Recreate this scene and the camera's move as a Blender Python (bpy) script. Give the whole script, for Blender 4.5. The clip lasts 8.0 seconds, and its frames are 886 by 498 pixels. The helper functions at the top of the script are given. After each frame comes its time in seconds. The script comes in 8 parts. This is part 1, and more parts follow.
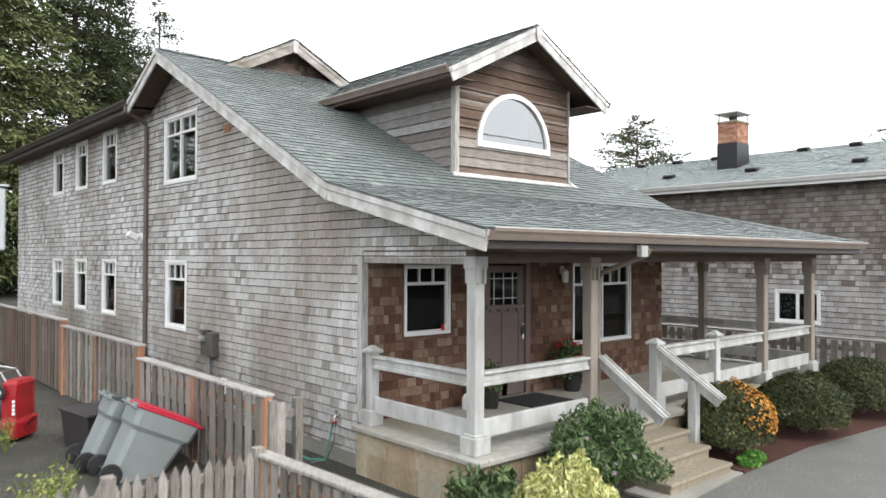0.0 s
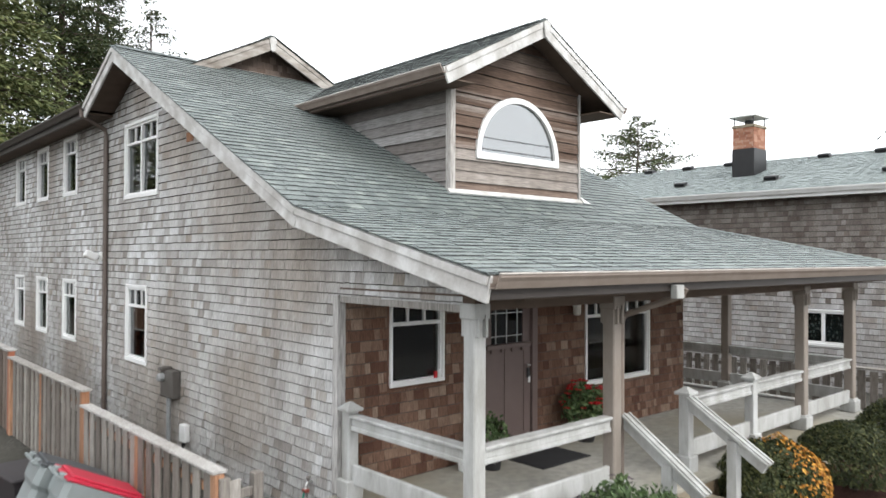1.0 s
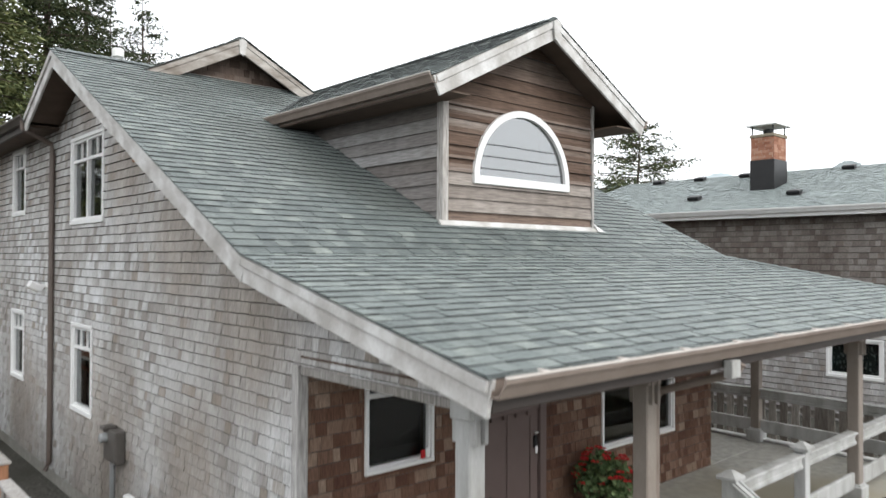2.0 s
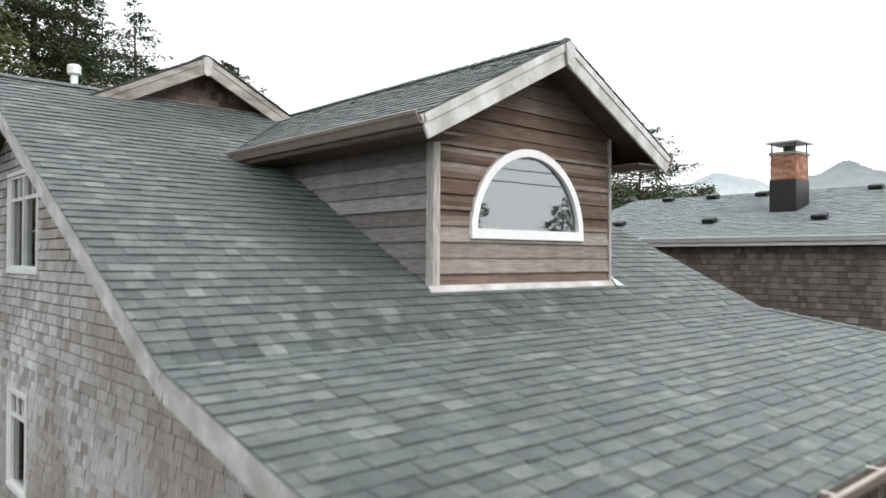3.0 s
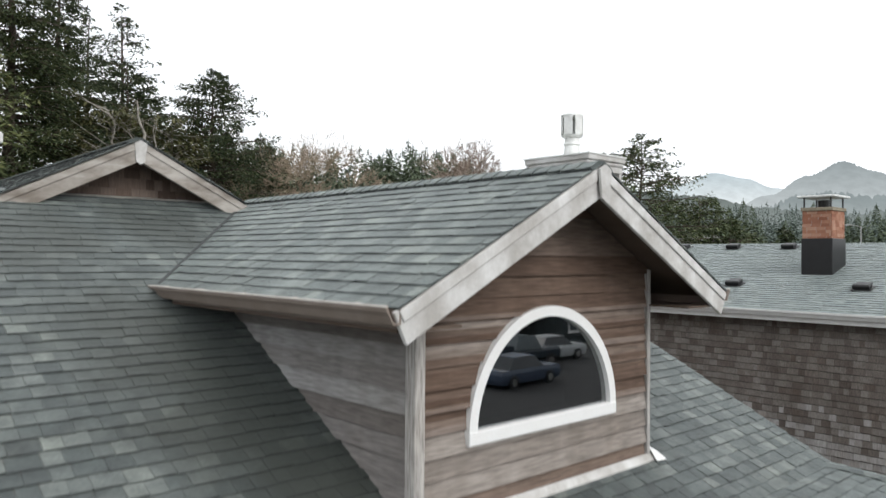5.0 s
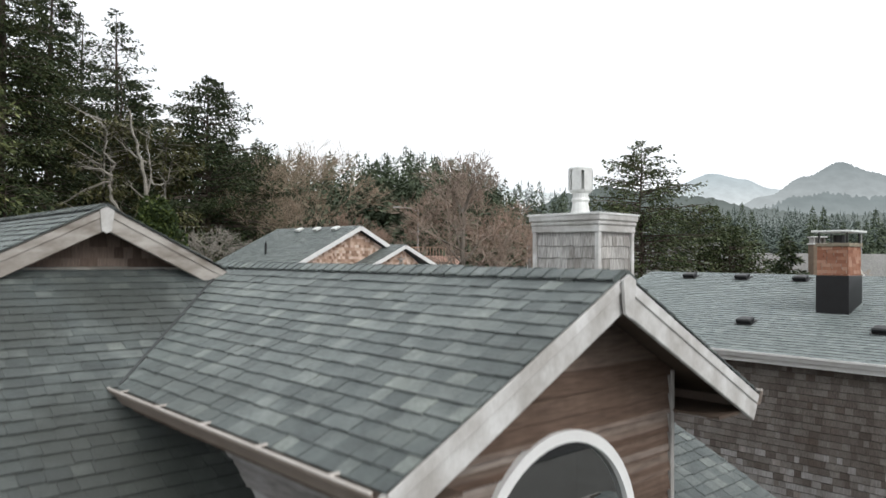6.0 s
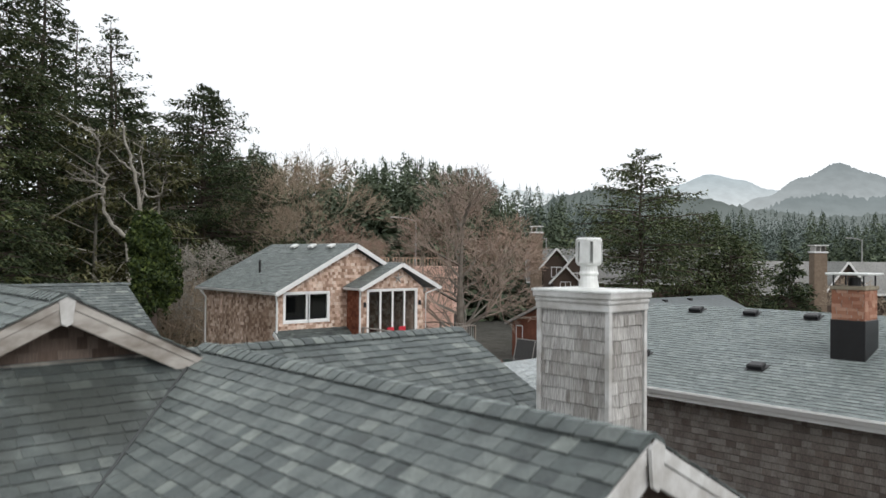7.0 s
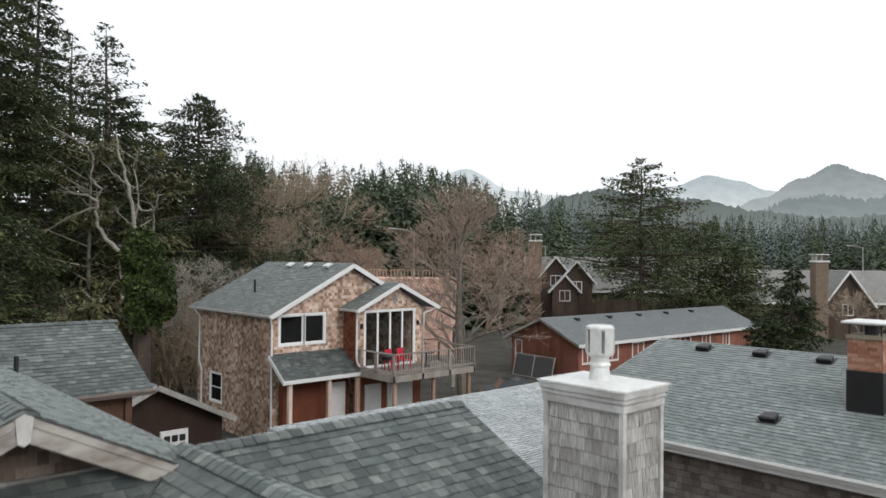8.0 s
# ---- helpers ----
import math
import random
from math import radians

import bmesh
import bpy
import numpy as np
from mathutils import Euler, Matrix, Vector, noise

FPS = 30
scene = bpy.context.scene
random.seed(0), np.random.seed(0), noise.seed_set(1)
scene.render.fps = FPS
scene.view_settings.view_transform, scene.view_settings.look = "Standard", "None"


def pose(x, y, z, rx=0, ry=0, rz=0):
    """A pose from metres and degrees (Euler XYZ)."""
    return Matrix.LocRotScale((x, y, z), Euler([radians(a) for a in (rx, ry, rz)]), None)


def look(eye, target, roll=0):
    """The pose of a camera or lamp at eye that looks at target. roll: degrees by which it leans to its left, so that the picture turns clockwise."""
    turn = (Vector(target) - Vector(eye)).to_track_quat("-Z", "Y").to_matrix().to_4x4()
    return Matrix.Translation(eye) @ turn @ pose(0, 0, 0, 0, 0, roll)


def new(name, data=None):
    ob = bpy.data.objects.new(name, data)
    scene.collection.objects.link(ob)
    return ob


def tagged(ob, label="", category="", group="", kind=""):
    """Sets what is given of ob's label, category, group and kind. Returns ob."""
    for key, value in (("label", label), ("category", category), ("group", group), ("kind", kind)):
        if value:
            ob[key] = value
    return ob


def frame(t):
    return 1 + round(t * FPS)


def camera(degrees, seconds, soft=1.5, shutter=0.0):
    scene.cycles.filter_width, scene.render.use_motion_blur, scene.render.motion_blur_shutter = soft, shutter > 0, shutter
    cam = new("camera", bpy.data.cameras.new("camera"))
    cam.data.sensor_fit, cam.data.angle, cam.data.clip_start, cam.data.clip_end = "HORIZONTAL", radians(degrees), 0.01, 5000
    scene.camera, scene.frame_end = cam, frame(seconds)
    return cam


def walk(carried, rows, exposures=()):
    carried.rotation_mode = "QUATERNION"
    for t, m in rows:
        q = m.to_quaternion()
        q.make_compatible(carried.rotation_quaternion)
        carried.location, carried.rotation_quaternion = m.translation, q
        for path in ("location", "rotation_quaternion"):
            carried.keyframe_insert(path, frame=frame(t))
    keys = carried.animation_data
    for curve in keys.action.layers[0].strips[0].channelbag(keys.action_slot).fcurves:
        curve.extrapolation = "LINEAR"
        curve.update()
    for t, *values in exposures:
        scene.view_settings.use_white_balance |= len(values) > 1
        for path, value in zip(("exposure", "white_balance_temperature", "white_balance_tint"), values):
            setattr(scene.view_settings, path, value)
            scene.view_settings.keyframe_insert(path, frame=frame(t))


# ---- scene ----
cam = camera(62.32, 8.0, shutter=0.6)
PATH = [
    (0, (-5.179, -5.126, 2.822), (-2.518, -2.140, 2.866), 0.20),
    (0.5, (-4.653, -4.563, 3.026), (-1.985, -1.583, 3.068), 0.23),
    (1, (-4.068, -3.968, 3.241), (-1.398, -0.990, 3.285), 0.21),
    (1.5, (-3.478, -3.375, 3.469), (-0.804, -0.400, 3.517), 0.24),
    (3, (-1.833, -1.729, 4.474), (0.849, 1.238, 4.524), 0.22),
    (3.5, (-1.409, -1.302, 4.856), (1.275, 1.663, 4.903), 0.24),
    (4, (-1.031, -0.918, 5.226), (1.656, 2.044, 5.274), 0.29),
    (4.5, (-0.693, -0.559, 5.646), (2.000, 2.399, 5.689), 0.39),
    (6, (0.132, 0.352, 6.898), (2.839, 3.297, 6.942), 0.45),
    (6.5, (0.397, 0.625, 7.342), (3.107, 3.567, 7.386), 0.48),
    (7, (0.639, 0.886, 7.817), (3.353, 3.824, 7.863), 0.48),
    (7.5, (0.872, 1.140, 8.300), (3.588, 4.076, 8.348), 0.47),
    (8, (1.094, 1.392, 8.783), (3.814, 4.324, 8.833), 0.47),
]
EXPOSURES = [(0, 0.58), (1, 0.52), (1.5, 0.4), (3, 0.04), (4.5, -0.12), (6.5, -0.34), (8, -0.46)]
walk(cam, [(t, look(eye, target, roll)) for t, eye, target, roll in PATH], EXPOSURES)

import numpy as np
# ---- world, sun, exposure ----
world = bpy.data.worlds.new("overcast_sky")
scene.world = world
world.use_nodes = True
wn, wl = world.node_tree.nodes, world.node_tree.links
sky = wn.new("ShaderNodeTexSky")
sky.sky_type, sky.sun_disc = "NISHITA", False
sky.sun_elevation, sky.sun_rotation = radians(38), radians(176)
sky.air_density, sky.dust_density, sky.ozone_density = 1.0, 4.0, 1.0
grey = wn.new("ShaderNodeHueSaturation")
grey.inputs["Saturation"].default_value = 0.25
mixw = wn.new("ShaderNodeMix")
mixw.data_type = "RGBA"
mixw.inputs[0].default_value = 0.88
mixw.inputs[7].default_value = (16.0, 16.5, 17.1, 1)
wl.new(sky.outputs[0], grey.inputs["Color"])
wl.new(grey.outputs[0], mixw.inputs[6])
wl.new(mixw.outputs[2], wn["Background"].inputs[0])
wn["Background"].inputs[1].default_value = 0.1

sun = new("sun", bpy.data.lights.new("sun", "SUN"))
sun.data.energy, sun.data.angle, sun.data.color = 1.5, radians(30), (1.0, 0.975, 0.94)
sun.matrix_world = look((1.3, -18.6, 15), (0, 0, 0))


# ---- materials ----
class Nodes:
    """Short names for building one node material."""

    def __init__(self, name, rough=0.8, metal=0.0, spec=0.3):
        self.m = bpy.data.materials.new(name)
        self.m.use_nodes = True
        self.t = self.m.node_tree
        self.b = self.t.nodes["Principled BSDF"]
        self.b.inputs["Roughness"].default_value = rough
        self.b.inputs["Metallic"].default_value = metal
        self.b.inputs["Specular IOR Level"].default_value = spec

    def n(self, kind, **settings):
        node = self.t.nodes.new("ShaderNode" + kind)
        for key, value in settings.items():
            setattr(node, key, value)
        return node

    def link(self, a, b):
        self.t.links.new(a, b)

    def place(self, scale=(1, 1, 1)):
        g, mp = self.n("NewGeometry"), self.n("Mapping")
        mp.inputs["Scale"].default_value = scale
        self.link(g.outputs["Position"], mp.inputs["Vector"])
        return mp.outputs[0]

    def noise(self, scale, detail=4.0, stretch=(1, 1, 1), rough=0.55):
        t = self.n("TexNoise")
        t.inputs["Scale"].default_value, t.inputs["Detail"].default_value = scale, detail
        t.inputs["Roughness"].default_value = rough
        self.link(self.place(stretch), t.inputs["Vector"])
        return t.outputs["Fac"]

    def ramp(self, fac, stops):
        r = self.n("ValToRGB")
        while len(r.color_ramp.elements) < len(stops):
            r.color_ramp.elements.new(0.5)
        for e, (at, c) in zip(r.color_ramp.elements, stops):
            e.position, e.color = at, (*c, 1)
        self.link(fac, r.inputs[0])
        return r.outputs[0]

    def mix(self, fac, a, b, blend="MIX"):
        x = self.n("Mix", data_type="RGBA", blend_type=blend)
        for sock, v in ((x.inputs[0], fac), (x.inputs[6], a), (x.inputs[7], b)):
            if isinstance(v, (int, float)):
                sock.default_value = v
            elif isinstance(v, tuple):
                sock.default_value = (*v, 1)
            else:
                self.link(v, sock)
        return x.outputs[2]

    def math(self, op, a, b=0.0):
        x = self.n("Math", operation=op)
        for sock, v in zip(x.inputs, (a, b)):
            if isinstance(v, (int, float)):
                sock.default_value = v
            else:
                self.link(v, sock)
        return x.outputs[0]

    def piece(self):
        """A number that differs from piece to piece, joined or not."""
        g, o = self.n("NewGeometry"), self.n("ObjectInfo")
        return self.math("FRACT", self.math("ADD", self.math("MULTIPLY", g.outputs["Random Per Island"], 7.31), self.math("MULTIPLY", o.outputs["Random"], 3.77)))

    def blotch(self, spots, edge):
        """1 in the middle of the given spots (x, y, z, radius), with ragged edges."""
        spot_mask = 0.0
        for x, y, z, r in spots:
            d, g = self.n("VectorMath", operation="DISTANCE"), self.n("NewGeometry")
            self.link(g.outputs["Position"], d.inputs[0])
            d.inputs[1].default_value = (x, y, z)
            spot_mask = self.math("MAXIMUM", self.math("SUBTRACT", 1.0, self.math("MULTIPLY", d.outputs["Value"], 1.0 / r)), spot_mask)
        return self.math("ADD", spot_mask, self.math("SUBTRACT", edge, 0.5))

    def bump(self, height, strength=0.3, distance=0.01):
        b = self.n("Bump")
        b.inputs["Strength"].default_value, b.inputs["Distance"].default_value = strength, distance
        self.link(height, b.inputs["Height"])
        self.link(b.outputs[0], self.b.inputs["Normal"])

    def color(self, c):
        if isinstance(c, tuple):
            self.b.inputs["Base Color"].default_value = (*c, 1)
        else:
            self.link(c, self.b.inputs["Base Color"])
        return self


# Algae spots, widened to paint the shade beside dormer and upper gable.
ALGAE_SHADE = ((2.5, 4.3, 4.5, 1.0), (2.35, 5.0, 4.85, 1.25), (2.1, 5.7, 5.2, 1.2), (1.9, 6.3, 5.5, 0.9), (1.4, 7.8, 6.2, 1.2), (2.8, 8.1, 6.4, 0.9))
# Browned cedar, with shade painted low on the wall and below the verge.
BROWNED_SHADED = ((0.5, 5.2, 1.2, 1.4), (0.5, 8.2, 0.9, 2.4), (0.5, 3.8, 3.1, 1.5), (0.5, 5.4, 4.0, 1.6), (0.5, 7.1, 5.0, 1.3), (0.5, 8.8, 6.0, 0.9), (0.5, 12.5, 1.0, 2.0), (0.5, 16.5, 1.2, 2.2), (0.5, 15.0, 5.2, 1.4))


def cedar(name, stops, streak=0.5, rough=0.85, along=(6, 6, 0.6), patch=None):
    """Split cedar shingles or boards: a tone for each piece, grain down the piece, weather stains."""
    k = Nodes(name, rough)
    tone = k.ramp(k.piece(), stops)
    grain = k.noise(9, 5, along)
    stain = k.noise(0.55, 6, (1, 1, 0.6), 0.62)
    run = k.noise(2.2, 4, (1, 1, 0.12))
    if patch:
        # mixes the browned tone and the painted shade into the pieces
        worn = k.math("ADD", k.blotch(BROWNED_SHADED, k.noise(0.9, 6, (1, 1, 1.3), 0.65)), k.math("MULTIPLY", k.math("SUBTRACT", k.piece(), 0.5), 0.45))
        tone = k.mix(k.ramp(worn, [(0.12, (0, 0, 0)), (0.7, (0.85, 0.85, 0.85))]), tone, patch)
    c = k.mix(streak, tone, k.ramp(grain, [(0.25, (0.35, 0.33, 0.32)), (0.75, (1.35, 1.33, 1.3))]), "MULTIPLY")
    c = k.mix(0.62, c, k.ramp(stain, [(0.32, (0.56, 0.5, 0.45)), (0.5, (0.95, 0.94, 0.93)), (0.68, (1.28, 1.3, 1.33))]), "MULTIPLY")
    c = k.mix(0.4, c, k.ramp(run, [(0.35, (0.6, 0.57, 0.55)), (0.65, (1.2, 1.2, 1.2))]), "MULTIPLY")
    k.color(c).bump(grain, 0.5, 0.006)
    return k.m


def painted(name, c, dirt=(0.55, 0.5, 0.42), amount=0.35, rough=0.55, grain=(3, 3, 3), peel=0.0):
    """Paint with dirt, and bare wood where it peels."""
    k = Nodes(name, rough)
    n1, n2 = k.noise(1.7, 6, grain), k.noise(24, 5, grain)
    out = k.mix(amount, c, k.ramp(n1, [(0.35, dirt), (0.65, (1.0, 1.0, 1.0))]), "MULTIPLY")
    out = k.mix(0.25, out, k.ramp(n2, [(0.3, (0.7, 0.7, 0.7)), (0.7, (1.1, 1.1, 1.1))]), "MULTIPLY")
    if peel:
        out = k.mix(k.ramp(k.noise(7, 8, grain), [(0.62 - peel, (0, 0, 0)), (0.7 - peel, (1, 1, 1))]), out, (0.3, 0.27, 0.24))
    k.color(out).bump(n2, 0.15, 0.003)
    return k.m


def asphalt_shingle(name, stops, rough=0.62, algae_shade=False, sheen=0.24):
    """Granules: a tone for each tab, blotches within tabs, lichen, and the sheen of mineral grains."""
    k = Nodes(name, rough, spec=0.6)
    tone = k.ramp(k.piece(), stops)
    c = k.mix(0.6, tone, k.ramp(k.noise(240, 2), [(0.3, (0.5, 0.5, 0.5)), (0.7, (1.45, 1.45, 1.45))]), "MULTIPLY")
    c = k.mix(0.6, c, k.ramp(k.noise(46, 4), [(0.34, (0.68, 0.68, 0.68)), (0.66, (1.28, 1.28, 1.27))]), "MULTIPLY")
    c = k.mix(0.75, c, k.ramp(k.noise(7.0, 3), [(0.34, (0.58, 0.6, 0.61)), (0.66, (1.42, 1.42, 1.39))]), "MULTIPLY")
    lichen = k.ramp(k.noise(3.1, 5), [(0.54, (0, 0, 0)), (0.72, (1, 1, 1))])
    c = k.mix(k.math("MULTIPLY", lichen, 0.28), c, (0.24, 0.262, 0.238))
    c = k.mix(0.55, c, k.ramp(k.noise(0.55, 6), [(0.3, (0.66, 0.67, 0.64)), (0.7, (1.22, 1.22, 1.24))]), "MULTIPLY")
    if algae_shade:
        # algae and painted shade go into the tabs as one dark colour
        spot_mask = k.math("MULTIPLY", k.blotch(ALGAE_SHADE, k.noise(2.4, 6)), 1.3)
        c = k.mix(k.math("MINIMUM", k.math("MAXIMUM", spot_mask, 0.0), 0.9), c, (0.014, 0.016, 0.011))
    k.b.inputs["Sheen Weight"].default_value = sheen
    k.b.inputs["Sheen Roughness"].default_value = 0.45
    k.b.inputs["Sheen Tint"].default_value = (0.87, 1.0, 0.97, 1)
    k.color(c).bump(k.noise(260, 2), 0.5, 0.003)
    return k.m


def rough_ground(name, a, b, scale, c=None, rough=0.95, depth=0.02):
    k = Nodes(name, rough, spec=0.2)
    out = k.ramp(k.noise(scale, 6), [(0.35, a), (0.65, b)])
    if c:
        out = k.mix(k.ramp(k.noise(scale / 40, 4), [(0.45, (0, 0, 0)), (0.6, (1, 1, 1))]), out, c)
    k.color(out).bump(k.noise(scale * 2, 4), 0.6, depth)
    return k.m


def leafy(name, stops, rough=0.6):
    k = Nodes(name, rough, spec=0.25)
    c = k.mix(0.5, k.ramp(k.piece(), stops), k.ramp(k.noise(0.8, 3), [(0.3, (0.55, 0.6, 0.5)), (0.7, (1.3, 1.3, 1.2))]), "MULTIPLY")
    k.color(c)
    return k.m


def plain(name, c, rough=0.5, metal=0.0, spec=0.4, vary=0.25, scale=6.0):
    k = Nodes(name, rough, metal, spec)
    n = k.noise(scale, 5)
    k.color(k.mix(vary, c, k.ramp(n, [(0.3, (0.55, 0.53, 0.5)), (0.7, (1.25, 1.25, 1.25))]), "MULTIPLY")).bump(n, 0.08, 0.004)
    return k.m


def clear_glass(name, tint=(0.9, 0.95, 0.95), ior=1.5):
    k = Nodes(name, 0.02, spec=0.5)
    k.b.inputs["Transmission Weight"].default_value = 1.0
    k.b.inputs["IOR"].default_value = ior
    wave = k.noise(1.1, 2)
    k.color(tint).bump(wave, 0.02, 0.02)
    return k.m


# Butt ends darker than their pieces, which draws the shadow line under each course.
END_GRAIN_SHADE = plain("shaded_end_grain", (0.1, 0.092, 0.084), 0.95)
CUT_EDGE = plain("black_shingle_edge", (0.065, 0.07, 0.07), 0.95)
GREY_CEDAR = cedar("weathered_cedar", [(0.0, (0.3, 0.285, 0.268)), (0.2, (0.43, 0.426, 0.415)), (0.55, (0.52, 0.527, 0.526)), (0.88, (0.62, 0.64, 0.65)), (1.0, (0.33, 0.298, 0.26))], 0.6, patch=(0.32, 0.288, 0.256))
BROWN_CEDAR = cedar("sheltered_cedar", [(0.0, (0.1, 0.048, 0.032)), (0.3, (0.145, 0.078, 0.053)), (0.65, (0.185, 0.112, 0.079)), (0.88, (0.235, 0.158, 0.115)), (1.0, (0.32, 0.24, 0.185))], 0.85, along=(14, 14, 0.8))
NEIGHBOUR_CEDAR = cedar("neighbour_cedar", [(0.0, (0.15, 0.13, 0.116)), (0.4, (0.205, 0.185, 0.17)), (0.8, (0.275, 0.26, 0.247)), (1.0, (0.165, 0.138, 0.12))], 0.85, along=(14, 14, 0.7))
NEIGHBOUR_GREY = cedar("neighbour_grey_cedar", [(0.0, (0.3, 0.286, 0.275)), (0.4, (0.375, 0.366, 0.36)), (0.75, (0.445, 0.44, 0.44)), (1.0, (0.32, 0.29, 0.265))], 0.6)
NEW_CEDAR = cedar("new_cedar", [(0.0, (0.3, 0.19, 0.135)), (0.4, (0.53, 0.37, 0.285)), (0.75, (0.7, 0.535, 0.44)), (1.0, (0.78, 0.66, 0.57))])
# Darker new_cedar for the left wall: weathering and its shade in one colour.
AGED_SHADED_CEDAR = cedar("aged_shaded_cedar", [(0.0, (0.2, 0.132, 0.095)), (0.4, (0.39, 0.275, 0.205)), (0.75, (0.53, 0.405, 0.318)), (1.0, (0.66, 0.53, 0.435))])
UPPER_CEDAR = cedar("dull_cedar", [(0.0, (0.07, 0.048, 0.038)), (0.5, (0.115, 0.084, 0.068)), (1.0, (0.16, 0.125, 0.105))])
BARE_TRIM = painted("bare_weathered_trim", (0.45, 0.42, 0.385), (0.3, 0.255, 0.215), 0.8, 0.75, (1.2, 3, 3))
RED_CEDAR = cedar("red_cedar", [(0.0, (0.17, 0.055, 0.03)), (0.5, (0.25, 0.085, 0.045)), (1.0, (0.32, 0.13, 0.08))])
LAP_CEDAR = cedar("lap_siding_cedar", [(0.0, (0.1, 0.064, 0.047)), (0.45, (0.155, 0.108, 0.083)), (0.72, (0.22, 0.172, 0.145)), (0.9, (0.33, 0.295, 0.27)), (1.0, (0.13, 0.09, 0.068))], 0.7, 0.85, (0.5, 0.5, 7))
LAP_GREY = cedar("silvered_lap_siding", [(0.0, (0.17, 0.155, 0.145)), (0.5, (0.27, 0.26, 0.255)), (1.0, (0.4, 0.4, 0.4))], 0.7, 0.85, (0.5, 0.5, 7))
LAP_SILVER = cedar("bleached_lap_siding", [(0.0, (0.25, 0.222, 0.2)), (1.0, (0.36, 0.33, 0.305))], 0.7, 0.85, (0.5, 0.5, 7))
PALE_CEDAR = cedar("silvered_cedar", [(0.0, (0.3, 0.288, 0.272)), (0.35, (0.38, 0.374, 0.36)), (0.7, (0.44, 0.435, 0.424)), (1.0, (0.5, 0.495, 0.482))], 0.8)
ROOFING = asphalt_shingle("asphalt_shingles", [(0.0, (0.024, 0.03, 0.03)), (0.3, (0.045, 0.055, 0.054)), (0.65, (0.07, 0.081, 0.078)), (0.88, (0.1, 0.112, 0.106)), (1.0, (0.155, 0.17, 0.154))], algae_shade=True, sheen=0.31)
ROOF_PALE = asphalt_shingle("very_pale_asphalt_shingles", [(0.0, (0.3, 0.32, 0.33)), (0.5, (0.38, 0.4, 0.41)), (1.0, (0.46, 0.48, 0.49))])
ROOF_LIGHT = asphalt_shingle("pale_asphalt_shingles", [(0.0, (0.07, 0.083, 0.085)), (0.5, (0.105, 0.122, 0.123)), (1.0, (0.165, 0.184, 0.182))], sheen=0.45)
ROOF_DARK = asphalt_shingle("dark_asphalt_shingles", [(0.0, (0.075, 0.082, 0.09)), (0.5, (0.1, 0.108, 0.115)), (1.0, (0.13, 0.138, 0.145))])
TRIM = painted("weathered_white_paint", (0.66, 0.655, 0.64), (0.45, 0.415, 0.38), 0.7, 0.6, (2, 2, 2))
PORCH_PAINT = painted("worn_porch_paint", (0.5, 0.505, 0.495), (0.5, 0.48, 0.44), 0.7, 0.65, (3, 3, 0.9))
VINYL = painted("white_vinyl", (0.82, 0.82, 0.81), (0.85, 0.83, 0.8), 0.2, 0.35)
GUTTER = painted("taupe_gutter", (0.25, 0.205, 0.175), (0.6, 0.55, 0.5), 0.4, 0.45)
LIP = painted("pale_gutter_lip", (0.52, 0.48, 0.44), (0.6, 0.55, 0.5), 0.4, 0.4)
SPOUT = painted("brown_downspout", (0.15, 0.12, 0.105), (0.6, 0.55, 0.5), 0.3, 0.45)
DARK_GUTTER = painted("brown_gutter", (0.06, 0.05, 0.045), (0.6, 0.55, 0.5), 0.3, 0.45)
SOFFIT = plain("brown_soffit_boards", (0.1, 0.07, 0.052), 0.8, vary=0.5, scale=4)
INSIDE = plain("dim_plaster", (0.06, 0.055, 0.05), 0.9)
GLASS = clear_glass("window_glass", (0.4, 0.43, 0.43), 1.38)
BRIGHT_GLASS = clear_glass("reflecting_window_glass", (0.35, 0.38, 0.38), 1.85)
COATED_GLASS = clear_glass("coated_window_glass", (0.12, 0.16, 0.17), 3.3)
DARK_ROOM = plain("unlit_room", (0.012, 0.012, 0.013), 0.9)
CONCRETE = rough_ground("concrete", (0.3, 0.29, 0.265), (0.4, 0.385, 0.35), 9, (0.24, 0.23, 0.2), 0.9, 0.004)
DOOR_PAINT = painted("mauve_brown_paint", (0.155, 0.115, 0.105), (0.8, 0.78, 0.75), 0.3, 0.45)
GROUND = rough_ground("gravel_and_earth", (0.022, 0.021, 0.018), (0.135, 0.129, 0.112), 22, (0.055, 0.053, 0.044), 0.95, 0.06)
DRIVE = rough_ground("pale_asphalt_drive", (0.095, 0.094, 0.088), (0.18, 0.177, 0.165), 40, (0.125, 0.123, 0.113), 0.9, 0.004)


# ---- mesh helpers ----
def part(name, bm, material, parent=None, label=""):
    """Links a bmesh as one mesh object under a thing or a part."""
    me = bpy.data.meshes.new(name)
    bm.to_mesh(me)
    bm.free()
    me.materials.append(material)
    ob = new(name, me)
    ob.parent = parent
    return tagged(ob, label) if label else ob


def raw(name, verts, faces, material, parent=None, label="", kind=""):
    me = bpy.data.meshes.new(name)
    me.from_pydata(verts, [], faces)
    me.materials.append(material)
    ob = new(name, me)
    ob.parent = parent
    return tagged(ob, label, kind=kind)


def thing(name, label, category, group="", kind="", at=(0, 0, 0), turn=0.0):
    ob = new(name)
    ob.empty_display_size = 0.2
    ob.matrix_basis = pose(*at, 0, 0, turn)
    return tagged(ob, label, category, group, kind)


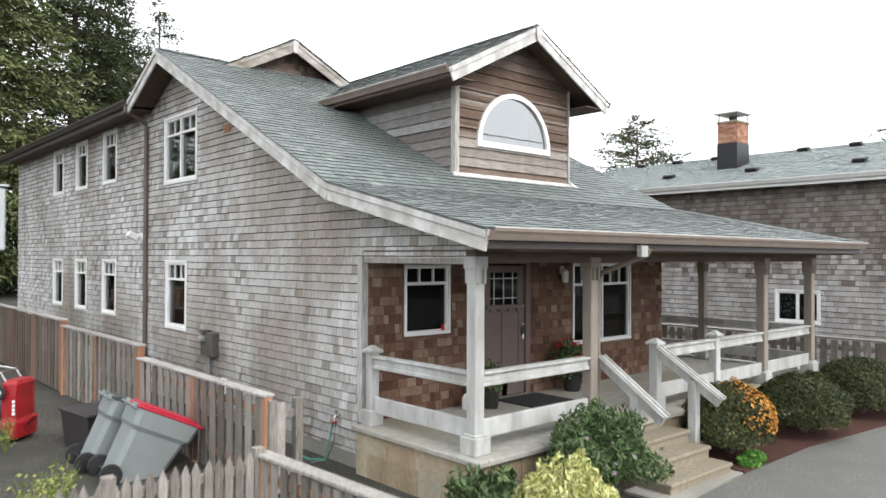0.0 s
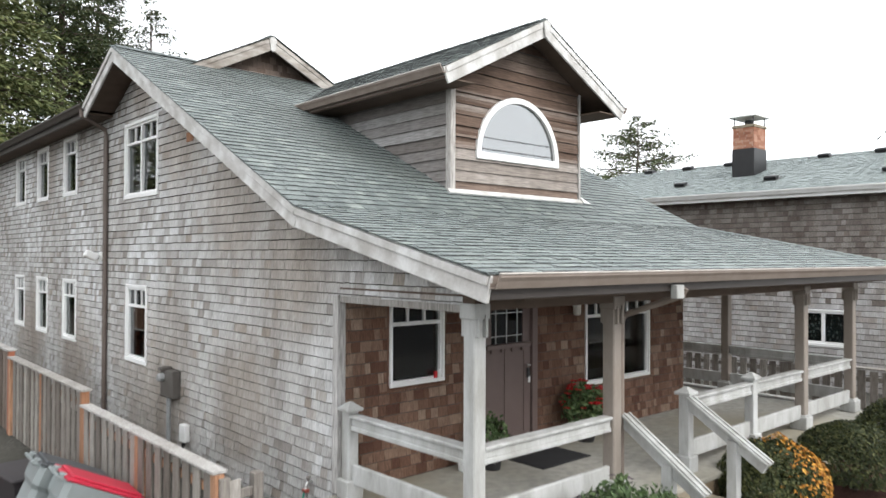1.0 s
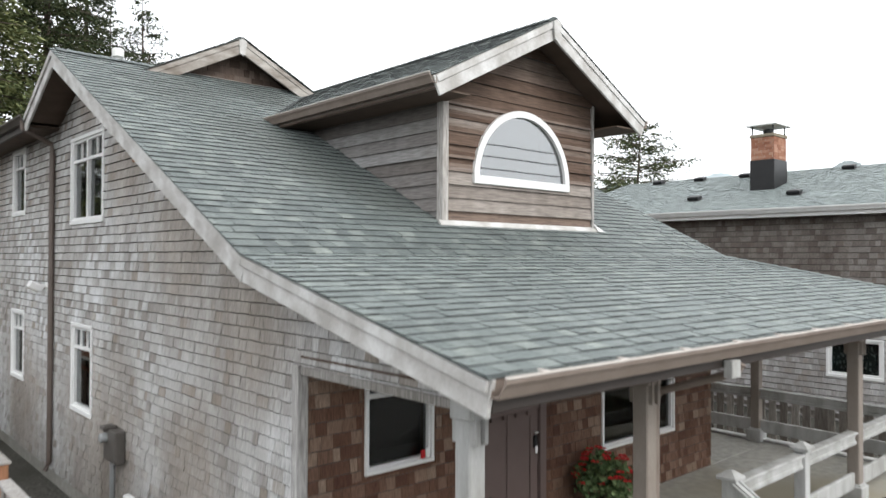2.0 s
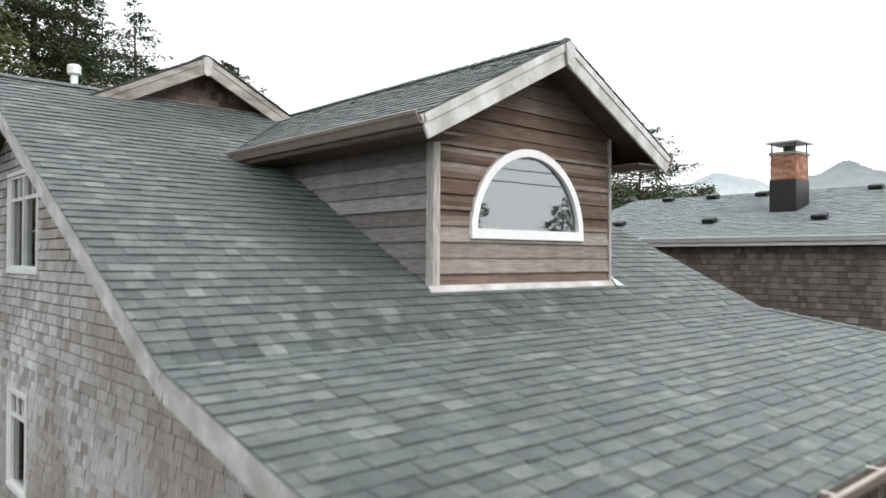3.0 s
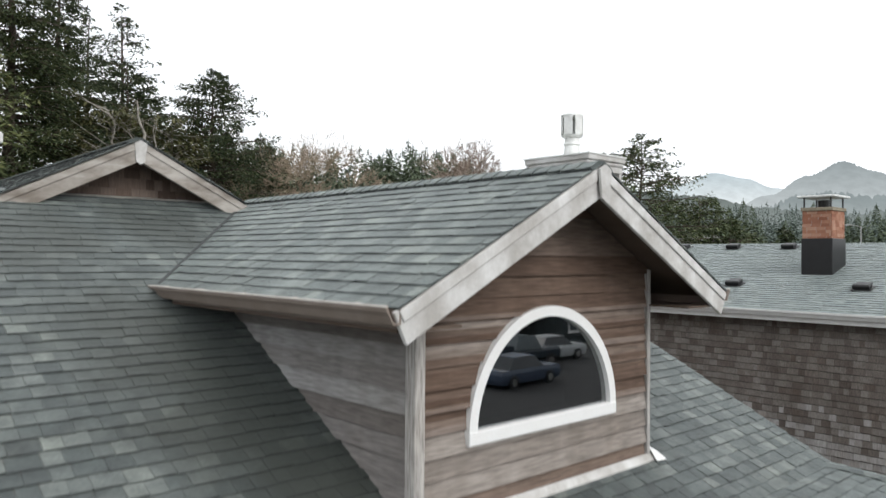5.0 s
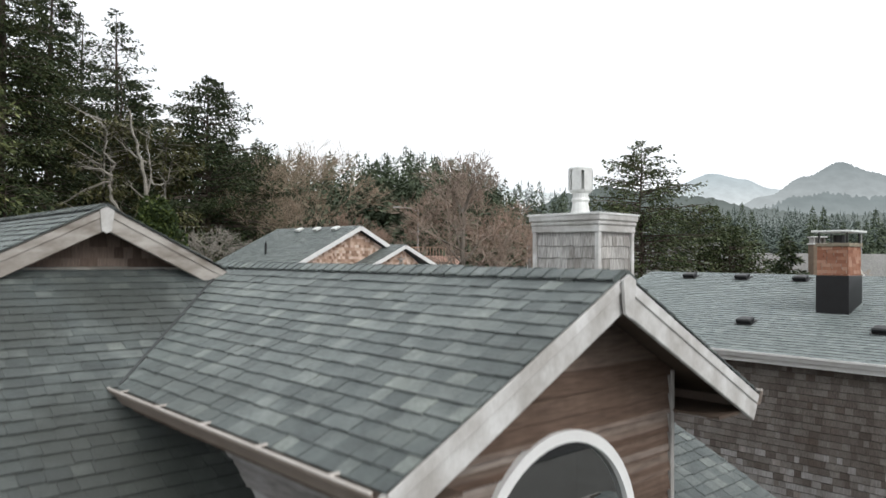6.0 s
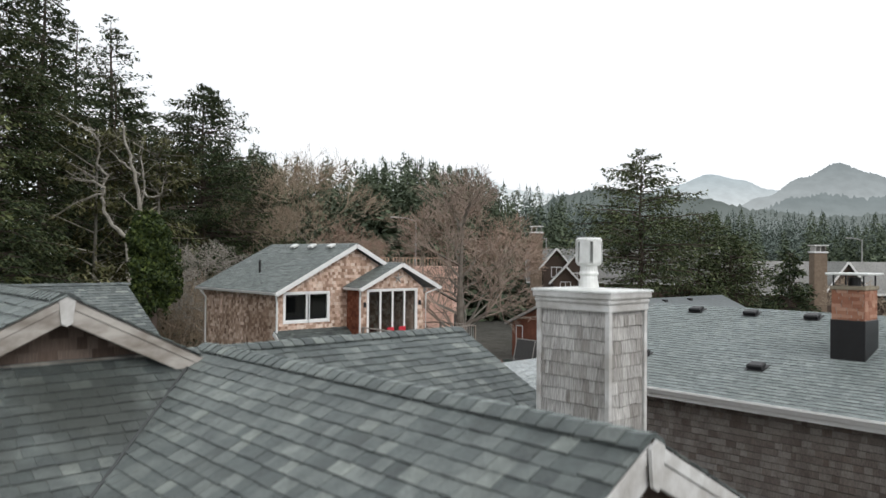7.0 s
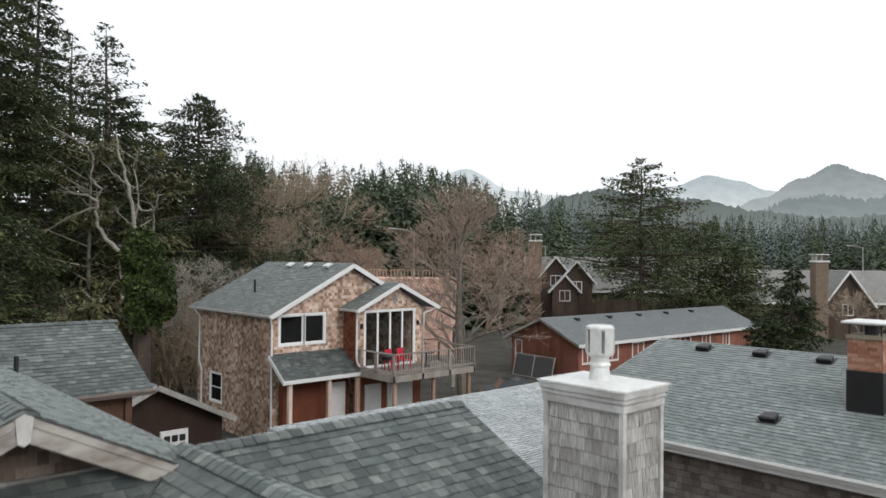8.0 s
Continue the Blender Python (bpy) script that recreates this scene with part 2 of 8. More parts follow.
def box(bm, x0, x1, y0, y1, z0, z1, bevel=0.0, m=None):
    geo = bmesh.ops.create_cube(bm, size=1.0)["verts"]
    for v in geo:
        v.co = Vector((x0 + (v.co.x + 0.5) * (x1 - x0), y0 + (v.co.y + 0.5) * (y1 - y0), z0 + (v.co.z + 0.5) * (z1 - z0)))
    if bevel:
        made = bmesh.ops.bevel(bm, geom=list({e for v in geo for e in v.link_edges}), offset=bevel, segments=1, affect="EDGES", clamp_overlap=True)
        geo = list({v for f in made["faces"] for v in f.verts} | {v for v in geo if v.is_valid})
    if m is not None:
        bmesh.ops.transform(bm, matrix=m, verts=geo)
    return bm


def boxed(*a, **k):
    return box(bmesh.new(), *a, **k)


def bar(bm, p, q, w, h, up=(0, 0, 1), bevel=0.006):
    """A board from p to q, w wide and h deep along up."""
    p, q = Vector(p), Vector(q)
    x = (q - p).normalized()
    y = Vector(up).cross(x).normalized()
    z = x.cross(y)
    m = Matrix((x, y, z)).transposed().to_4x4()
    m.translation = p
    return box(bm, 0, (q - p).length, -w / 2, w / 2, -h / 2, h / 2, bevel, m)


def barred(*a, **k):
    return bar(bmesh.new(), *a, **k)


def tube(bm, path, radii, sides=8, caps=True):
    """A round pipe along points."""
    rings = []
    for i, p in enumerate(path):
        p = Vector(p)
        d = (Vector(path[min(i + 1, len(path) - 1)]) - Vector(path[max(i - 1, 0)])).normalized()
        a = d.orthogonal().normalized() if abs(d.z) > 0.99 else d.cross(Vector((0, 0, 1))).normalized()
        b = d.cross(a)
        r = radii[i] if isinstance(radii, (list, tuple)) else radii
        rings.append([bm.verts.new(p + (a * math.cos(s) + b * math.sin(s)) * r) for s in (math.tau * j / sides for j in range(sides))])
    for r0, r1 in zip(rings, rings[1:]):
        for j in range(sides):
            bm.faces.new((r0[j], r0[(j + 1) % sides], r1[(j + 1) % sides], r1[j]))
    if caps:
        bm.faces.new(rings[0][::-1])
        bm.faces.new(rings[-1])
    return bm


def prism(bm, poly, m, n0, n1):
    """Extrudes a flat outline (u, v) from n0 to n1 in the frame m."""
    low = [bm.verts.new(m @ Vector((u, v, n0))) for u, v in poly]
    top = [bm.verts.new(m @ Vector((u, v, n1))) for u, v in poly]
    bm.faces.new(low[::-1])
    bm.faces.new(top)
    for i in range(len(poly)):
        j = (i + 1) % len(poly)
        bm.faces.new((low[i], low[j], top[j], top[i]))
    return bm


def plane_frame(origin, u, v):
    """A frame with u and v in the surface and its third axis out of it."""
    u, v = Vector(u).normalized(), Vector(v).normalized()
    m = Matrix((u, v, u.cross(v))).transposed().to_4x4()
    m.translation = origin
    return m


def clip(poly, region):
    """What of a flat outline lies in a convex region, both counter-clockwise."""
    for (ax, ay), (bx, by) in zip(region, region[1:] + region[:1]):
        out = []
        for i, (qx, qy) in enumerate(poly):
            px, py = poly[i - 1]
            dp = (bx - ax) * (py - ay) - (by - ay) * (px - ax)
            dq = (bx - ax) * (qy - ay) - (by - ay) * (qx - ax)
            if (dp >= 0) != (dq >= 0):
                s = dp / (dp - dq)
                out.append((px + s * (qx - px), py + s * (qy - py)))
            if dq >= 0:
                out.append((qx, qy))
        poly = out
        if len(poly) < 3:
            return []
    return poly


def subtract(rect, holes):
    """Rectangles (u0, v0, u1, v1) that are left of one when holes are cut from it."""
    left = [rect]
    for h0, k0, h1, k1 in holes:
        rest = []
        for a, b, c, d in left:
            if h1 <= a or h0 >= c or k1 <= b or k0 >= d:
                rest.append((a, b, c, d))
                continue
            if b < k0:
                rest.append((a, b, c, k0))
            if d > k1:
                rest.append((a, k1, c, d))
            lo, hi = max(b, k0), min(d, k1)
            if a < h0:
                rest.append((a, lo, h0, hi))
            if c > h1:
                rest.append((h1, lo, c, hi))
        left = rest
    return left


def corners(r):
    return [(r[0], r[1]), (r[2], r[1]), (r[2], r[3]), (r[0], r[3])]


def ccw(poly):
    s = sum(a[0] * b[1] - b[0] * a[1] for a, b in zip(poly, poly[1:] + poly[:1]))
    return list(poly) if s > 0 else list(poly)[::-1]


def sheet(name, m, regions, holes, thick, material, parent, label=""):
    """A wall or roof deck: flat regions with thickness, openings cut through."""
    bm = bmesh.new()
    for region in map(ccw, regions):
        us, vs = [p[0] for p in region], [p[1] for p in region]
        for r in subtract((min(us), min(vs), max(us), max(vs)), holes):
            poly = clip(corners(r), region)
            if poly:
                prism(bm, poly, m, -thick, 0)
    return part(name, bm, material, parent, label)


def shingled(name, m, regions, holes, material, parent, row=0.127, widths=(0.1, 0.14, 0.18, 0.22), thick=0.012, near=None, limit=300, seed=1, gap=0.003, lift=0.0, ragged=0.006, butt=None, worn=0.0, pick=None):
    """Courses of lapped pieces on a surface. near(u, v): where pieces are objects of their own. worn: height of a strip
    in butt colour, painted as the course's shadow line.
    """
    rnd = random.Random(seed)
    verts, faces, shared, count = [], [], {}, 0
    ends, butt = [], butt or (CUT_EDGE if name == "roof_shingle" else END_GRAIN_SHADE)
    for region in map(ccw, regions):
        us, vs = [p[0] for p in region], [p[1] for p in region]
        k0, k1 = math.floor(min(vs) / row), math.ceil(max(vs) / row)
        for k in range(k0, k1):
            u = min(us) - rnd.random() * widths[-1]
            while u < max(us):
                w = rnd.choice(widths)
                low = k * row - rnd.random() * ragged
                t = thick * (rnd.choice((0.75, 1.0, 1.2)) if name == "roof_shingle" else 0.7 + 0.6 * rnd.random())
                whole = (u, low, u + w - gap, (k + 1) * row + 0.01)
                u += w
                chance = rnd.random()
                if pick and not pick(u, low, chance):
                    continue
                if whole[2] < min(us):
                    continue
                for r in subtract(whole, holes):
                    full = corners(r)
                    poly = clip(full, region)
                    if len(poly) < 3:
                        continue
                    uncut = len(poly) == 4 and all(min(abs(a - x) + abs(b - y) for x, y in full) < 1e-6 for a, b in poly)
                    if near and count < limit and r == whole and uncut and near(r[0], r[1]):
                        key = widths.index(w)
                        if key not in shared:
                            sv, sf = slab(corners((0, worn, w - gap, row + 0.01)), row, thick)
                            if worn:
                                sv += [(0, 0, thick * 0.35), (w - gap, 0, thick * 0.35), (w - gap, worn, thick), (0, worn, thick)]
                                sf.append((8, 9, 10, 11))
                            shared[key] = bpy.data.meshes.new(name)
                            shared[key].from_pydata(sv, [], sf)
                            shared[key].materials.append(material)
                            shared[key].materials.append(butt)
                            shared[key].polygons[5 if worn else 1].material_index = 1
                        ob = new(name, shared[key])
                        ob.parent = parent
                        ob.matrix_basis = m @ Matrix.Translation((r[0], r[1], lift + (t - thick) * 0.5))
                        count += 1
                        continue
                    # strip along the butt that paints the shadow line of the course
                    if worn:
                        strip = clip(poly, corners((-1e3, -1e3, 1e3, low + worn)))
                        poly = clip(poly, corners((-1e3, low + worn, 1e3, 1e3)))
                        if len(strip) > 2:
                            o = len(verts)
                            verts += [m @ Vector((a, b, lift + t * (0.35 + 0.65 * min(1.0, max(0.0, (b - low) / worn))))) for a, b in strip]
                            ends.append(len(faces))
                            faces.append(tuple(range(o, o + len(strip))))
                        if len(poly) < 3:
                            continue
                    sv, sf = slab(poly, row, t, low)
                    o = len(verts)
                    for i in range(len(poly)):
                        if poly[i][1] < low + worn + 1e-5 and poly[(i + 1) % len(poly)][1] < low + worn + 1e-5:
                            ends.append(len(faces) + 1 + i)
                    verts += [m @ Vector((a, b, c + lift)) for a, b, c in sv]
                    faces += [tuple(i + o for i in f) for f in sf]
    if verts:
        ob = raw(name + "_courses", verts, faces, material, parent, kind="stuff")
        ob.data.materials.append(butt)
        for i in ends:
            ob.data.polygons[i].material_index = 1


def slab(poly, row, thick, low=0.0):
    """One lapped piece: thick at its butt, thin at its top."""
    n = len(poly)
    v = [(a, b, thick * (1.0 - 0.75 * min(1.0, max(0.0, (b - low) / row)))) for a, b in poly] + [(a, b, -0.004) for a, b in poly]
    f = [tuple(range(n))] + [(i + n, (i + 1) % n + n, (i + 1) % n, i) for i in range(n)]
    return v, f


def lofted(bm, rings, closed=True, caps=True):
    vs = [[bm.verts.new(p) for p in r] for r in rings]
    n = len(vs[0])
    for a, b in zip(vs, vs[1:]):
        for j in range(n if closed else n - 1):
            bm.faces.new((a[j], a[(j + 1) % n], b[(j + 1) % n], b[j]))
    if caps:
        bm.faces.new(vs[0][::-1])
        bm.faces.new(vs[-1])
    return bm


# ---- the shingled house: plan in metres ----
LEFT, RIGHT, FRONT = 0.485, 7.65, 2.8
FLOOR = 0.64
EAVE_Y, EAVE_Z = 0.0, 3.115
KINK_Y, KINK_Z = 2.87, 3.785
RIDGE_Y, RIDGE_Z = 8.85, 6.76
RAKE_R = 8.3
SL = (RIDGE_Z - KINK_Z) / (RIDGE_Y - KINK_Y)
SL0 = (KINK_Z - EAVE_Z) / (KINK_Y - EAVE_Y)


def roof_z(y):
    """Top of the front slope at a depth y."""
    return KINK_Z + (y - KINK_Y) * SL if y > KINK_Y else EAVE_Z + (y - EAVE_Y) * SL0


house = thing("shingle_house", "two-storey house of weathered grey cedar shingles with a dormer and porch", "house", kind="structure")


def window(parent, m, w, h, bars=(), rails=(), panes=1, trim=0.075, name="window", glass=None, frame_mat=None, sash=0.045):
    """A framed window in the frame m (u right, v up, out of the wall), from (0, 0) to (w, h). rails: heights of cross bars; bars: upright glazing bars (u, v0, v1)."""
    fm = frame_mat or VINYL
    root = new(name)
    root.parent = parent
    root.matrix_basis = m
    bm = bmesh.new()
    box(bm, -trim, w + trim, -trim * 1.2, 0, -0.1, 0.034, 0.006)
    box(bm, -trim, w + trim, h, h + trim, -0.1, 0.03, 0.006)
    box(bm, -trim, 0, 0, h, -0.1, 0.028, 0.006)
    box(bm, w, w + trim, 0, h, -0.1, 0.028, 0.006)
    part("window_frame", bm, fm, root)
    bm = bmesh.new()
    e = sash
    box(bm, 0, w, 0, e, -0.08, 0.0)
    box(bm, 0, w, h - e, h, -0.08, 0.0)
    box(bm, 0, e, e, h - e, -0.08, 0.0)
    box(bm, w - e, w, e, h - e, -0.08, 0.0)
    for i in range(1, panes):
        box(bm, w * i / panes - e * 0.85, w * i / panes + e * 0.85, e, h - e, -0.08, 0.006)
    for r in rails:
        box(bm, e, w - e, r - 0.022, r + 0.022, -0.07, -0.006)
    part("sash", bm, fm, root)
    for u, v0, v1 in bars:
        part("glazing_bar", boxed(u - 0.014, u + 0.014, v0, v1, -0.055, -0.015), fm, root)
    for i in range(panes):
        part("pane", boxed(w * i / panes + 0.02, w * (i + 1) / panes - 0.02, 0.02, h - 0.02, -0.05, -0.044), glass or GLASS, root)
    return root


def craftsman(w, h, panes=1, cols=3):
    """Rail and bars of a window whose top quarter is divided."""
    r = h * 0.745
    bars = []
    for i in range(panes):
        a, b = w * i / panes, w * (i + 1) / panes
        bars += [(a + (b - a) * j / cols, r, h - 0.03) for j in range(1, cols)]
    return dict(rails=(r,), bars=bars, panes=panes)


# side wall, which faces -x: u runs towards -y
side = plane_frame((LEFT, 0, 0), (0, -1, 0), (0, 0, 1))


def yz(*pts):
    return [(-y, z) for y, z in pts]


side_regions = [
    yz((2.85, 0.2), (10.4, 0.2), (10.4, 5.85), (8.85, 6.62), (2.85, 3.63)),
    yz((0.7, 2.8), (2.85, 2.8), (2.85, 3.63), (0.7, 3.1)),
    yz((10.4, 0.2), (22.4, 0.2), (22.4, 5.9), (10.4, 5.9)),
]
SIDE_WINDOWS = [(8.18, 9.65, 4.32, 5.54, 2), (8.63, 9.54, 1.46, 2.68, 1)]
for y in (12.68, 14.93, 17.11):
    SIDE_WINDOWS += [(y, y + 0.88, 4.6, 5.74, 1), (y, y + 0.88, 1.5, 2.68, 1)]
side_holes = [(-b, z0, -a, z1) for a, b, z0, z1, _ in SIDE_WINDOWS]
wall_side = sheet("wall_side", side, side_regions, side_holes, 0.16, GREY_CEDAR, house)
tagged(wall_side, "side wall clad in silver-grey cedar shingles")
for a, b, z0, z1, n in SIDE_WINDOWS:
    w, h = b - a, z1 - z0
    spec = craftsman(w, h, n, 2 if n == 2 else 3)
    window(house, side @ Matrix.Translation((-b, z0, 0)), w, h, trim=0.06, sash=0.034, **spec)

# front wall under the porch, which faces -y
front = plane_frame((0, FRONT, 0), (1, 0, 0), (0, 0, 1))
DOOR = (2.72, FLOOR, 3.66, 2.72)
PORCH_WINDOWS = [(1.2, 1.76, 1.98, 2.68, 1), (4.9, 1.36, 6.55, 2.69, 2)]
front_holes = [DOOR] + [w[:4] for w in PORCH_WINDOWS]
wall_front = sheet("wall_front", front, [[(LEFT, 0.2), (RIGHT, 0.2), (RIGHT, 3.6), (LEFT, 3.6)]], front_holes, 0.16, BROWN_CEDAR, house)
tagged(wall_front, "porch wall of reddish brown cedar shingles")
for u0, v0, u1, v1, n in PORCH_WINDOWS:
    window(house, front @ Matrix.Translation((u0, v0, 0)), u1 - u0, v1 - v0, trim=0.036, sash=0.022, **craftsman(u1 - u0, v1 - v0, n, 3))

# the other walls close the house
back_walls = [
    ("wall_right", plane_frame((RIGHT, 0, 0), (0, 1, 0), (0, 0, 1)), [[(FRONT, 0.2), (14.0, 0.2), (14.0, 4.6), (8.85, 6.62), (FRONT, 3.6)]]),
    ("wall_rear", plane_frame((0, 22.4, 0), (-1, 0, 0), (0, 0, 1)), [[(-7.65, 0.2), (-LEFT, 0.2), (-LEFT, 5.9), (-7.65, 5.9)]]),
    ("wall_rear_side", plane_frame((RIGHT, 0, 0), (0, 1, 0), (0, 0, 1)), [[(19.4, 0.2), (22.4, 0.2), (22.4, 6.7), (22.1, 6.85), (19.4, 5.45)]]),
    ("wall_wing", plane_frame((5.1, 0, 0), (0, 1, 0), (0, 0, 1)), [[(9.5, 0.2), (19.6, 0.2), (19.6, 5.9), (9.5, 5.9)]]),
    ("wall_cross", plane_frame((0, 19.5, 0), (1, 0, 0), (0, 0, 1)), [[(5.0, 0.2), (RIGHT, 0.2), (RIGHT, 5.4), (5.0, 5.4)]]),
    ("wall_block_rear", plane_frame((0, 14.0, 0), (-1, 0, 0), (0, 0, 1)), [[(-RIGHT, 0.2), (-5.0, 0.2), (-5.0, 4.2), (-RIGHT, 4.2)]]),
]
for n, m, regs in back_walls:
    tagged(sheet(n, m, regs, [], 0.16, BROWN_CEDAR, house), "rear wall of brown cedar shingles")
part("floor_inside", boxed(LEFT + 0.02, RIGHT - 0.02, FRONT + 0.02, 22.3, 0.45, 0.6), INSIDE, house)
part("upper_floor_inside", boxed(LEFT + 0.17, RIGHT - 0.17, FRONT + 0.17, 22.2, 3.05, 3.25), INSIDE, house)
part("inner_wall", boxed(LEFT + 0.17, RIGHT - 0.17, 6.9, 7.0, 0.6, 5.2), INSIDE, house)
part("inner_wall", boxed(4.3, 4.4, 7.0, 22.2, 0.6, 5.9), INSIDE, house)
part("foundation", boxed(LEFT - 0.004, RIGHT + 0.05, FRONT + 0.05, 22.45, -0.3, 0.215), CONCRETE, house, "bare concrete foundation")

# roof decks
U, D = (1, 0, 0), 0.1
lower_roof = plane_frame((0, EAVE_Y, EAVE_Z), U, (0, 1, SL0))
upper_roof = plane_frame((0, KINK_Y, KINK_Z), U, (0, 1, SL))
L0, L1 = math.hypot(KINK_Y, KINK_Z - EAVE_Z), math.hypot(RIDGE_Y - KINK_Y, RIDGE_Z - KINK_Z)
HIP_X = 10.1
lower_region = [(0, 0), (HIP_X, 0), (RAKE_R, L0), (0, L0)]
upper_region = [(0, 0), (RAKE_R, 0), (RAKE_R, L1), (0, L1)]
roof = new("roof")
roof.parent = house
sheet("roof_deck", lower_roof, [lower_region], [], D, SOFFIT, roof)
sheet("roof_deck", upper_roof, [upper_region], [], D, SOFFIT, roof)
hip = plane_frame((HIP_X, 0, EAVE_Z), (0, 1, 0), (-1, 0, (KINK_Z - EAVE_Z) / (HIP_X - RAKE_R)))
HL = math.hypot(HIP_X - RAKE_R, KINK_Z - EAVE_Z)
sheet("roof_deck", hip, [[(0, 0), (4.2, 0), (4.2, HL), (KINK_Y, HL)]], [], D, ROOFING, roof)
back = plane_frame((0, RIDGE_Y, RIDGE_Z), (-1, 0, 0), (0, -1, 0.484))
bl = math.hypot(1.56, 1.56 * 0.484)
sheet("roof_deck", back, [[(-RAKE_R, -5.7), (-3.2, -5.7), (-3.2, 0), (-RAKE_R, 0)], [(-3.2, -bl), (0, -bl), (0, 0), (-3.2, 0)]], [], D, SOFFIT, roof)

# rear wing with its own gable that stands over the ridge
WING_X, WING_Z, WING_Y = 2.77, 7.42, 8.56
WS = 0.508
for s in (-1, 1):
    u = (0, s, 0)
    m = plane_frame((WING_X, 0, WING_Z), u, (-s, 0, WS))
    run = 2.77 * math.hypot(1, WS)
    k = math.hypot(1, WS)
    front_run, y1 = (1.72, 10.4) if s < 0 else (1.36, 9.3)
    for y0, ye, r in ((WING_Y, y1, front_run * k), (y1, 22.5, run)):
        sheet("roof_deck", m, [[(s * y0, -r), (s * ye, -r), (s * ye, 0), (s * y0, 0)]], [], D, SOFFIT, roof)


def fascia(name, p, q, depth, proud=(0, 0, 0), thick=0.035, mat=None, parent=None, up=(0, 0, 1)):
    """A board on edge from p to q whose top edge runs along the line."""
    p, q, off = Vector(p), Vector(q), Vector(proud)
    run = (q - p).length / max(0.01, math.hypot(q.x - p.x, q.y - p.y))
    down = Vector((0, 0, depth / 2 * run + (0.006 if run > 1.001 else 0)))
    return part(name, barred(p + off - down, q + off - down, thick, depth, up), mat or TRIM, parent or house)


# verge boards of the side gable
for a, b in (((0, EAVE_Y, EAVE_Z), (0, KINK_Y, KINK_Z)), ((0, KINK_Y, KINK_Z), (0, RIDGE_Y, RIDGE_Z)), ((0, 10.42, 6.0), (0, RIDGE_Y, RIDGE_Z))):
    fascia("verge_board", a, b, 0.225, (-0.02, 0, -0.006))
    fascia("verge_strip", a, b, 0.08, (-0.05, 0, -0.012), 0.024)
for a, b in (((RAKE_R, KINK_Y, KINK_Z), (RAKE_R, RIDGE_Y, RIDGE_Z)),):
    fascia("verge_board", a, b, 0.26, (0.02, 0, 0.0))


def gutter(name, p, q, w=0.12, h=0.12, mat=None, out=(0, -1, 0), parent=None):
    """A trough with an open top, from p to q along its back edge."""
    p, q, o = Vector(p), Vector(q), Vector(out)
    prof = [(0, 0), (0, -h), (w * 0.55, -h), (w * 0.8, -h * 0.5), (w, -h * 0.25), (w, 0), (w - 0.012, 0), (w - 0.02, -h * 0.3), (w * 0.5, -h + 0.012), (0.012, -h + 0.012), (0.012, 0)]
    ob = part(name, lofted(bmesh.new(), [[e + o * a + Vector((0, 0, b)) for a, b in prof] for e in (p, q)]), mat or GUTTER, parent or house)
    if mat is None:
        lip = o * (w - 0.004)
        part("gutter_lip", barred(p + lip, q + lip, 0.03, 0.016), LIP, ob)
        n = int((q - p).length / 0.78)
        for i in range(n + 1):
            c = p.lerp(q, (i + 0.5) / (n + 1))
            part("hanger", barred(c + o * 0.0, c + o * w, 0.04, 0.012), LIP, ob)
    return ob


gutter("gutter", (-0.03, -0.0, EAVE_Z + 0.0), (HIP_X, -0.0, EAVE_Z + 0.0))
gutter("gutter", (HIP_X, 0.0, EAVE_Z), (HIP_X, 4.2, EAVE_Z), out=(1, 0, 0))
fascia("fascia", (0.0, 0.03, EAVE_Z - 0.02), (HIP_X - 0.03, 0.03, EAVE_Z - 0.02), 0.19, mat=DARK_GUTTER)
fascia("fascia", (HIP_X - 0.03, 0.05, EAVE_Z - 0.02), (HIP_X - 0.03, 4.2, EAVE_Z - 0.02), 0.19, mat=GUTTER)
gutter("gutter", (0.0, 10.35, 6.02), (0.0, 22.5, 6.02), mat=DARK_GUTTER, out=(-1, 0, 0))
fascia("fascia", (0.02, 10.42, 6.0), (0.02, 22.5, 6.0), 0.2, mat=DARK_GUTTER)
part("soffit", boxed(0.04, LEFT, 10.4, 22.45, 5.84, 5.88), SOFFIT, house)
part("porch_ceiling", boxed(LEFT - 0.02, HIP_X - 0.1, 0.08, 2.78, 2.885, 2.905), SOFFIT, house)
part("porch_ceiling", boxed(7.7, HIP_X - 0.1, 2.78, 4.1, 2.885, 2.905), SOFFIT, house)

# downspout at the joint of the two parts of the side wall
bm = bmesh.new()
tube(bm, [(-0.06, 10.45, 5.93), (-0.06, 10.46, 5.82), (0.4, 10.6, 5.62), (0.42, 10.61, 5.5), (0.42, 10.61, 0.35), (0.36, 10.61, 0.22)], 0.045, 8)
part("downspout", bm, SPOUT, house)

# corner board and foot of the side wall
part("corner_board", boxed(LEFT - 0.045, LEFT + 0.06, FRONT - 0.02, FRONT + 0.09, FLOOR, 2.82, 0.005), PALE_CEDAR, house)
part("lintel_board", boxed(LEFT - 0.03, LEFT + 0.1, 0.66, FRONT - 0.03, 2.74, 2.81, 0.005), PALE_CEDAR, house)

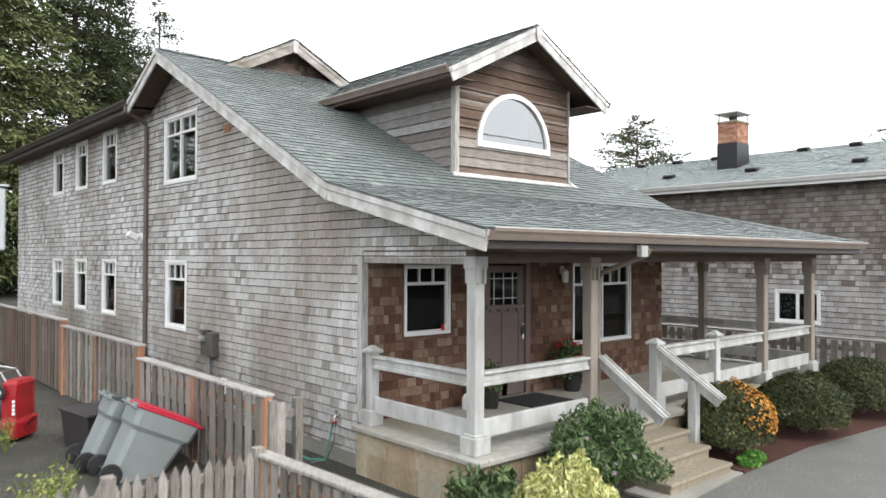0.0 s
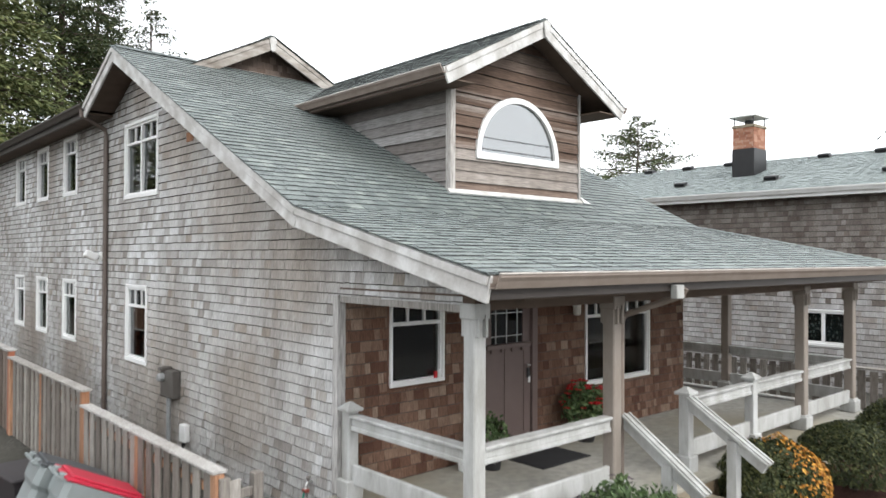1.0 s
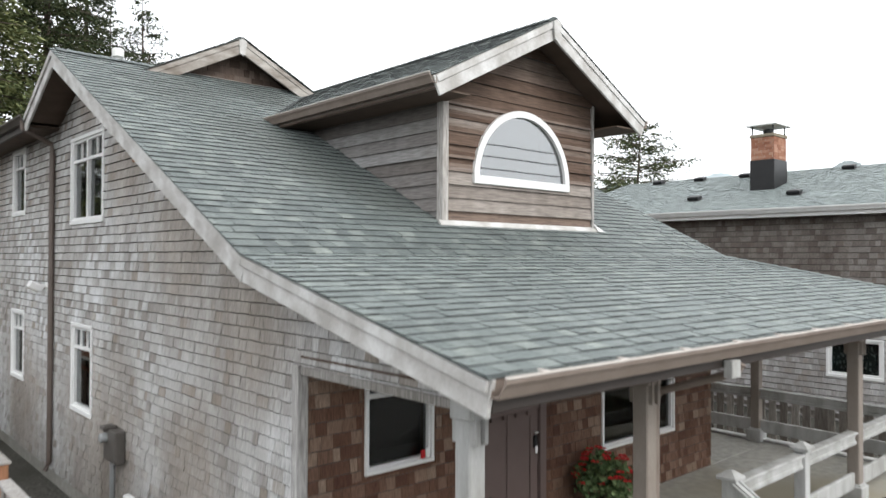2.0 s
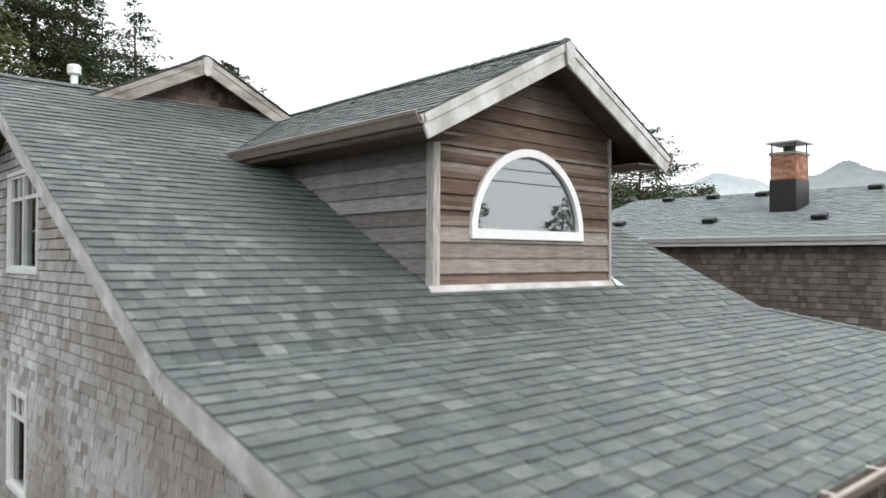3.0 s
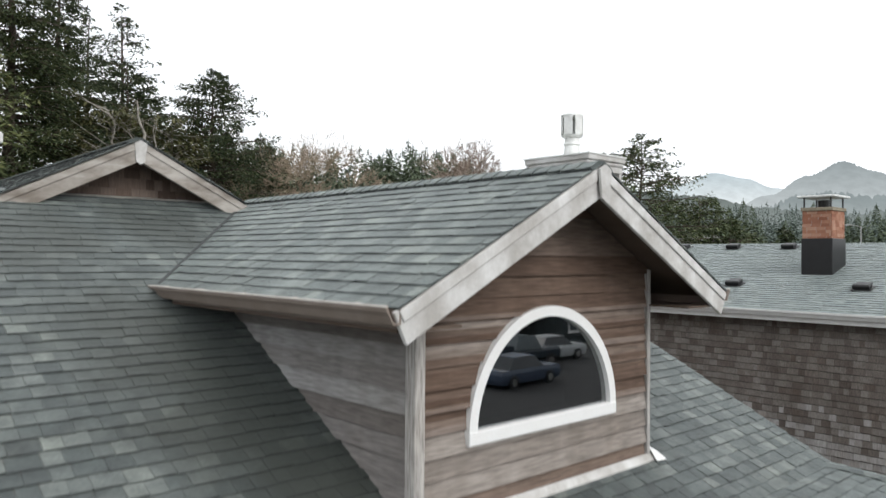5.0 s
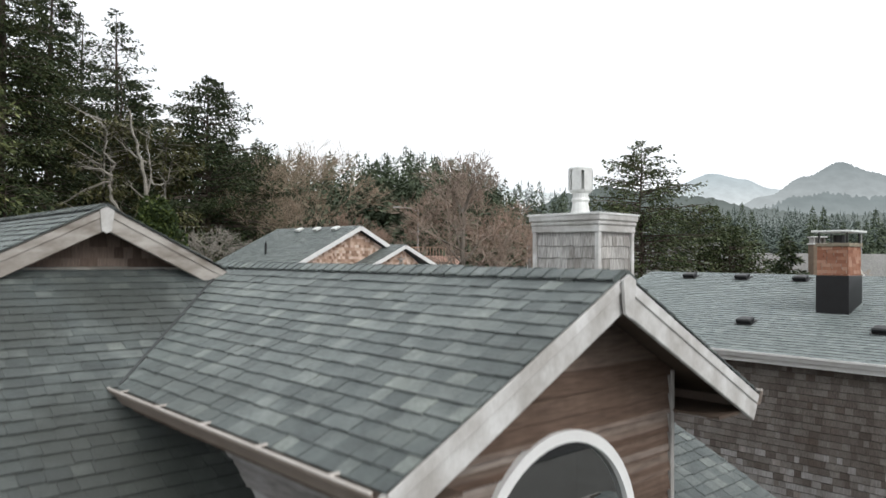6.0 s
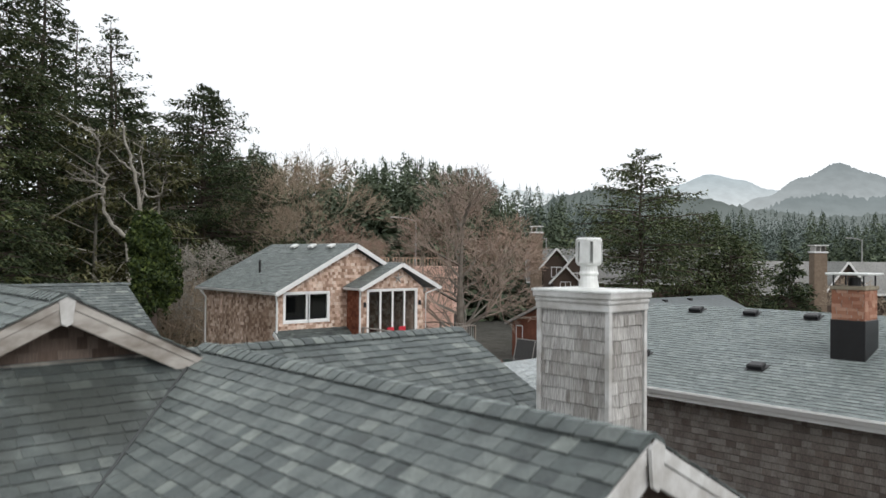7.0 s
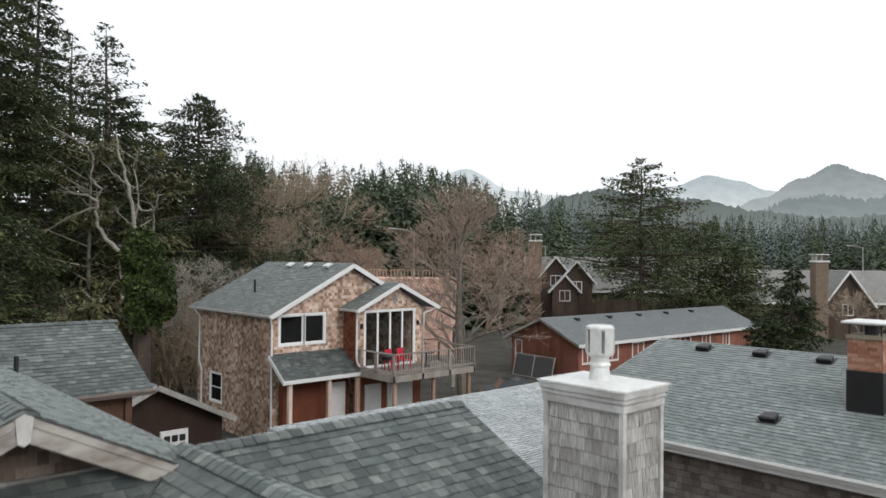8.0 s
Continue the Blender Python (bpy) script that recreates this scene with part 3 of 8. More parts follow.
# ---- front dormer ----
DX0, DX1, DY, DPX, DPZ, DRY = 2.9, 5.77, 3.65, 4.365, 6.8, 3.17
DEX0, DEX1, DS = 2.36, 6.37, 0.515
dormer = new("dormer")
dormer.parent = house
dfront = plane_frame((0, DY, 0), (1, 0, 0), (0, 0, 1))
AX, AZ, AR = 4.288, 4.75, 0.883
arch_holes = []
for i in range(18):
    a, b = AR * i / 18, AR * (i + 1) / 18
    half = math.sqrt(AR * AR - ((a + b) / 2) ** 2)
    arch_holes.append((AX - half, AZ + a, AX + half, AZ + b + 0.0005))
gable = [(DX0, roof_z(DY) - 0.05), (DX1, roof_z(DY) - 0.05), (DX1, DPZ - (DX1 - DPX) * DS - 0.1), (DPX, DPZ - 0.1), (DX0, DPZ - (DPX - DX0) * DS - 0.1)]
sheet("dormer_wall", dfront, [gable], arch_holes, 0.14, LAP_CEDAR, dormer)
for x, s in ((DX0, -1), (DX1, 1)):
    m = plane_frame((x, 0, 0), (0, s, 0), (0, 0, 1))
    top = DPZ - abs(DPX - x) * DS - 0.1
    yb = KINK_Y + (top - KINK_Z) / SL
    sheet("dormer_wall", m, [[(s * DY, roof_z(DY) - 0.05), (s * yb, top), (s * DY, top)]], [], 0.14, LAP_GREY, dormer)
for s, ex in ((-1, DEX0), (1, DEX1)):
    m = plane_frame((DPX, 0, DPZ), (0, s, 0), (-s, 0, DS))
    run = abs(ex - DPX) * math.hypot(1, DS)
    sgn = s
    zb = DPZ - abs(ex - DPX) * DS
    yv = KINK_Y + (zb - KINK_Z) / SL
    f, e, v = sgn * DRY, sgn * (RIDGE_Y + 0.02), sgn * yv
    sheet("dormer_roof_deck", m, [[(f, -run), (v, -run), (e, 0), (f, 0)]], [], 0.08, SOFFIT, dormer)
    fascia("verge_board", (ex, DRY, zb), (DPX, DRY, DPZ), 0.225, (0, 0.0, -0.005), parent=dormer)
    fascia("verge_strip", (ex, DRY, zb), (DPX, DRY, DPZ), 0.08, (0, -0.024, -0.012), 0.014, parent=dormer)
    gutter("gutter", (ex, DRY - 0.02, zb - 0.0), (ex, yv + 0.12, zb - 0.0), 0.11, 0.11, out=(s, 0, 0), parent=dormer)
    fascia("fascia", (ex - s * 0.03, DRY, zb - 0.03), (ex - s * 0.03, yv, zb - 0.03), 0.13, mat=GUTTER, parent=dormer)
    part("soffit", boxed(min(ex, DX0 if s < 0 else DX1), max(ex, DX0 if s < 0 else DX1), DRY + 0.02, yv - 0.3, zb - 0.16, zb - 0.14), SOFFIT, dormer)
part("peak_block", prism(bmesh.new(), [(DPX - 0.075, DPZ - 0.05), (DPX - 0.05, DPZ - 0.27), (DPX, DPZ - 0.3), (DPX + 0.05, DPZ - 0.27), (DPX + 0.075, DPZ - 0.05), (DPX, DPZ - 0.01)][::-1], plane_frame((0, DRY - 0.05, 0), (1, 0, 0), (0, 0, 1)), -0.01, 0.012), TRIM, dormer)
part("dormer_back", boxed(DX0 + 0.15, DX1 - 0.15, 4.5, 4.6, 4.3, 6.0), DARK_ROOM, dormer)
part("dormer_floor", boxed(DX0 + 0.15, DX1 - 0.15, DY + 0.16, 4.5, 4.5, 4.56), DARK_ROOM, dormer)
for x, s in ((DX0, -1), (DX1, 1)):
    part("corner_board", boxed(x - 0.045 if s < 0 else x - 0.02, x + 0.05 if s < 0 else x + 0.03, DY - 0.05, DY + 0.06, roof_z(DY) - 0.02, DPZ - abs(DPX - x) * DS - 0.12, 0.005), PALE_CEDAR, dormer)
apron = [(DY - 0.034, roof_z(DY) + 0.035), (DY - 0.046, roof_z(DY) + 0.035), (DY - 0.09, roof_z(DY - 0.09) + 0.026), (DY - 0.09, roof_z(DY - 0.09) + 0.012), (DY - 0.034, roof_z(DY - 0.034) + 0.012)]
part("flashing", lofted(bmesh.new(), [[(x, y, z) for y, z in apron] for x in (DX0 - 0.1, DX1 + 0.06)]), TRIM, dormer, "pale painted flashing apron on the shingles")
part("flashing_end", lofted(bmesh.new(), [[(DX1 + 0.03, DY - 0.13, roof_z(DY - 0.13) + 0.04), (DX1 + 0.2, DY - 0.13, roof_z(DY - 0.13) + 0.03), (DX1 + 0.2, DY - 0.01, roof_z(DY) + 0.03), (DX1 + 0.03, DY - 0.01, roof_z(DY) + 0.1)], [(DX1 + 0.03, DY - 0.11, roof_z(DY - 0.13) + 0.05), (DX1 + 0.16, DY - 0.11, roof_z(DY - 0.13) + 0.04), (DX1 + 0.16, DY - 0.01, roof_z(DY) + 0.04), (DX1 + 0.03, DY - 0.01, roof_z(DY) + 0.12)]]), VINYL, dormer, "bent white flashing corner")

arch = new("arched_window")
arch.parent = dormer


def half_ring(bm, cx, cz, r0, r1, y0, y1, n=28):
    rings = []
    for i in range(n + 1):
        a = math.pi * i / n
        c, s = math.cos(a), math.sin(a)
        rings.append([(cx + c * r0, y0, cz + s * r0), (cx + c * r1, y0, cz + s * r1), (cx + c * r1, y1, cz + s * r1), (cx + c * r0, y1, cz + s * r0)])
    return lofted(bm, rings)


bm = half_ring(bmesh.new(), AX, AZ, AR - 0.045, AR + 0.04, DY - 0.065, DY + 0.03)
box(bm, AX - AR - 0.04, AX + AR + 0.04, DY - 0.07, DY + 0.03, AZ - 0.075, AZ + 0.03, 0.006)
part("window_frame", bm, VINYL, arch, "white half-round window frame")
pts = [(AX + (AR - 0.03) * math.cos(math.pi * i / 28), AZ + (AR - 0.03) * math.sin(math.pi * i / 28)) for i in range(29)]
part("pane", prism(bmesh.new(), pts, plane_frame((0, DY - 0.02, 0), (1, 0, 0), (0, 0, 1)), -0.006, 0.0), COATED_GLASS, arch)

# upper gable over the ridge
ug = new("upper_gable")
ug.parent = house
for ex in (WING_X - 1.72, WING_X + 1.36):
    zb = WING_Z - abs(ex - WING_X) * WS
    fascia("verge_board", (ex, WING_Y, zb), (WING_X, WING_Y, WING_Z), 0.225, (0, -0.02, -0.005), mat=BARE_TRIM, parent=ug)
    fascia("verge_strip", (ex, WING_Y, zb), (WING_X, WING_Y, WING_Z), 0.08, (0, -0.044, -0.012), 0.014, mat=BARE_TRIM, parent=ug)
part("peak_block", prism(bmesh.new(), [(WING_X - 0.075, WING_Z - 0.05), (WING_X - 0.05, WING_Z - 0.27), (WING_X, WING_Z - 0.3), (WING_X + 0.05, WING_Z - 0.27), (WING_X + 0.075, WING_Z - 0.05), (WING_X, WING_Z - 0.01)][::-1], plane_frame((0, WING_Y - 0.05, 0), (1, 0, 0), (0, 0, 1)), -0.01, 0.012), TRIM, ug)
ugm = plane_frame((0, 8.84, 0), (1, 0, 0), (0, 0, 1))
ugr = [(WING_X - 1.5, 6.55), (WING_X + 1.35, 6.55), (WING_X, WING_Z - 0.1)]
sheet("gable_wall", ugm, [ugr], [], 0.1, LAP_CEDAR, ug)
part("base_trim", boxed(WING_X - 1.2, WING_X + 1.25, 8.78, 8.83, 6.7, 6.75, 0.004), BARE_TRIM, ug)

# rear cross roof
RC_Y, RC_Z, RC_E, RC_X = 22.1, 7.02, 19.2, 8.1
rcs = (RC_Z - 5.52) / (RC_Y - RC_E)
rear = plane_frame((0, RC_E, 5.52), (1, 0, 0), (0, 1, rcs))
RCL = math.hypot(RC_Y - RC_E, RC_Z - 5.52)
sheet("roof_deck", rear, [[(3.0, 0), (RC_X, 0), (RC_X, RCL), (3.0, RCL)]], [], D, SOFFIT, roof)
gutter("gutter", (3.0, RC_E, 5.56), (RC_X, RC_E, 5.56), mat=GUTTER)
rear2 = plane_frame((0, RC_Y, RC_Z), (-1, 0, 0), (0, -1, 0.6))
sheet("roof_deck", rear2, [[(-RC_X, -2.4), (-3.0, -2.4), (-3.0, 0), (-RC_X, 0)]], [], D, ROOFING, roof)


# ---- ground ----
bm = bmesh.new()
bmesh.ops.create_grid(bm, x_segments=60, y_segments=60, size=2600)
for v in bm.verts:
    v.co.z = 0.0 if v.co.length < 300 else (v.co.length - 300) * 0.002
ground = tagged(part("ground", bm, GROUND), "flat ground of gravel, earth and thin grass", "ground", kind="structure")


def slab_on_ground(name, pts, z0, z1, mat, label):
    bm = prism(bmesh.new(), ccw(pts), Matrix.Identity(4), z0, z1)
    return tagged(part(name, bm, mat), label, "pavement", kind="structure")


slab_on_ground("driveway", [(1.9, -0.75), (4.2, -0.62), (6.1, -0.62), (8.6, -0.9), (12.5, -2.4), (24, -4), (24, -9), (-14, -9), (-14, -6.2), (0.9, -5.5)], -0.1, 0.03, DRIVE, "pale worn asphalt driveway along the front bed")
slab_on_ground("walkway", [(2.3, -0.74), (4.1, -0.6), (4.1, 0.0), (2.3, 0.0)], -0.1, 0.035, CONCRETE, "concrete path at the foot of the steps")
MULCH = rough_ground("red_bark_mulch", (0.035, 0.018, 0.014), (0.11, 0.05, 0.038), 42, None, 0.95, 0.03)
slab_on_ground("mulch_bed", [(4.12, -0.6), (6.1, -0.6), (8.6, -0.88), (11.0, -1.8), (11.0, 0.6), (4.12, 0.6)], -0.1, 0.045, MULCH, "planting bed of red bark mulch")
ASPHALT = rough_ground("street_asphalt", (0.034, 0.034, 0.035), (0.062, 0.062, 0.062), 70, (0.042, 0.042, 0.042), 0.9, 0.004)
slab_on_ground("street", [(-90, -9.1), (110, -9.1), (110, -22), (-90, -22)], -0.1, 0.02, ASPHALT, "dark asphalt street")

# ---- porch ----
STONE = cedar("tan_flagstone", [(0.0, (0.33, 0.265, 0.18)), (0.35, (0.38, 0.31, 0.215)), (0.6, (0.42, 0.36, 0.265)), (0.85, (0.34, 0.32, 0.28)), (1.0, (0.39, 0.3, 0.2))], 0.3, along=(2, 2, 2))
PORCH_SLAB = rough_ground("porch_slab", (0.29, 0.285, 0.26), (0.39, 0.375, 0.335), 9, (0.3, 0.275, 0.215), 0.8, 0.002)
STEP_STONE = rough_ground("tan_step_stone", (0.2, 0.172, 0.125), (0.34, 0.298, 0.225), 14, (0.24, 0.207, 0.155), 0.9, 0.01)
porch = thing("porch", "raised front porch with worn white railings and a stone-faced base", "porch", kind="structure")
bm = bmesh.new()
box(bm, 0.28, 9.76, 0.42, FRONT - 0.02, FLOOR - 0.07, FLOOR, 0.012)
box(bm, RIGHT + 0.03, 9.76, FRONT - 0.02, 5.2, FLOOR - 0.07, FLOOR, 0.012)
part("porch_floor", bm, PORCH_SLAB, porch, "smooth grey concrete porch floor")
bm = bmesh.new()
box(bm, 0.36, 9.68, 0.5, FRONT - 0.02, -0.25, FLOOR - 0.07)
box(bm, RIGHT + 0.03, 9.68, FRONT - 0.02, 5.15, -0.25, FLOOR - 0.07)
porch_base = part("porch_base", bm, STONE, porch, "porch base faced with tan flagstone")
part("kerb", boxed(9.58, 9.74, 0.98, 5.18, FLOOR, FLOOR + 0.05, 0.01), PORCH_PAINT, porch)
for i, (y, z) in enumerate(((0.1, 0.48), (-0.2, 0.32), (-0.5, 0.16))):
    part("step", boxed(2.62 - 0.04 * i, 4.02, y, 0.45, z - 0.05, z, 0.012), STEP_STONE, porch)
    part("riser", boxed(2.64 - 0.04 * i, 4.0, y + 0.03, 0.45, z - 0.17 if i < 2 else -0.2, z - 0.05), STEP_STONE, porch)


# Darker porch paint that holds the shade on the posts further in.
SHADED_POST = painted("shaded_brown_post_paint", (0.27, 0.235, 0.205), (0.7, 0.66, 0.6), 0.5, 0.65, (3, 3, 1.2))


def porch_post(x, y, z1=2.83, w=0.15):
    p = new("post")
    p.parent = porch
    p.location = (x, y, 0)
    part("shaft", boxed(-w / 2, w / 2, -w / 2, w / 2, FLOOR, z1, 0.012), SHADED_POST if x > 2 else PORCH_PAINT, p)
    bm = boxed(-0.125, 0.125, -0.125, 0.125, FLOOR, FLOOR + 0.2, 0.01)
    box(bm, -0.1, 0.1, -0.1, 0.1, FLOOR + 0.2, FLOOR + 0.225, 0.008)
    part("plinth", bm, PORCH_PAINT, p)
    bm = boxed(-0.1, 0.1, -0.1, 0.1, z1 - 0.14, z1, 0.008)
    for s in (-1, 1):
        box(bm, s * 0.045 - 0.018, s * 0.045 + 0.018, -0.112, 0.112, z1 - 0.3, z1 - 0.1, 0.004)
    part("capital", bm, SHADED_POST if x > 2 else PORCH_PAINT, p)


def newel(x, y):
    p = new("newel_post")
    p.parent = porch
    p.location = (x, y, 0)
    part("shaft", boxed(-0.065, 0.065, -0.065, 0.065, FLOOR, 1.58, 0.008), PORCH_PAINT, p)
    part("plinth", boxed(-0.105, 0.105, -0.105, 0.105, FLOOR, FLOOR + 0.2, 0.008), PORCH_PAINT, p)
    bm = boxed(-0.105, 0.105, -0.105, 0.105, 1.575, 1.615, 0.008)
    lofted(bm, [[(-0.09, -0.09, 1.615), (0.09, -0.09, 1.615), (0.09, 0.09, 1.615), (-0.09, 0.09, 1.615)], [(-0.02, -0.02, 1.67), (0.02, -0.02, 1.67), (0.02, 0.02, 1.67), (-0.02, 0.02, 1.67)]])
    part("cap", bm, PORCH_PAINT, p)


def railing(a, b):
    """Handrail of a flat cap over two boards, and a deep lower board."""
    (ax, ay), (bx, by) = a, b
    for name, z, w, h in (("cap_rail", 1.525, 0.13, 0.035), ("upper_rail", 1.465, 0.06, 0.085), ("middle_rail", 1.4, 0.09, 0.05), ("lower_rail", 0.905, 0.05, 0.21)):
        part(name, barred((ax, ay, z), (bx, by, z), w, h, (0, 0, 1), 0.008), PORCH_PAINT, porch)


for x, y in ((0.52, 0.72), (2.6, 0.72), (7.5, 0.72), (9.48, 0.72), (9.62, 3.0), (9.62, 5.0)):
    porch_post(x, y)
for x, y in ((0.5, 2.62), (4.13, 0.72), (5.84, 0.72)):
    newel(x, y)
for a, b in (((0.5, 2.56), (0.52, 0.8)), ((0.6, 0.72), (2.53, 0.72)), ((4.2, 0.72), (5.77, 0.72)), ((5.91, 0.72), (7.43, 0.72)), ((7.58, 0.72), (9.4, 0.72)), ((9.52, 0.8), (9.62, 2.92)), ((9.62, 3.08), (9.62, 4.92))):
    railing(a, b)
part("beam", boxed(0.44, 9.6, 0.64, 0.8, 2.76, 2.886, 0.006), SOFFIT, porch)
part("beam", boxed(9.54, 9.7, 0.8, 5.1, 2.76, 2.886, 0.006), SOFFIT, porch)
part("beam_end", boxed(2.57, 2.71, -0.075, -0.0, 2.83, 2.97, 0.006), PORCH_PAINT, porch)


def stair_rail(x, y0, z0, y1, z1, yp, zb):
    r = new("stair_rail")
    r.parent = porch
    d = Vector((0, y1 - y0, z1 - z0)).normalized()
    n = Vector((0, -d.z, d.y)) if d.y > 0 else Vector((0, d.z, -d.y))
    o = Vector((x, 0, 0))
    part("handrail", barred(Vector((x, y0, z0)), Vector((x, y1, z1)), 0.15, 0.035, n, 0.006), PORCH_PAINT, r)
    for s in (-1, 1):
        part("grip", barred(Vector((x + 0.045 * s, y0, z0)) + n * 0.028, Vector((x + 0.045 * s, y1, z1)) + n * 0.028, 0.028, 0.02, n, 0.004), PORCH_PAINT, r)
    part("side_board", barred(Vector((x, y0, z0)) - n * 0.075, Vector((x, y1 + 0.01, z1)) - n * 0.075, 0.05, 0.11, n, 0.006), PORCH_PAINT, r)
    zt = z0 + (yp - y0) * (z1 - z0) / (y1 - y0)
    part("shaft", boxed(x - 0.06, x + 0.06, yp - 0.06, yp + 0.06, zb, zt - 0.06, 0.006), PORCH_PAINT, r)


stair_rail(2.76, 0.66, 1.53, -0.3, 0.88, 0.13, 0.4)
stair_rail(4.1, 0.66, 1.55, -0.32, 0.94, 0.1, 0.05)

# porch downspout
part("downspout", tube(bmesh.new(), [(2.77, -0.05, 2.93), (2.77, -0.02, 2.86), (2.76, 0.66, 2.62), (2.74, 0.7, 2.5), (2.74, 0.7, 0.55)], 0.034, 8), GUTTER, porch)

# ---- front door ----
STEEL = plain("brushed_steel", (0.6, 0.6, 0.58), 0.3, 1.0, vary=0.15)
BLACK = plain("black_plastic", (0.02, 0.02, 0.021), 0.45)
door = thing("front_door", "mauve-brown panelled door with a leaded light, closed", "door", kind="structure", at=(2.74, FRONT, FLOOR + 0.02))
bm = bmesh.new()
box(bm, 0.0, 0.9, 0.02, 0.065, 0.0, 1.42)
box(bm, 0.0, 0.14, 0.02, 0.065, 1.42, 2.03)
box(bm, 0.76, 0.9, 0.02, 0.065, 1.42, 2.03)
box(bm, 0.14, 0.76, 0.02, 0.065, 1.92, 2.03)
part("slab", bm, DOOR_PAINT, door)
for x0, x1 in ((0.0, 0.13), (0.385, 0.515), (0.77, 0.9)):
    part("stile", boxed(x0, x1, 0.005, 0.02, 0.0, 1.36, 0.004), DOOR_PAINT, door)
part("bottom_panel_rail", boxed(0.13, 0.77, 0.005, 0.02, 0.0, 0.2, 0.004), DOOR_PAINT, door)
part("shelf", boxed(0.02, 0.88, -0.035, 0.02, 1.36, 1.42, 0.006), DOOR_PAINT, door)
for i in range(4):
    part("dentil", boxed(0.1 + i * 0.2, 0.14 + i * 0.2, -0.025, 0.012, 1.31, 1.36), DOOR_PAINT, door)
part("pane", boxed(0.14, 0.76, 0.04, 0.046, 1.42, 1.92), GLASS, door)
for u in (0.24, 0.45, 0.66):
    part("lead_bar", boxed(u - 0.006, u + 0.006, 0.03, 0.05, 1.42, 1.92), STEEL, door)
for v in (1.52, 1.83):
    part("lead_bar", boxed(0.14, 0.76, 0.03, 0.05, v - 0.006, v + 0.006), STEEL, door)
part("lock", boxed(0.81, 0.865, -0.03, 0.005, 0.92, 1.06, 0.01), BLACK, door)
part("tag", boxed(0.815, 0.86, -0.036, -0.03, 0.86, 0.94, 0.004), VINYL, door)
part("door_handle", tube(bmesh.new(), [(0.838, 0.0, 1.1), (0.838, -0.05, 1.1), (0.78, -0.055, 1.1)], 0.011, 8), STEEL, door)
for x0, x1, z0, z1 in ((-0.12, -0.01, -0.02, 2.06), (0.91, 1.02, -0.02, 2.06), (-0.12, 1.02, 2.06, 2.15)):
    part("door_frame", boxed(x0, x1, -0.03, 0.12, z0, z1, 0.006), DOOR_PAINT, door)
part("threshold", boxed(-0.02, 0.93, -0.03, 0.14, -0.02, -0.002, 0.003), STEEL, door)

LAMP_GLASS = plain("frosted_lamp_glass", (0.6, 0.58, 0.52), 0.3)
lamp = thing("wall_lantern", "small metal wall lantern beside the front door", "wall lamp", at=(4.52, FRONT - 0.03, 2.42))
part("bracket", boxed(-0.04, 0.04, -0.03, 0.03, 0.12, 0.26, 0.006), STEEL, lamp)
part("shade", tube(bmesh.new(), [(0, -0.09, -0.02), (0, -0.09, 0.0), (0, -0.09, 0.17), (0, -0.09, 0.2)], [0.03, 0.055, 0.06, 0.02], 8), LAMP_GLASS, lamp)
part("arm", tube(bmesh.new(), [(0, -0.02, 0.2), (0, -0.06, 0.24), (0, -0.09, 0.2)], 0.01, 6), STEEL, lamp)

# ---- things on the porch ----
RUBBER = plain("black_rubber_mat", (0.022, 0.022, 0.024), 0.9)
mat_ = thing("door_mat", "black rubber door mat lying before the front door", "door mat", at=(2.86, 1.9, FLOOR))
part("mat_sheet", boxed(0, 0.95, 0, 0.8, 0, 0.012, 0.004), RUBBER, mat_)
part("rim", boxed(0.03, 0.92, 0.03, 0.77, 0.012, 0.017, 0.003), RUBBER, mat_)


def leaf_mesh(name, pts, size, mat, parent, rnd, out=None, long=1.6, fold=0.25):
    """Many small folded leaves at given points."""
    verts, faces = [], []
    for p in pts:
        p = Vector(p)
        n = Vector((rnd.gauss(0, 1), rnd.gauss(0, 1), rnd.gauss(0, 1)))
        if out is not None:
            n = n * 0.6 + (p - Vector(out)).normalized() * 1.1
        n.normalize()
        t = n.cross(Vector((rnd.gauss(0, 1), rnd.gauss(0, 1), rnd.gauss(0, 1)))).normalized()
        b = n.cross(t)
        s = size * (0.6 + 0.8 * rnd.random())
        o = len(verts)
        verts += [p - t * s * long / 2, p + b * s / 2 + n * s * fold, p + t * s * long / 2, p - b * s / 2 + n * s * fold]
        faces += [(o, o + 1, o + 2), (o, o + 2, o + 3)]
    return raw(name, verts, faces, mat, parent)


def dome_points(rnd, n, c, rx, ry, rz, shell=0.75, lump=0.12, low=-0.25):
    pts = []
    ph = [rnd.random() * 6.28 for _ in range(6)]
    while len(pts) < n:
        d = Vector((rnd.gauss(0, 1), rnd.gauss(0, 1), rnd.gauss(0, 1))).normalized()
        if d.z < low:
            continue
        a = math.atan2(d.y, d.x)
        k = 1 + lump * (math.sin(3 * a + ph[0]) * 0.4 + math.sin(5 * a + ph[1] + 4 * d.z) * 0.35 + math.sin(7 * d.z + ph[2] + 2 * a) * 0.35)
        r = k * (shell + (1 - shell) * rnd.random() ** 0.5)
        pts.append((c[0] + d.x * rx * r, c[1] + d.y * ry * r, c[2] + d.z * rz * r))
    return pts


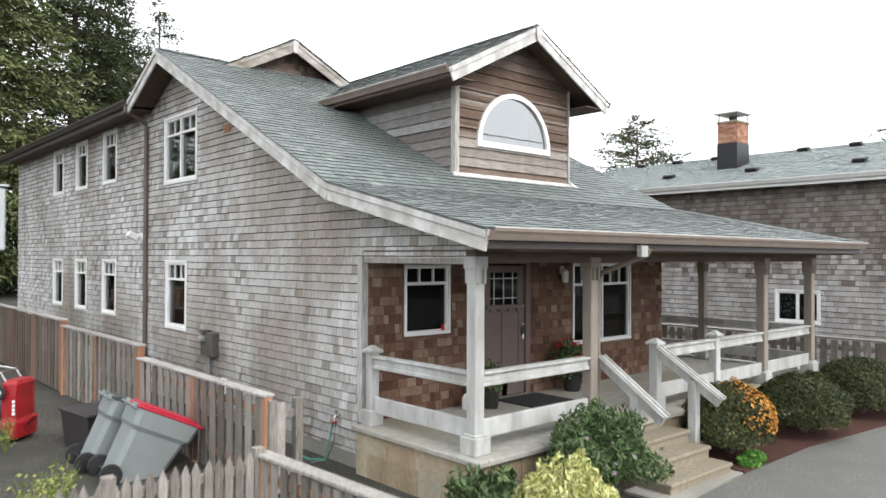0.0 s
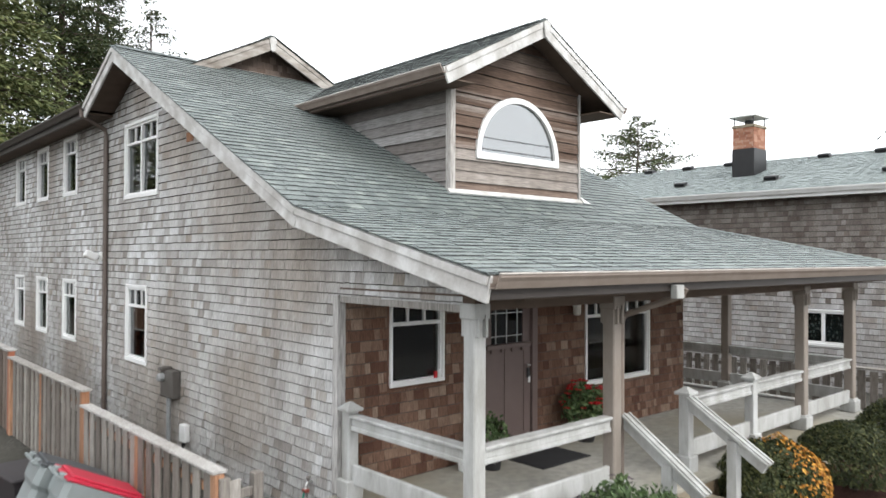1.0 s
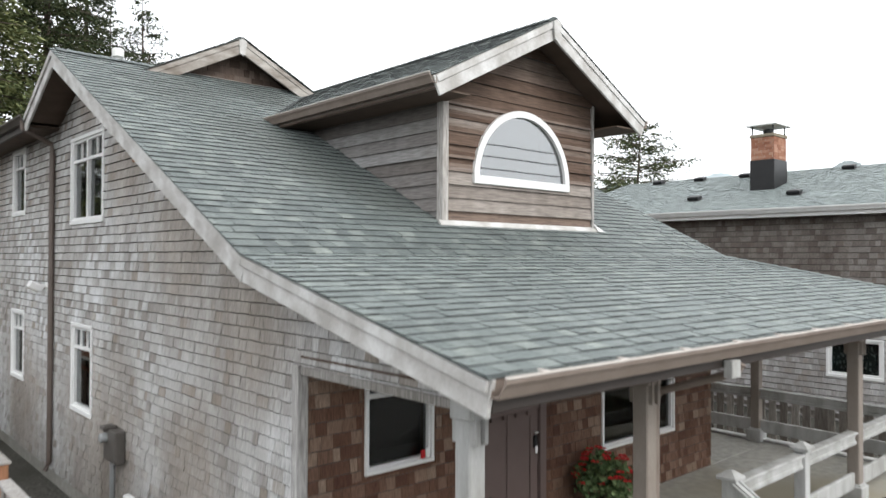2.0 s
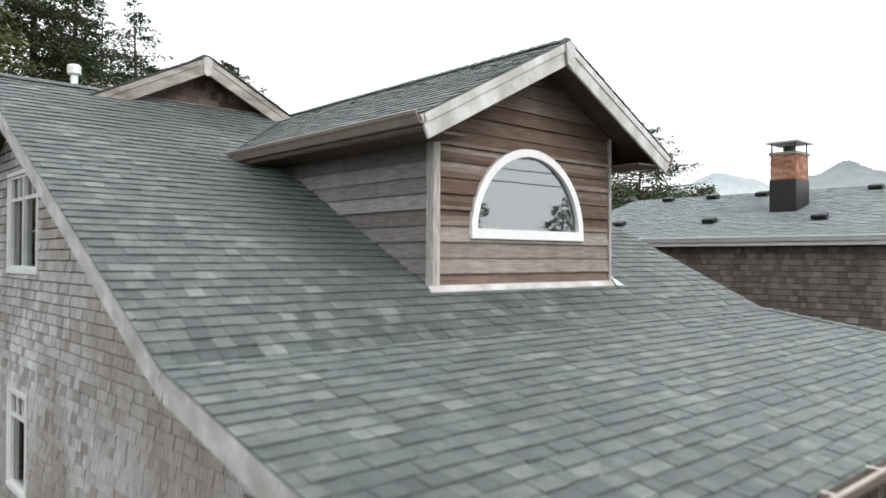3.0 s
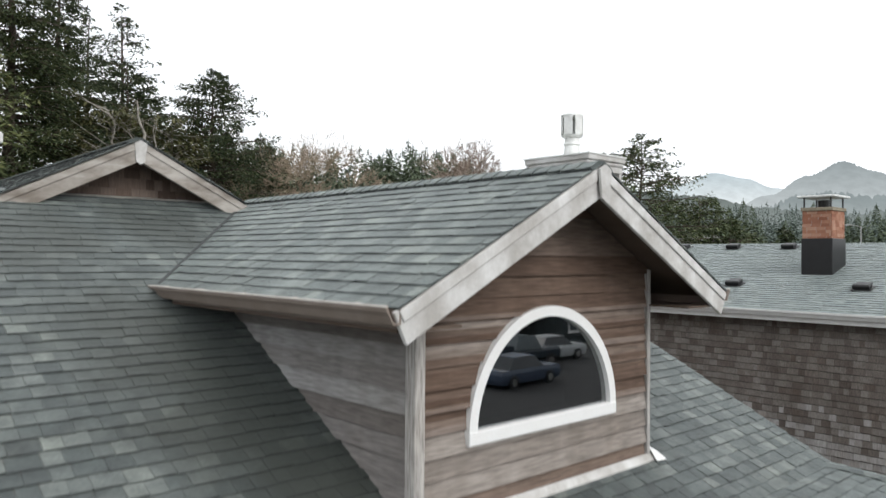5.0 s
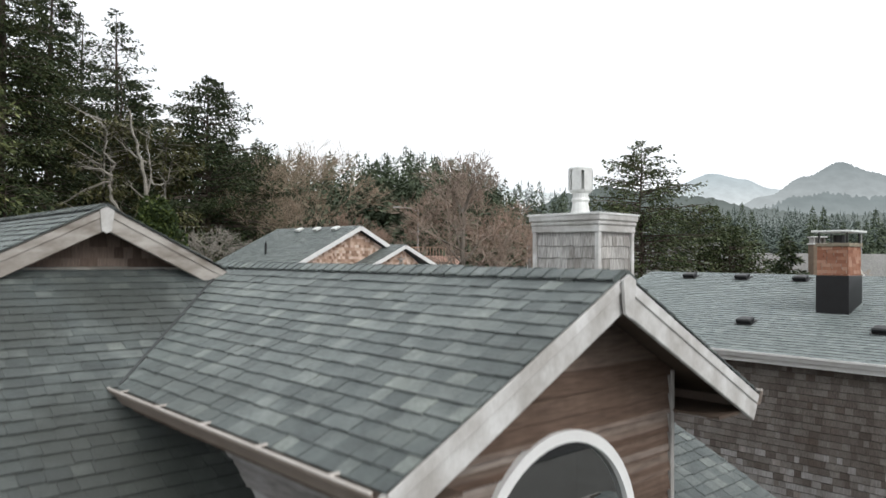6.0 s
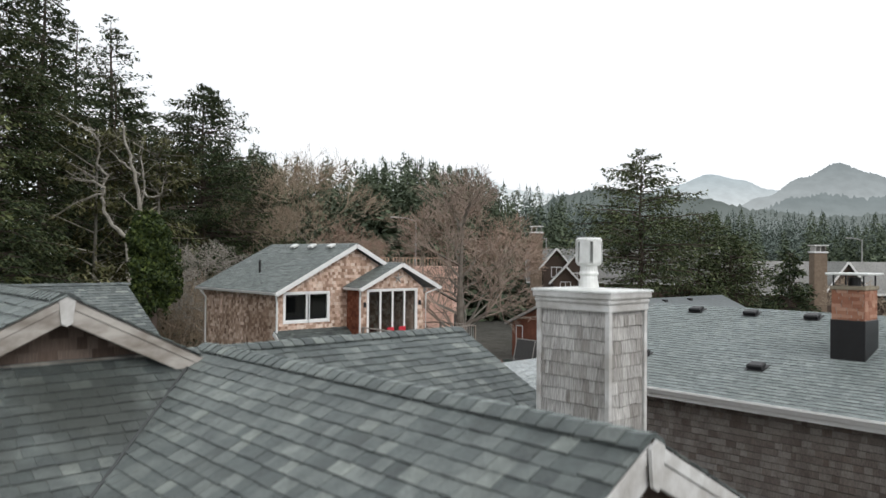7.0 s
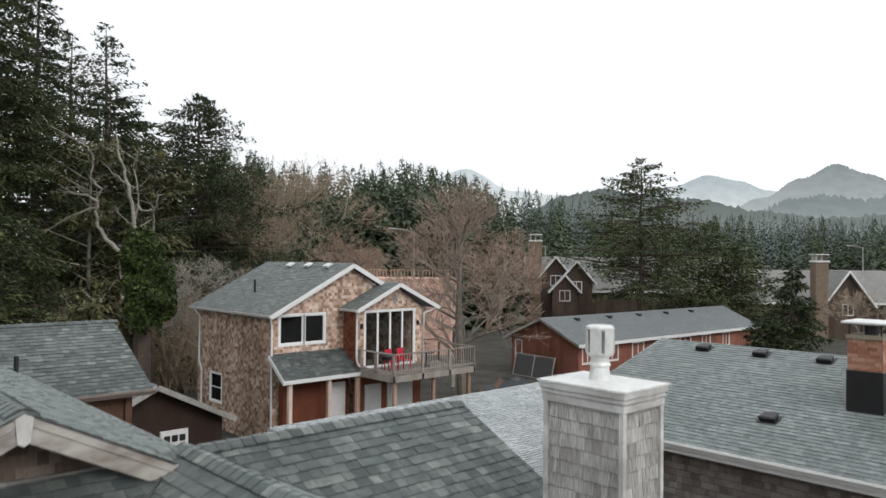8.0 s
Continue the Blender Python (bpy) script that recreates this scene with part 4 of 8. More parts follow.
LEAF_DARK = leafy("dark_leaves", [(0.0, (0.016, 0.023, 0.01)), (0.5, (0.04, 0.05, 0.019)), (1.0, (0.12, 0.122, 0.048))])
LEAF_GREEN = leafy("green_leaves", [(0.0, (0.034, 0.056, 0.022)), (0.5, (0.068, 0.11, 0.045)), (1.0, (0.135, 0.185, 0.085))])
LEAF_YELLOW = leafy("variegated_leaves", [(0.0, (0.22, 0.24, 0.06)), (0.5, (0.42, 0.42, 0.17)), (1.0, (0.6, 0.58, 0.32))])
LEAF_ORANGE = leafy("orange_leaves", [(0.0, (0.3, 0.11, 0.02)), (0.5, (0.5, 0.22, 0.035)), (1.0, (0.6, 0.33, 0.07))])
LEAF_PURPLE = leafy("mauve_leaves", [(0.0, (0.08, 0.06, 0.08)), (1.0, (0.2, 0.16, 0.19))])
BARK = plain("grey_bark", (0.13, 0.11, 0.095), 0.95, vary=0.6, scale=9)
PETAL = plain("red_petals", (0.5, 0.015, 0.02), 0.5)
CLAY = plain("black_pot", (0.02, 0.02, 0.02), 0.5)
SOIL = rough_ground("potting_soil", (0.03, 0.022, 0.016), (0.06, 0.045, 0.03), 60)


def potted_plant(at, label, r, h, leaves, flowers, seed, spread=0.3, tall=0.45):
    rnd = random.Random(seed)
    p = thing("potted_plant", label, "plant", at=at)
    part("pot", tube(bmesh.new(), [(0, 0, 0), (0, 0, 0.02), (0, 0, h - 0.03), (0, 0, h - 0.025), (0, 0, h)], [r * 0.72, r * 0.75, r * 0.95, r * 1.06, r * 1.06], 18), CLAY, p)
    part("soil", tube(bmesh.new(), [(0, 0, h - 0.01), (0, 0, h + 0.004)], r * 0.98, 14), SOIL, p)
    bm = bmesh.new()
    for i in range(9):
        a = rnd.random() * 6.28
        tube(bm, [(0, 0, h), (math.cos(a) * spread * 0.4, math.sin(a) * spread * 0.4, h + tall * 0.5), (math.cos(a) * spread * 0.8, math.sin(a) * spread * 0.8, h + tall * 0.85)], [0.007, 0.005, 0.003], 5)
    part("stem_cluster", bm, LEAF_DARK, p)
    leaf_mesh("foliage", dome_points(rnd, leaves, (0, 0, h + tall * 0.4), spread, spread, tall * 0.62, 0.25, 0.3, -0.7), 0.05, LEAF_GREEN, p, rnd)
    for x, y, z in dome_points(rnd, flowers, (0, 0, h + tall * 0.45), spread, spread, tall * 0.66, 0.9, 0.2, -0.1):
        bm = bmesh.new()
        for k in range(6):
            a = k * 1.047
            bm.faces.new([bm.verts.new((x + dx, y + dy, z + dz)) for dx, dy, dz in ((0, 0, 0), (0.042 * math.cos(a), 0.042 * math.sin(a), 0.022), (0.056 * math.cos(a + 0.5), 0.056 * math.sin(a + 0.5), 0.008), (0.042 * math.cos(a + 1), 0.042 * math.sin(a + 1), 0.022))])
        part("flower", bm, PETAL, p)
    return p


potted_plant((4.42, 2.45, FLOOR), "black pot of dark green leaves with red flowers", 0.17, 0.27, 900, 46, 5, 0.36, 0.52)
potted_plant((2.42, 2.35, FLOOR), "black pot with a leafy green plant", 0.14, 0.26, 300, 0, 6, 0.2, 0.4)
ornament = thing("window_ornament", "small red and white ornament on the porch window sill", "ornament", at=(1.9, FRONT - 0.018, 1.762))
part("red_block", boxed(-0.055, -0.005, -0.012, 0.012, 0.0, 0.085, 0.006), PETAL, ornament)
part("white_block", boxed(0.0, 0.045, -0.012, 0.012, 0.0, 0.095, 0.006), VINYL, ornament)
MILKY = plain("milky_plastic", (0.75, 0.78, 0.78), 0.35, vary=0.08)
jug = thing("water_jug", "translucent white plastic gallon jug on the porch floor", "jug", at=(2.12, 2.5, FLOOR))
part("body", lofted(bmesh.new(), [[(a * s, b * s, z) for a, b in ((-1, -0.7), (-0.7, -1), (0.7, -1), (1, -0.7), (1, 0.7), (0.7, 1), (-0.7, 1), (-1, 0.7))] for s, z in ((0.07, 0), (0.078, 0.01), (0.078, 0.15), (0.06, 0.2), (0.022, 0.235), (0.02, 0.25))]), MILKY, jug)
part("handle", tube(bmesh.new(), [(0.05, 0, 0.21), (0.085, 0, 0.2), (0.09, 0, 0.13), (0.072, 0, 0.1)], 0.01, 6), MILKY, jug)
part("lid", tube(bmesh.new(), [(0, 0, 0.25), (0, 0, 0.268)], 0.022, 10), plain("blue_cap", (0.5, 0.55, 0.6), 0.4), jug)

# ---- shrubs of the front bed ----
def shrub(name, label, c, rx, ry, rz, n, size, mat, seed, tops=None, low=-0.3, lump=0.1, shell=0.72, out=True):
    rnd = random.Random(seed)
    s = thing(name, label, "shrub", at=(c[0], c[1], 0.03))
    bm = bmesh.new()
    for i in range(7):
        a = rnd.random() * 6.28
        tube(bm, [(0, 0, -0.03), (math.cos(a) * rx * 0.35, math.sin(a) * ry * 0.35, c[2] * 0.7), (math.cos(a) * rx * 0.7, math.sin(a) * ry * 0.7, c[2] + rz * 0.35)], [0.025, 0.016, 0.006], 6)
    part("stem_cluster", bm, BARK, s)
    leaf_mesh("foliage", dome_points(rnd, n, (0, 0, c[2]), rx, ry, rz, shell, lump, low), size, mat, s, rnd, (0, 0, c[2] - rz * 0.3) if out else None, long=1.6 if out else 2.5)
    if tops:
        mat2, share, where = tops
        pts = [p for p in dome_points(rnd, n, (0, 0, c[2]), rx * 1.02, ry * 1.02, rz * 1.03, 0.93, lump, 0.0) if where(p)]
        leaf_mesh("new_leaves", pts[: int(n * share)], size * 1.15, mat2, s, rnd, (0, 0, c[2] - rz * 0.3))
    return s


shrub("clipped_shrub", "rounded dark green shrub with orange-yellow new leaves on its crown", (4.85, -0.03, 0.42), 0.68, 0.62, 0.6, 15000, 0.027, LEAF_DARK, 21, (LEAF_ORANGE, 0.075, lambda p: p[2] > 0.35 and p[0] - p[1] + 0.5 * (p[2] - 0.7) + 0.35 * noise.noise(Vector(p) * 4.5) + 0.9 * noise.noise(Vector(p) * 60) > 0.3))
shrub("clipped_shrub", "dense dome-shaped dark green clipped shrub in the mulch bed", (6.95, -0.2, 0.4), 0.78, 0.72, 0.56, 17000, 0.025, LEAF_DARK, 22, lump=0.09, shell=0.78)
shrub("clipped_shrub", "dense dome-shaped dark green clipped shrub beside the fence", (9.3, -0.25, 0.4), 0.85, 0.8, 0.6, 17000, 0.026, LEAF_DARK, 23, lump=0.09, shell=0.78)
shrub("leafy_shrub", "loose green shrub with mauve-tinged tips beside the steps", (1.78, 0.0, 0.45), 0.68, 0.54, 0.58, 10000, 0.032, LEAF_GREEN, 24, (LEAF_PURPLE, 0.006, lambda p: True), lump=0.42, shell=0.3, out=False)
shrub("variegated_shrub", "pale yellow-green variegated shrub before the stone base", (0.72, -0.4, 0.26), 0.68, 0.42, 0.42, 8000, 0.033, LEAF_YELLOW, 25, lump=0.4, shell=0.3, out=False)
shrub("leafy_shrub", "low dark green shrub at the corner of the stone base", (0.08, 0.1, 0.2), 0.46, 0.36, 0.4, 3000, 0.045, LEAF_GREEN, 26, lump=0.4, shell=0.3, out=False)
shrub("low_plant", "small bright green plant at the edge of the mulch", (4.55, -0.5, 0.06), 0.26, 0.14, 0.13, 500, 0.035, leafy("bright_leaves", [(0.0, (0.06, 0.16, 0.03)), (1.0, (0.14, 0.3, 0.06))]), 27, shell=0.3, out=False)


# ---- side yard: fences, carts, meter ----
PICKET = cedar("weathered_fence_boards", [(0.0, (0.165, 0.148, 0.132)), (0.5, (0.26, 0.242, 0.22)), (1.0, (0.36, 0.342, 0.315))], 0.7)
# Brown boards of the back fence, darkened for the shade of the trees.
SHADED_FENCE = cedar("shaded_brown_boards", [(0.0, (0.11, 0.085, 0.07)), (1.0, (0.21, 0.17, 0.145))], 0.6)
POST_CEDAR = cedar("orange_cedar", [(0.0, (0.3, 0.15, 0.085)), (1.0, (0.43, 0.25, 0.155))], 0.6)


def board_fence(label, a, b, z1, step=0.145, w=0.092, posts=2, cap=True, gapside=1, post_mat=None, board_mat=None, points=False):
    """Upright boards on two rails between posts, with a flat cap, from a to b."""
    fence = thing("fence", label, "fence", group="board fences", kind="structure")
    a, b = Vector((*a, 0)), Vector((*b, 0))
    d = (b - a).normalized()
    n = Vector((d.y, -d.x, 0)) * gapside
    L = (b - a).length
    m = plane_frame(a, d, (0, 0, 1))
    rnd = random.Random(int(L * 100))
    bmat, pmat = board_mat or PICKET, post_mat or POST_CEDAR
    count = int(L / step)
    shared = {}
    for i in range(count):
        key = rnd.randrange(3)
        if key not in shared:
            hh = z1 - 0.035 - key * 0.006
            if points:
                bm = prism(bmesh.new(), [(-w / 2, 0.05), (w / 2, 0.05), (w / 2, hh - 0.09), (0.004, hh), (-w / 2, hh - 0.09)], plane_frame((0, 0, 0), (1, 0, 0), (0, 0, 1)), -0.011, 0.011)
            else:
                bm = boxed(-w / 2, w / 2, -0.011, 0.011, 0.05, hh, 0.003)
            shared[key] = bpy.data.meshes.new("board")
            bm.to_mesh(shared[key])
            bm.free()
            shared[key].materials.append(bmat)
        ob = new("board", shared[key])
        ob.parent = fence
        p = a + d * (step * (i + 0.5)) + n * 0.035
        ob.matrix_basis = Matrix.Translation(p) @ Matrix.Rotation(math.atan2(d.y, d.x) + rnd.gauss(0, 0.01), 4, "Z") @ Matrix.Rotation(rnd.gauss(0, 0.006), 4, "Y")
    for z in (0.28, z1 - 0.2):
        part("rail", barred(a + Vector((0, 0, z)) - n * 0.0, b + Vector((0, 0, z)) - n * 0.0, 0.038, 0.085), pmat, fence)
    for i in range(posts):
        p = a + d * (L * i / max(1, posts - 1))
        part("post", boxed(p.x - 0.05, p.x + 0.05, p.y - 0.05, p.y + 0.05, -0.3, z1 - 0.02, 0.006), pmat, fence)
    if cap:
        part("cap_rail", barred(a - d * 0.06 + Vector((0, 0, z1)), b + d * 0.06 + Vector((0, 0, z1)), 0.15, 0.035), PALE_CEDAR, fence)
    return fence


board_fence("weathered board fence with orange cedar posts and a flat grey cap", (-1.0, 2.65), (-1.0, 6.72), 1.2, posts=3, gapside=-1, step=0.254, w=0.155)
board_fence("weathered board fence with orange cedar posts, stepped up the yard", (-1.0, 6.8), (-1.0, 11.1), 1.4, posts=3, gapside=-1, step=0.254, w=0.155)
board_fence("weathered board fence with orange cedar posts, at the back of the yard", (-1.0, 11.2), (-1.0, 18.0), 1.52, posts=4, gapside=-1, step=0.254, w=0.165, post_mat=RED_CEDAR, board_mat=SHADED_FENCE)
board_fence("short fence return with an orange cedar frame", (-0.96, 2.6), (-0.62, 2.6), 1.16, posts=2, cap=False, step=0.17, w=0.13, post_mat=PICKET)
board_fence("dark boarded gate across the back of the yard", (-4.2, 18.1), (-1.05, 18.1), 1.8, posts=3, step=0.12, w=0.11, post_mat=BROWN_CEDAR, board_mat=BROWN_CEDAR)
board_fence("grey picket fence with pointed boards beside the carts", (-4.6, 0.95), (-1.95, 1.05), 1.09, posts=3, cap=False, points=True, step=0.1, w=0.074, post_mat=PICKET)
board_fence("low board fence with a flat cap, beside the porch", (-1.9, 1.02), (-1.75, -2.6), 1.0, posts=3, step=0.16, w=0.1)

CART_GREY = plain("grey_cart_plastic", (0.2, 0.225, 0.225), 0.5, vary=0.18, scale=3)
CART_RED = plain("red_lid_plastic", (0.42, 0.02, 0.045), 0.45, vary=0.15)
CART_DARK = plain("charcoal_lid_plastic", (0.06, 0.065, 0.07), 0.5, vary=0.15)
WHITE_HUB = plain("white_hub", (0.7, 0.7, 0.68), 0.4)
TYRE = plain("black_tyre", (0.016, 0.016, 0.017), 0.7)


def wheel(parent, at, r, w, hub, name="wheel"):
    """A wheel that turns about y."""
    o = new(name)
    o.parent = parent
    o.location = at
    bm = tube(bmesh.new(), [(0, -w / 2, 0), (0, -w / 2 + 0.012, 0), (0, w / 2 - 0.012, 0), (0, w / 2, 0)], [r * 0.92, r, r, r * 0.92], 20)
    part("tyre", bm, TYRE, o)
    part("rim", tube(bmesh.new(), [(0, -w / 2 - 0.008, 0), (0, w / 2 + 0.008, 0)], r * 0.55, 14), hub, o)


def rolling_cart(at, turn, lean, lid, label):
    """A wheeled refuse cart, leaning on the fence. Local +x is its front."""
    c = thing("refuse_cart", label, "trash can", group="refuse carts")
    c.matrix_basis = pose(*at, 0, 0, turn) @ pose(0, 0, 0, 0, lean, 0)
    prof = [(0.0, 0.56, 0.47, 0.02), (0.0, 0.58, 0.49, 0.08), (-0.02, 0.7, 0.55, 0.72), (-0.03, 0.72, 0.57, 0.74), (-0.05, 0.76, 0.62, 0.78), (-0.06, 0.8, 0.64, 1.0)]
    rings = []
    for x0, x1, w, z in prof:
        h, r = w / 2, 0.06
        rings.append([(x0, -h + r, z), (x0 + r, -h, z), (x1 - r, -h, z), (x1, -h + r, z), (x1, h - r, z), (x1 - r, h, z), (x0 + r, h, z), (x0, h - r, z)])
    part("body", lofted(bmesh.new(), rings), CART_GREY, c)
    bm = bmesh.new()
    box(bm, -0.08, 0.82, -0.335, 0.335, 0.99, 1.025, 0.012)
    box(bm, -0.02, 0.76, -0.27, 0.27, 1.02, 1.05, 0.015)
    part("lid", bm, lid, c)
    part("handle", tube(bmesh.new(), [(-0.05, -0.22, 0.97), (-0.14, -0.22, 0.99), (-0.14, 0.22, 0.99), (-0.05, 0.22, 0.97)], 0.016, 8), CART_GREY, c)
    for s in (-1, 1):
        wheel(c, (-0.02, s * 0.29, 0.13), 0.14, 0.06, BLACK)
        part("hinge", boxed(-0.12, -0.05, s * 0.16 - 0.035, s * 0.16 + 0.035, 0.955, 1.035, 0.008), CART_GREY, c)
    part("axle", tube(bmesh.new(), [(-0.02, -0.3, 0.13), (-0.02, 0.3, 0.13)], 0.012, 8), STEEL, c)
    return c


rolling_cart((-2.3, 5.38, 0.0), -4, 26, CART_DARK, "grey wheeled refuse cart with a charcoal lid, leaning on the fence")
rolling_cart((-2.24, 4.6, 0.0), -4, 26, CART_RED, "grey wheeled refuse cart with a red lid, leaning on the fence")

TOTE = plain("dark_brown_plastic", (0.028, 0.024, 0.026), 0.6)
tote = thing("storage_box", "dark plastic storage box with a lid on the gravel", "storage box", at=(-1.72, 6.42, 0), turn=8)
part("body", lofted(bmesh.new(), [[(-s, -t, z), (s, -t, z), (s, t, z), (-s, t, z)] for s, t, z in ((0.3, 0.36, 0), (0.33, 0.4, 0.02), (0.37, 0.45, 0.52))]), TOTE, tote)
part("lid", boxed(-0.4, 0.4, -0.48, 0.48, 0.52, 0.57, 0.015), TOTE, tote)

RED_PAINT = plain("red_machine_paint", (0.27, 0.012, 0.016), 0.35, vary=0.3)
mower = thing("lawn_mower", "red lawn mower stood on end with white wheels", "lawn mower", at=(-2.5, 7.64, 0), turn=-42)
part("deck", lofted(bmesh.new(), [[(-0.14, -t, z), (s * 0.7, -t, z), (s, -t * 0.6, z), (s, t * 0.6, z), (s * 0.7, t, z), (-0.14, t, z)] for s, t, z in ((0.08, 0.24, 0.04), (0.14, 0.28, 0.08), (0.15, 0.28, 0.3), (0.1, 0.26, 0.36), (0.09, 0.26, 0.7), (0.11, 0.24, 0.88), (0.07, 0.2, 0.93))]), RED_PAINT, mower)
for z in (0.44, 0.5, 0.56, 0.62):
    part("lettering_bar", boxed(0.02, 0.06, -0.266, -0.262, z - 0.022, z + 0.022), VINYL, mower, "pale bar of lettering")
part("chute", barred((0.14, -0.1, 0.26), (0.34, -0.2, 0.42), 0.08, 0.05), RED_PAINT, mower)
for y in (-0.31, 0.31):
    for z in (0.115, 0.76):
        wheel(mower, (-0.17, y, z), 0.115, 0.05, WHITE_HUB)
part("engine", tube(bmesh.new(), [(-0.34, 0, 0.42), (-0.14, 0, 0.42)], 0.15, 14), BLACK, mower)
for sy in (-1, 1):
    part("handle", tube(bmesh.new(), [(-0.1, sy * 0.2, 0.9), (-0.2, sy * 0.2, 1.05), (-0.5, sy * 0.18, 1.1)], 0.014, 8), STEEL, mower)
part("crossbar", tube(bmesh.new(), [(-0.2, -0.2, 1.05), (-0.2, 0.2, 1.05)], 0.014, 8), STEEL, mower)

# electric meter on the side wall
CONDUIT = plain("grey_conduit", (0.4, 0.42, 0.43), 0.45, 0.6)
METER_GREY = plain("meter_steel", (0.12, 0.11, 0.1), 0.5, 0.3)
meter = thing("electric_meter", "dark steel electric meter box with a conduit on the shingles", "electric meter", at=(LEFT - 0.02, 7.4, 1.05))
part("box", boxed(-0.13, 0.0, -0.28, 0.2, 0.0, 0.42, 0.01), METER_GREY, meter)
part("dial", tube(bmesh.new(), [(-0.13, 0.08, 0.3), (-0.2, 0.08, 0.3), (-0.22, 0.08, 0.3)], [0.065, 0.065, 0.045], 16), plain("meter_glass", (0.3, 0.31, 0.31), 0.2), meter)
part("hood", boxed(-0.19, -0.02, 0.0, 0.16, 0.4, 0.46, 0.01), METER_GREY, meter)
part("conduit", tube(bmesh.new(), [(-0.07, 0.0, 0.0), (-0.07, 0.0, -0.6), (-0.07, 0.0, -1.05)], 0.035, 10), CONDUIT, meter)
tele = thing("phone_box", "small pale utility box with black cables on the shingles", "utility box", at=(LEFT - 0.02, 6.85, 0.45))
part("box", boxed(-0.09, 0.0, -0.1, 0.1, 0.0, 0.26, 0.012), VINYL, tele)
for i in range(3):
    part("cable", tube(bmesh.new(), [(-0.05, -0.04 + 0.04 * i, 0.0), (-0.08, -0.05 + 0.05 * i, -0.15), (-0.12, 0.1 * i - 0.1, -0.3), (-0.06, 0.12, -0.42)], 0.009, 6), BLACK, tele)
flood = thing("flood_lamp", "white outdoor lamp head on the side wall by the downspout", "wall lamp", at=(LEFT - 0.02, 10.9, 3.24))
part("base", boxed(-0.05, 0.0, -0.07, 0.07, -0.08, 0.08, 0.012), VINYL, flood)
part("arm", tube(bmesh.new(), [(-0.03, 0, 0.0), (-0.12, 0.0, 0.03)], 0.025, 10), VINYL, flood)
tilt = pose(-0.2, 0.0, 0.0, 0, 28, 0)
part("head", boxed(-0.13, 0.1, -0.09, 0.09, -0.06, 0.07, 0.02, tilt), VINYL, flood)
part("lens", boxed(-0.11, 0.08, -0.075, 0.075, -0.066, -0.058, 0.003, tilt), LAMP_GLASS, flood)

HOSE = plain("green_hose", (0.05, 0.33, 0.24), 0.45)
tap = thing("garden_tap", "outdoor tap with a green hose on the shingled wall", "tap", at=(LEFT - 0.02, 3.32, 0.6))
part("spout", tube(bmesh.new(), [(0, 0, 0.06), (-0.07, 0, 0.06), (-0.09, 0, 0.03), (-0.09, 0, -0.01)], 0.014, 8), STEEL, tap)
part("tap_handle", tube(bmesh.new(), [(-0.06, 0, 0.07), (-0.06, 0, 0.11), (-0.06, 0, 0.12)], [0.008, 0.03, 0.03], 10), STEEL, tap)
part("splitter", boxed(-0.12, -0.06, -0.04, 0.04, -0.05, -0.01, 0.008), plain("brass_splitter", (0.35, 0.1, 0.08), 0.4, 0.5), tap)
part("hose", tube(bmesh.new(), [(-0.09, 0.03, -0.05), (-0.1, 0.07, -0.2), (-0.11, 0.12, -0.42), (-0.14, 0.15, -0.56), (-0.25, 0.4, -0.59), (-0.2, 0.7, -0.59)], 0.012, 8), HOSE, tap)
part("hose", tube(bmesh.new(), [(-0.09, -0.03, -0.05), (-0.1, -0.02, -0.25), (-0.12, 0.06, -0.45), (-0.13, 0.14, -0.57), (-0.3, 0.25, -0.59)], 0.012, 8), plain("grey_hose", (0.16, 0.15, 0.14), 0.5), tap)

# ---- chimney of the house ----
CX0, CX1, CY0, CY1, CZ = 7.5, 8.21, 5.6, 6.58, 7.24
chimney = thing("chimney", "square chimney clad in pale silvered shingles under a white cap", "chimney", kind="structure")
part("core", boxed(CX0 + 0.012, CX1 - 0.012, CY0 + 0.012, CY1 - 0.012, 4.9, CZ), PALE_CEDAR, chimney)
for x, y in ((CX0, CY0), (CX1, CY0), (CX0, CY1), (CX1, CY1)):
    part("corner_board", boxed(x - 0.03, x + 0.03, y - 0.03, y + 0.03, 5.0, CZ - 0.002, 0.006), TRIM, chimney)
bm = boxed(CX0 - 0.04, CX1 + 0.04, CY0 - 0.04, CY1 + 0.04, CZ - 0.02, CZ + 0.06, 0.008)
box(bm, CX0 - 0.055, CX1 + 0.055, CY0 - 0.055, CY1 + 0.055, CZ + 0.06, CZ + 0.12, 0.02)
box(bm, CX0 - 0.068, CX1 + 0.068, CY0 - 0.068, CY1 + 0.068, CZ + 0.12, CZ + 0.2, 0.012)
part("moulding", bm, TRIM, chimney)
METAL = plain("weathered_galvanised_steel", (0.72, 0.73, 0.71), 0.45, 0.3, vary=0.3, scale=12)
cap_rings = [[(CX0 - g, CY0 - g, CZ + h), (CX1 + g, CY0 - g, CZ + h), (CX1 + g, CY1 + g, CZ + h), (CX0 - g, CY1 + g, CZ + h)] for g, h in ((0.08, 0.195), (0.078, 0.215), (0.03, 0.222))]
FX, FY = 7.8, 6.09
cap_rings.append([(FX - 0.12, FY - 0.12, CZ + 0.235), (FX + 0.12, FY - 0.12, CZ + 0.235), (FX + 0.12, FY + 0.12, CZ + 0.235), (FX - 0.12, FY + 0.12, CZ + 0.235)])
part("cap", lofted(bmesh.new(), cap_rings), METAL, chimney, "pale metal chimney cap")
fl = new("flue")
fl.parent = chimney
fl.location = (FX, FY, CZ + 0.23)
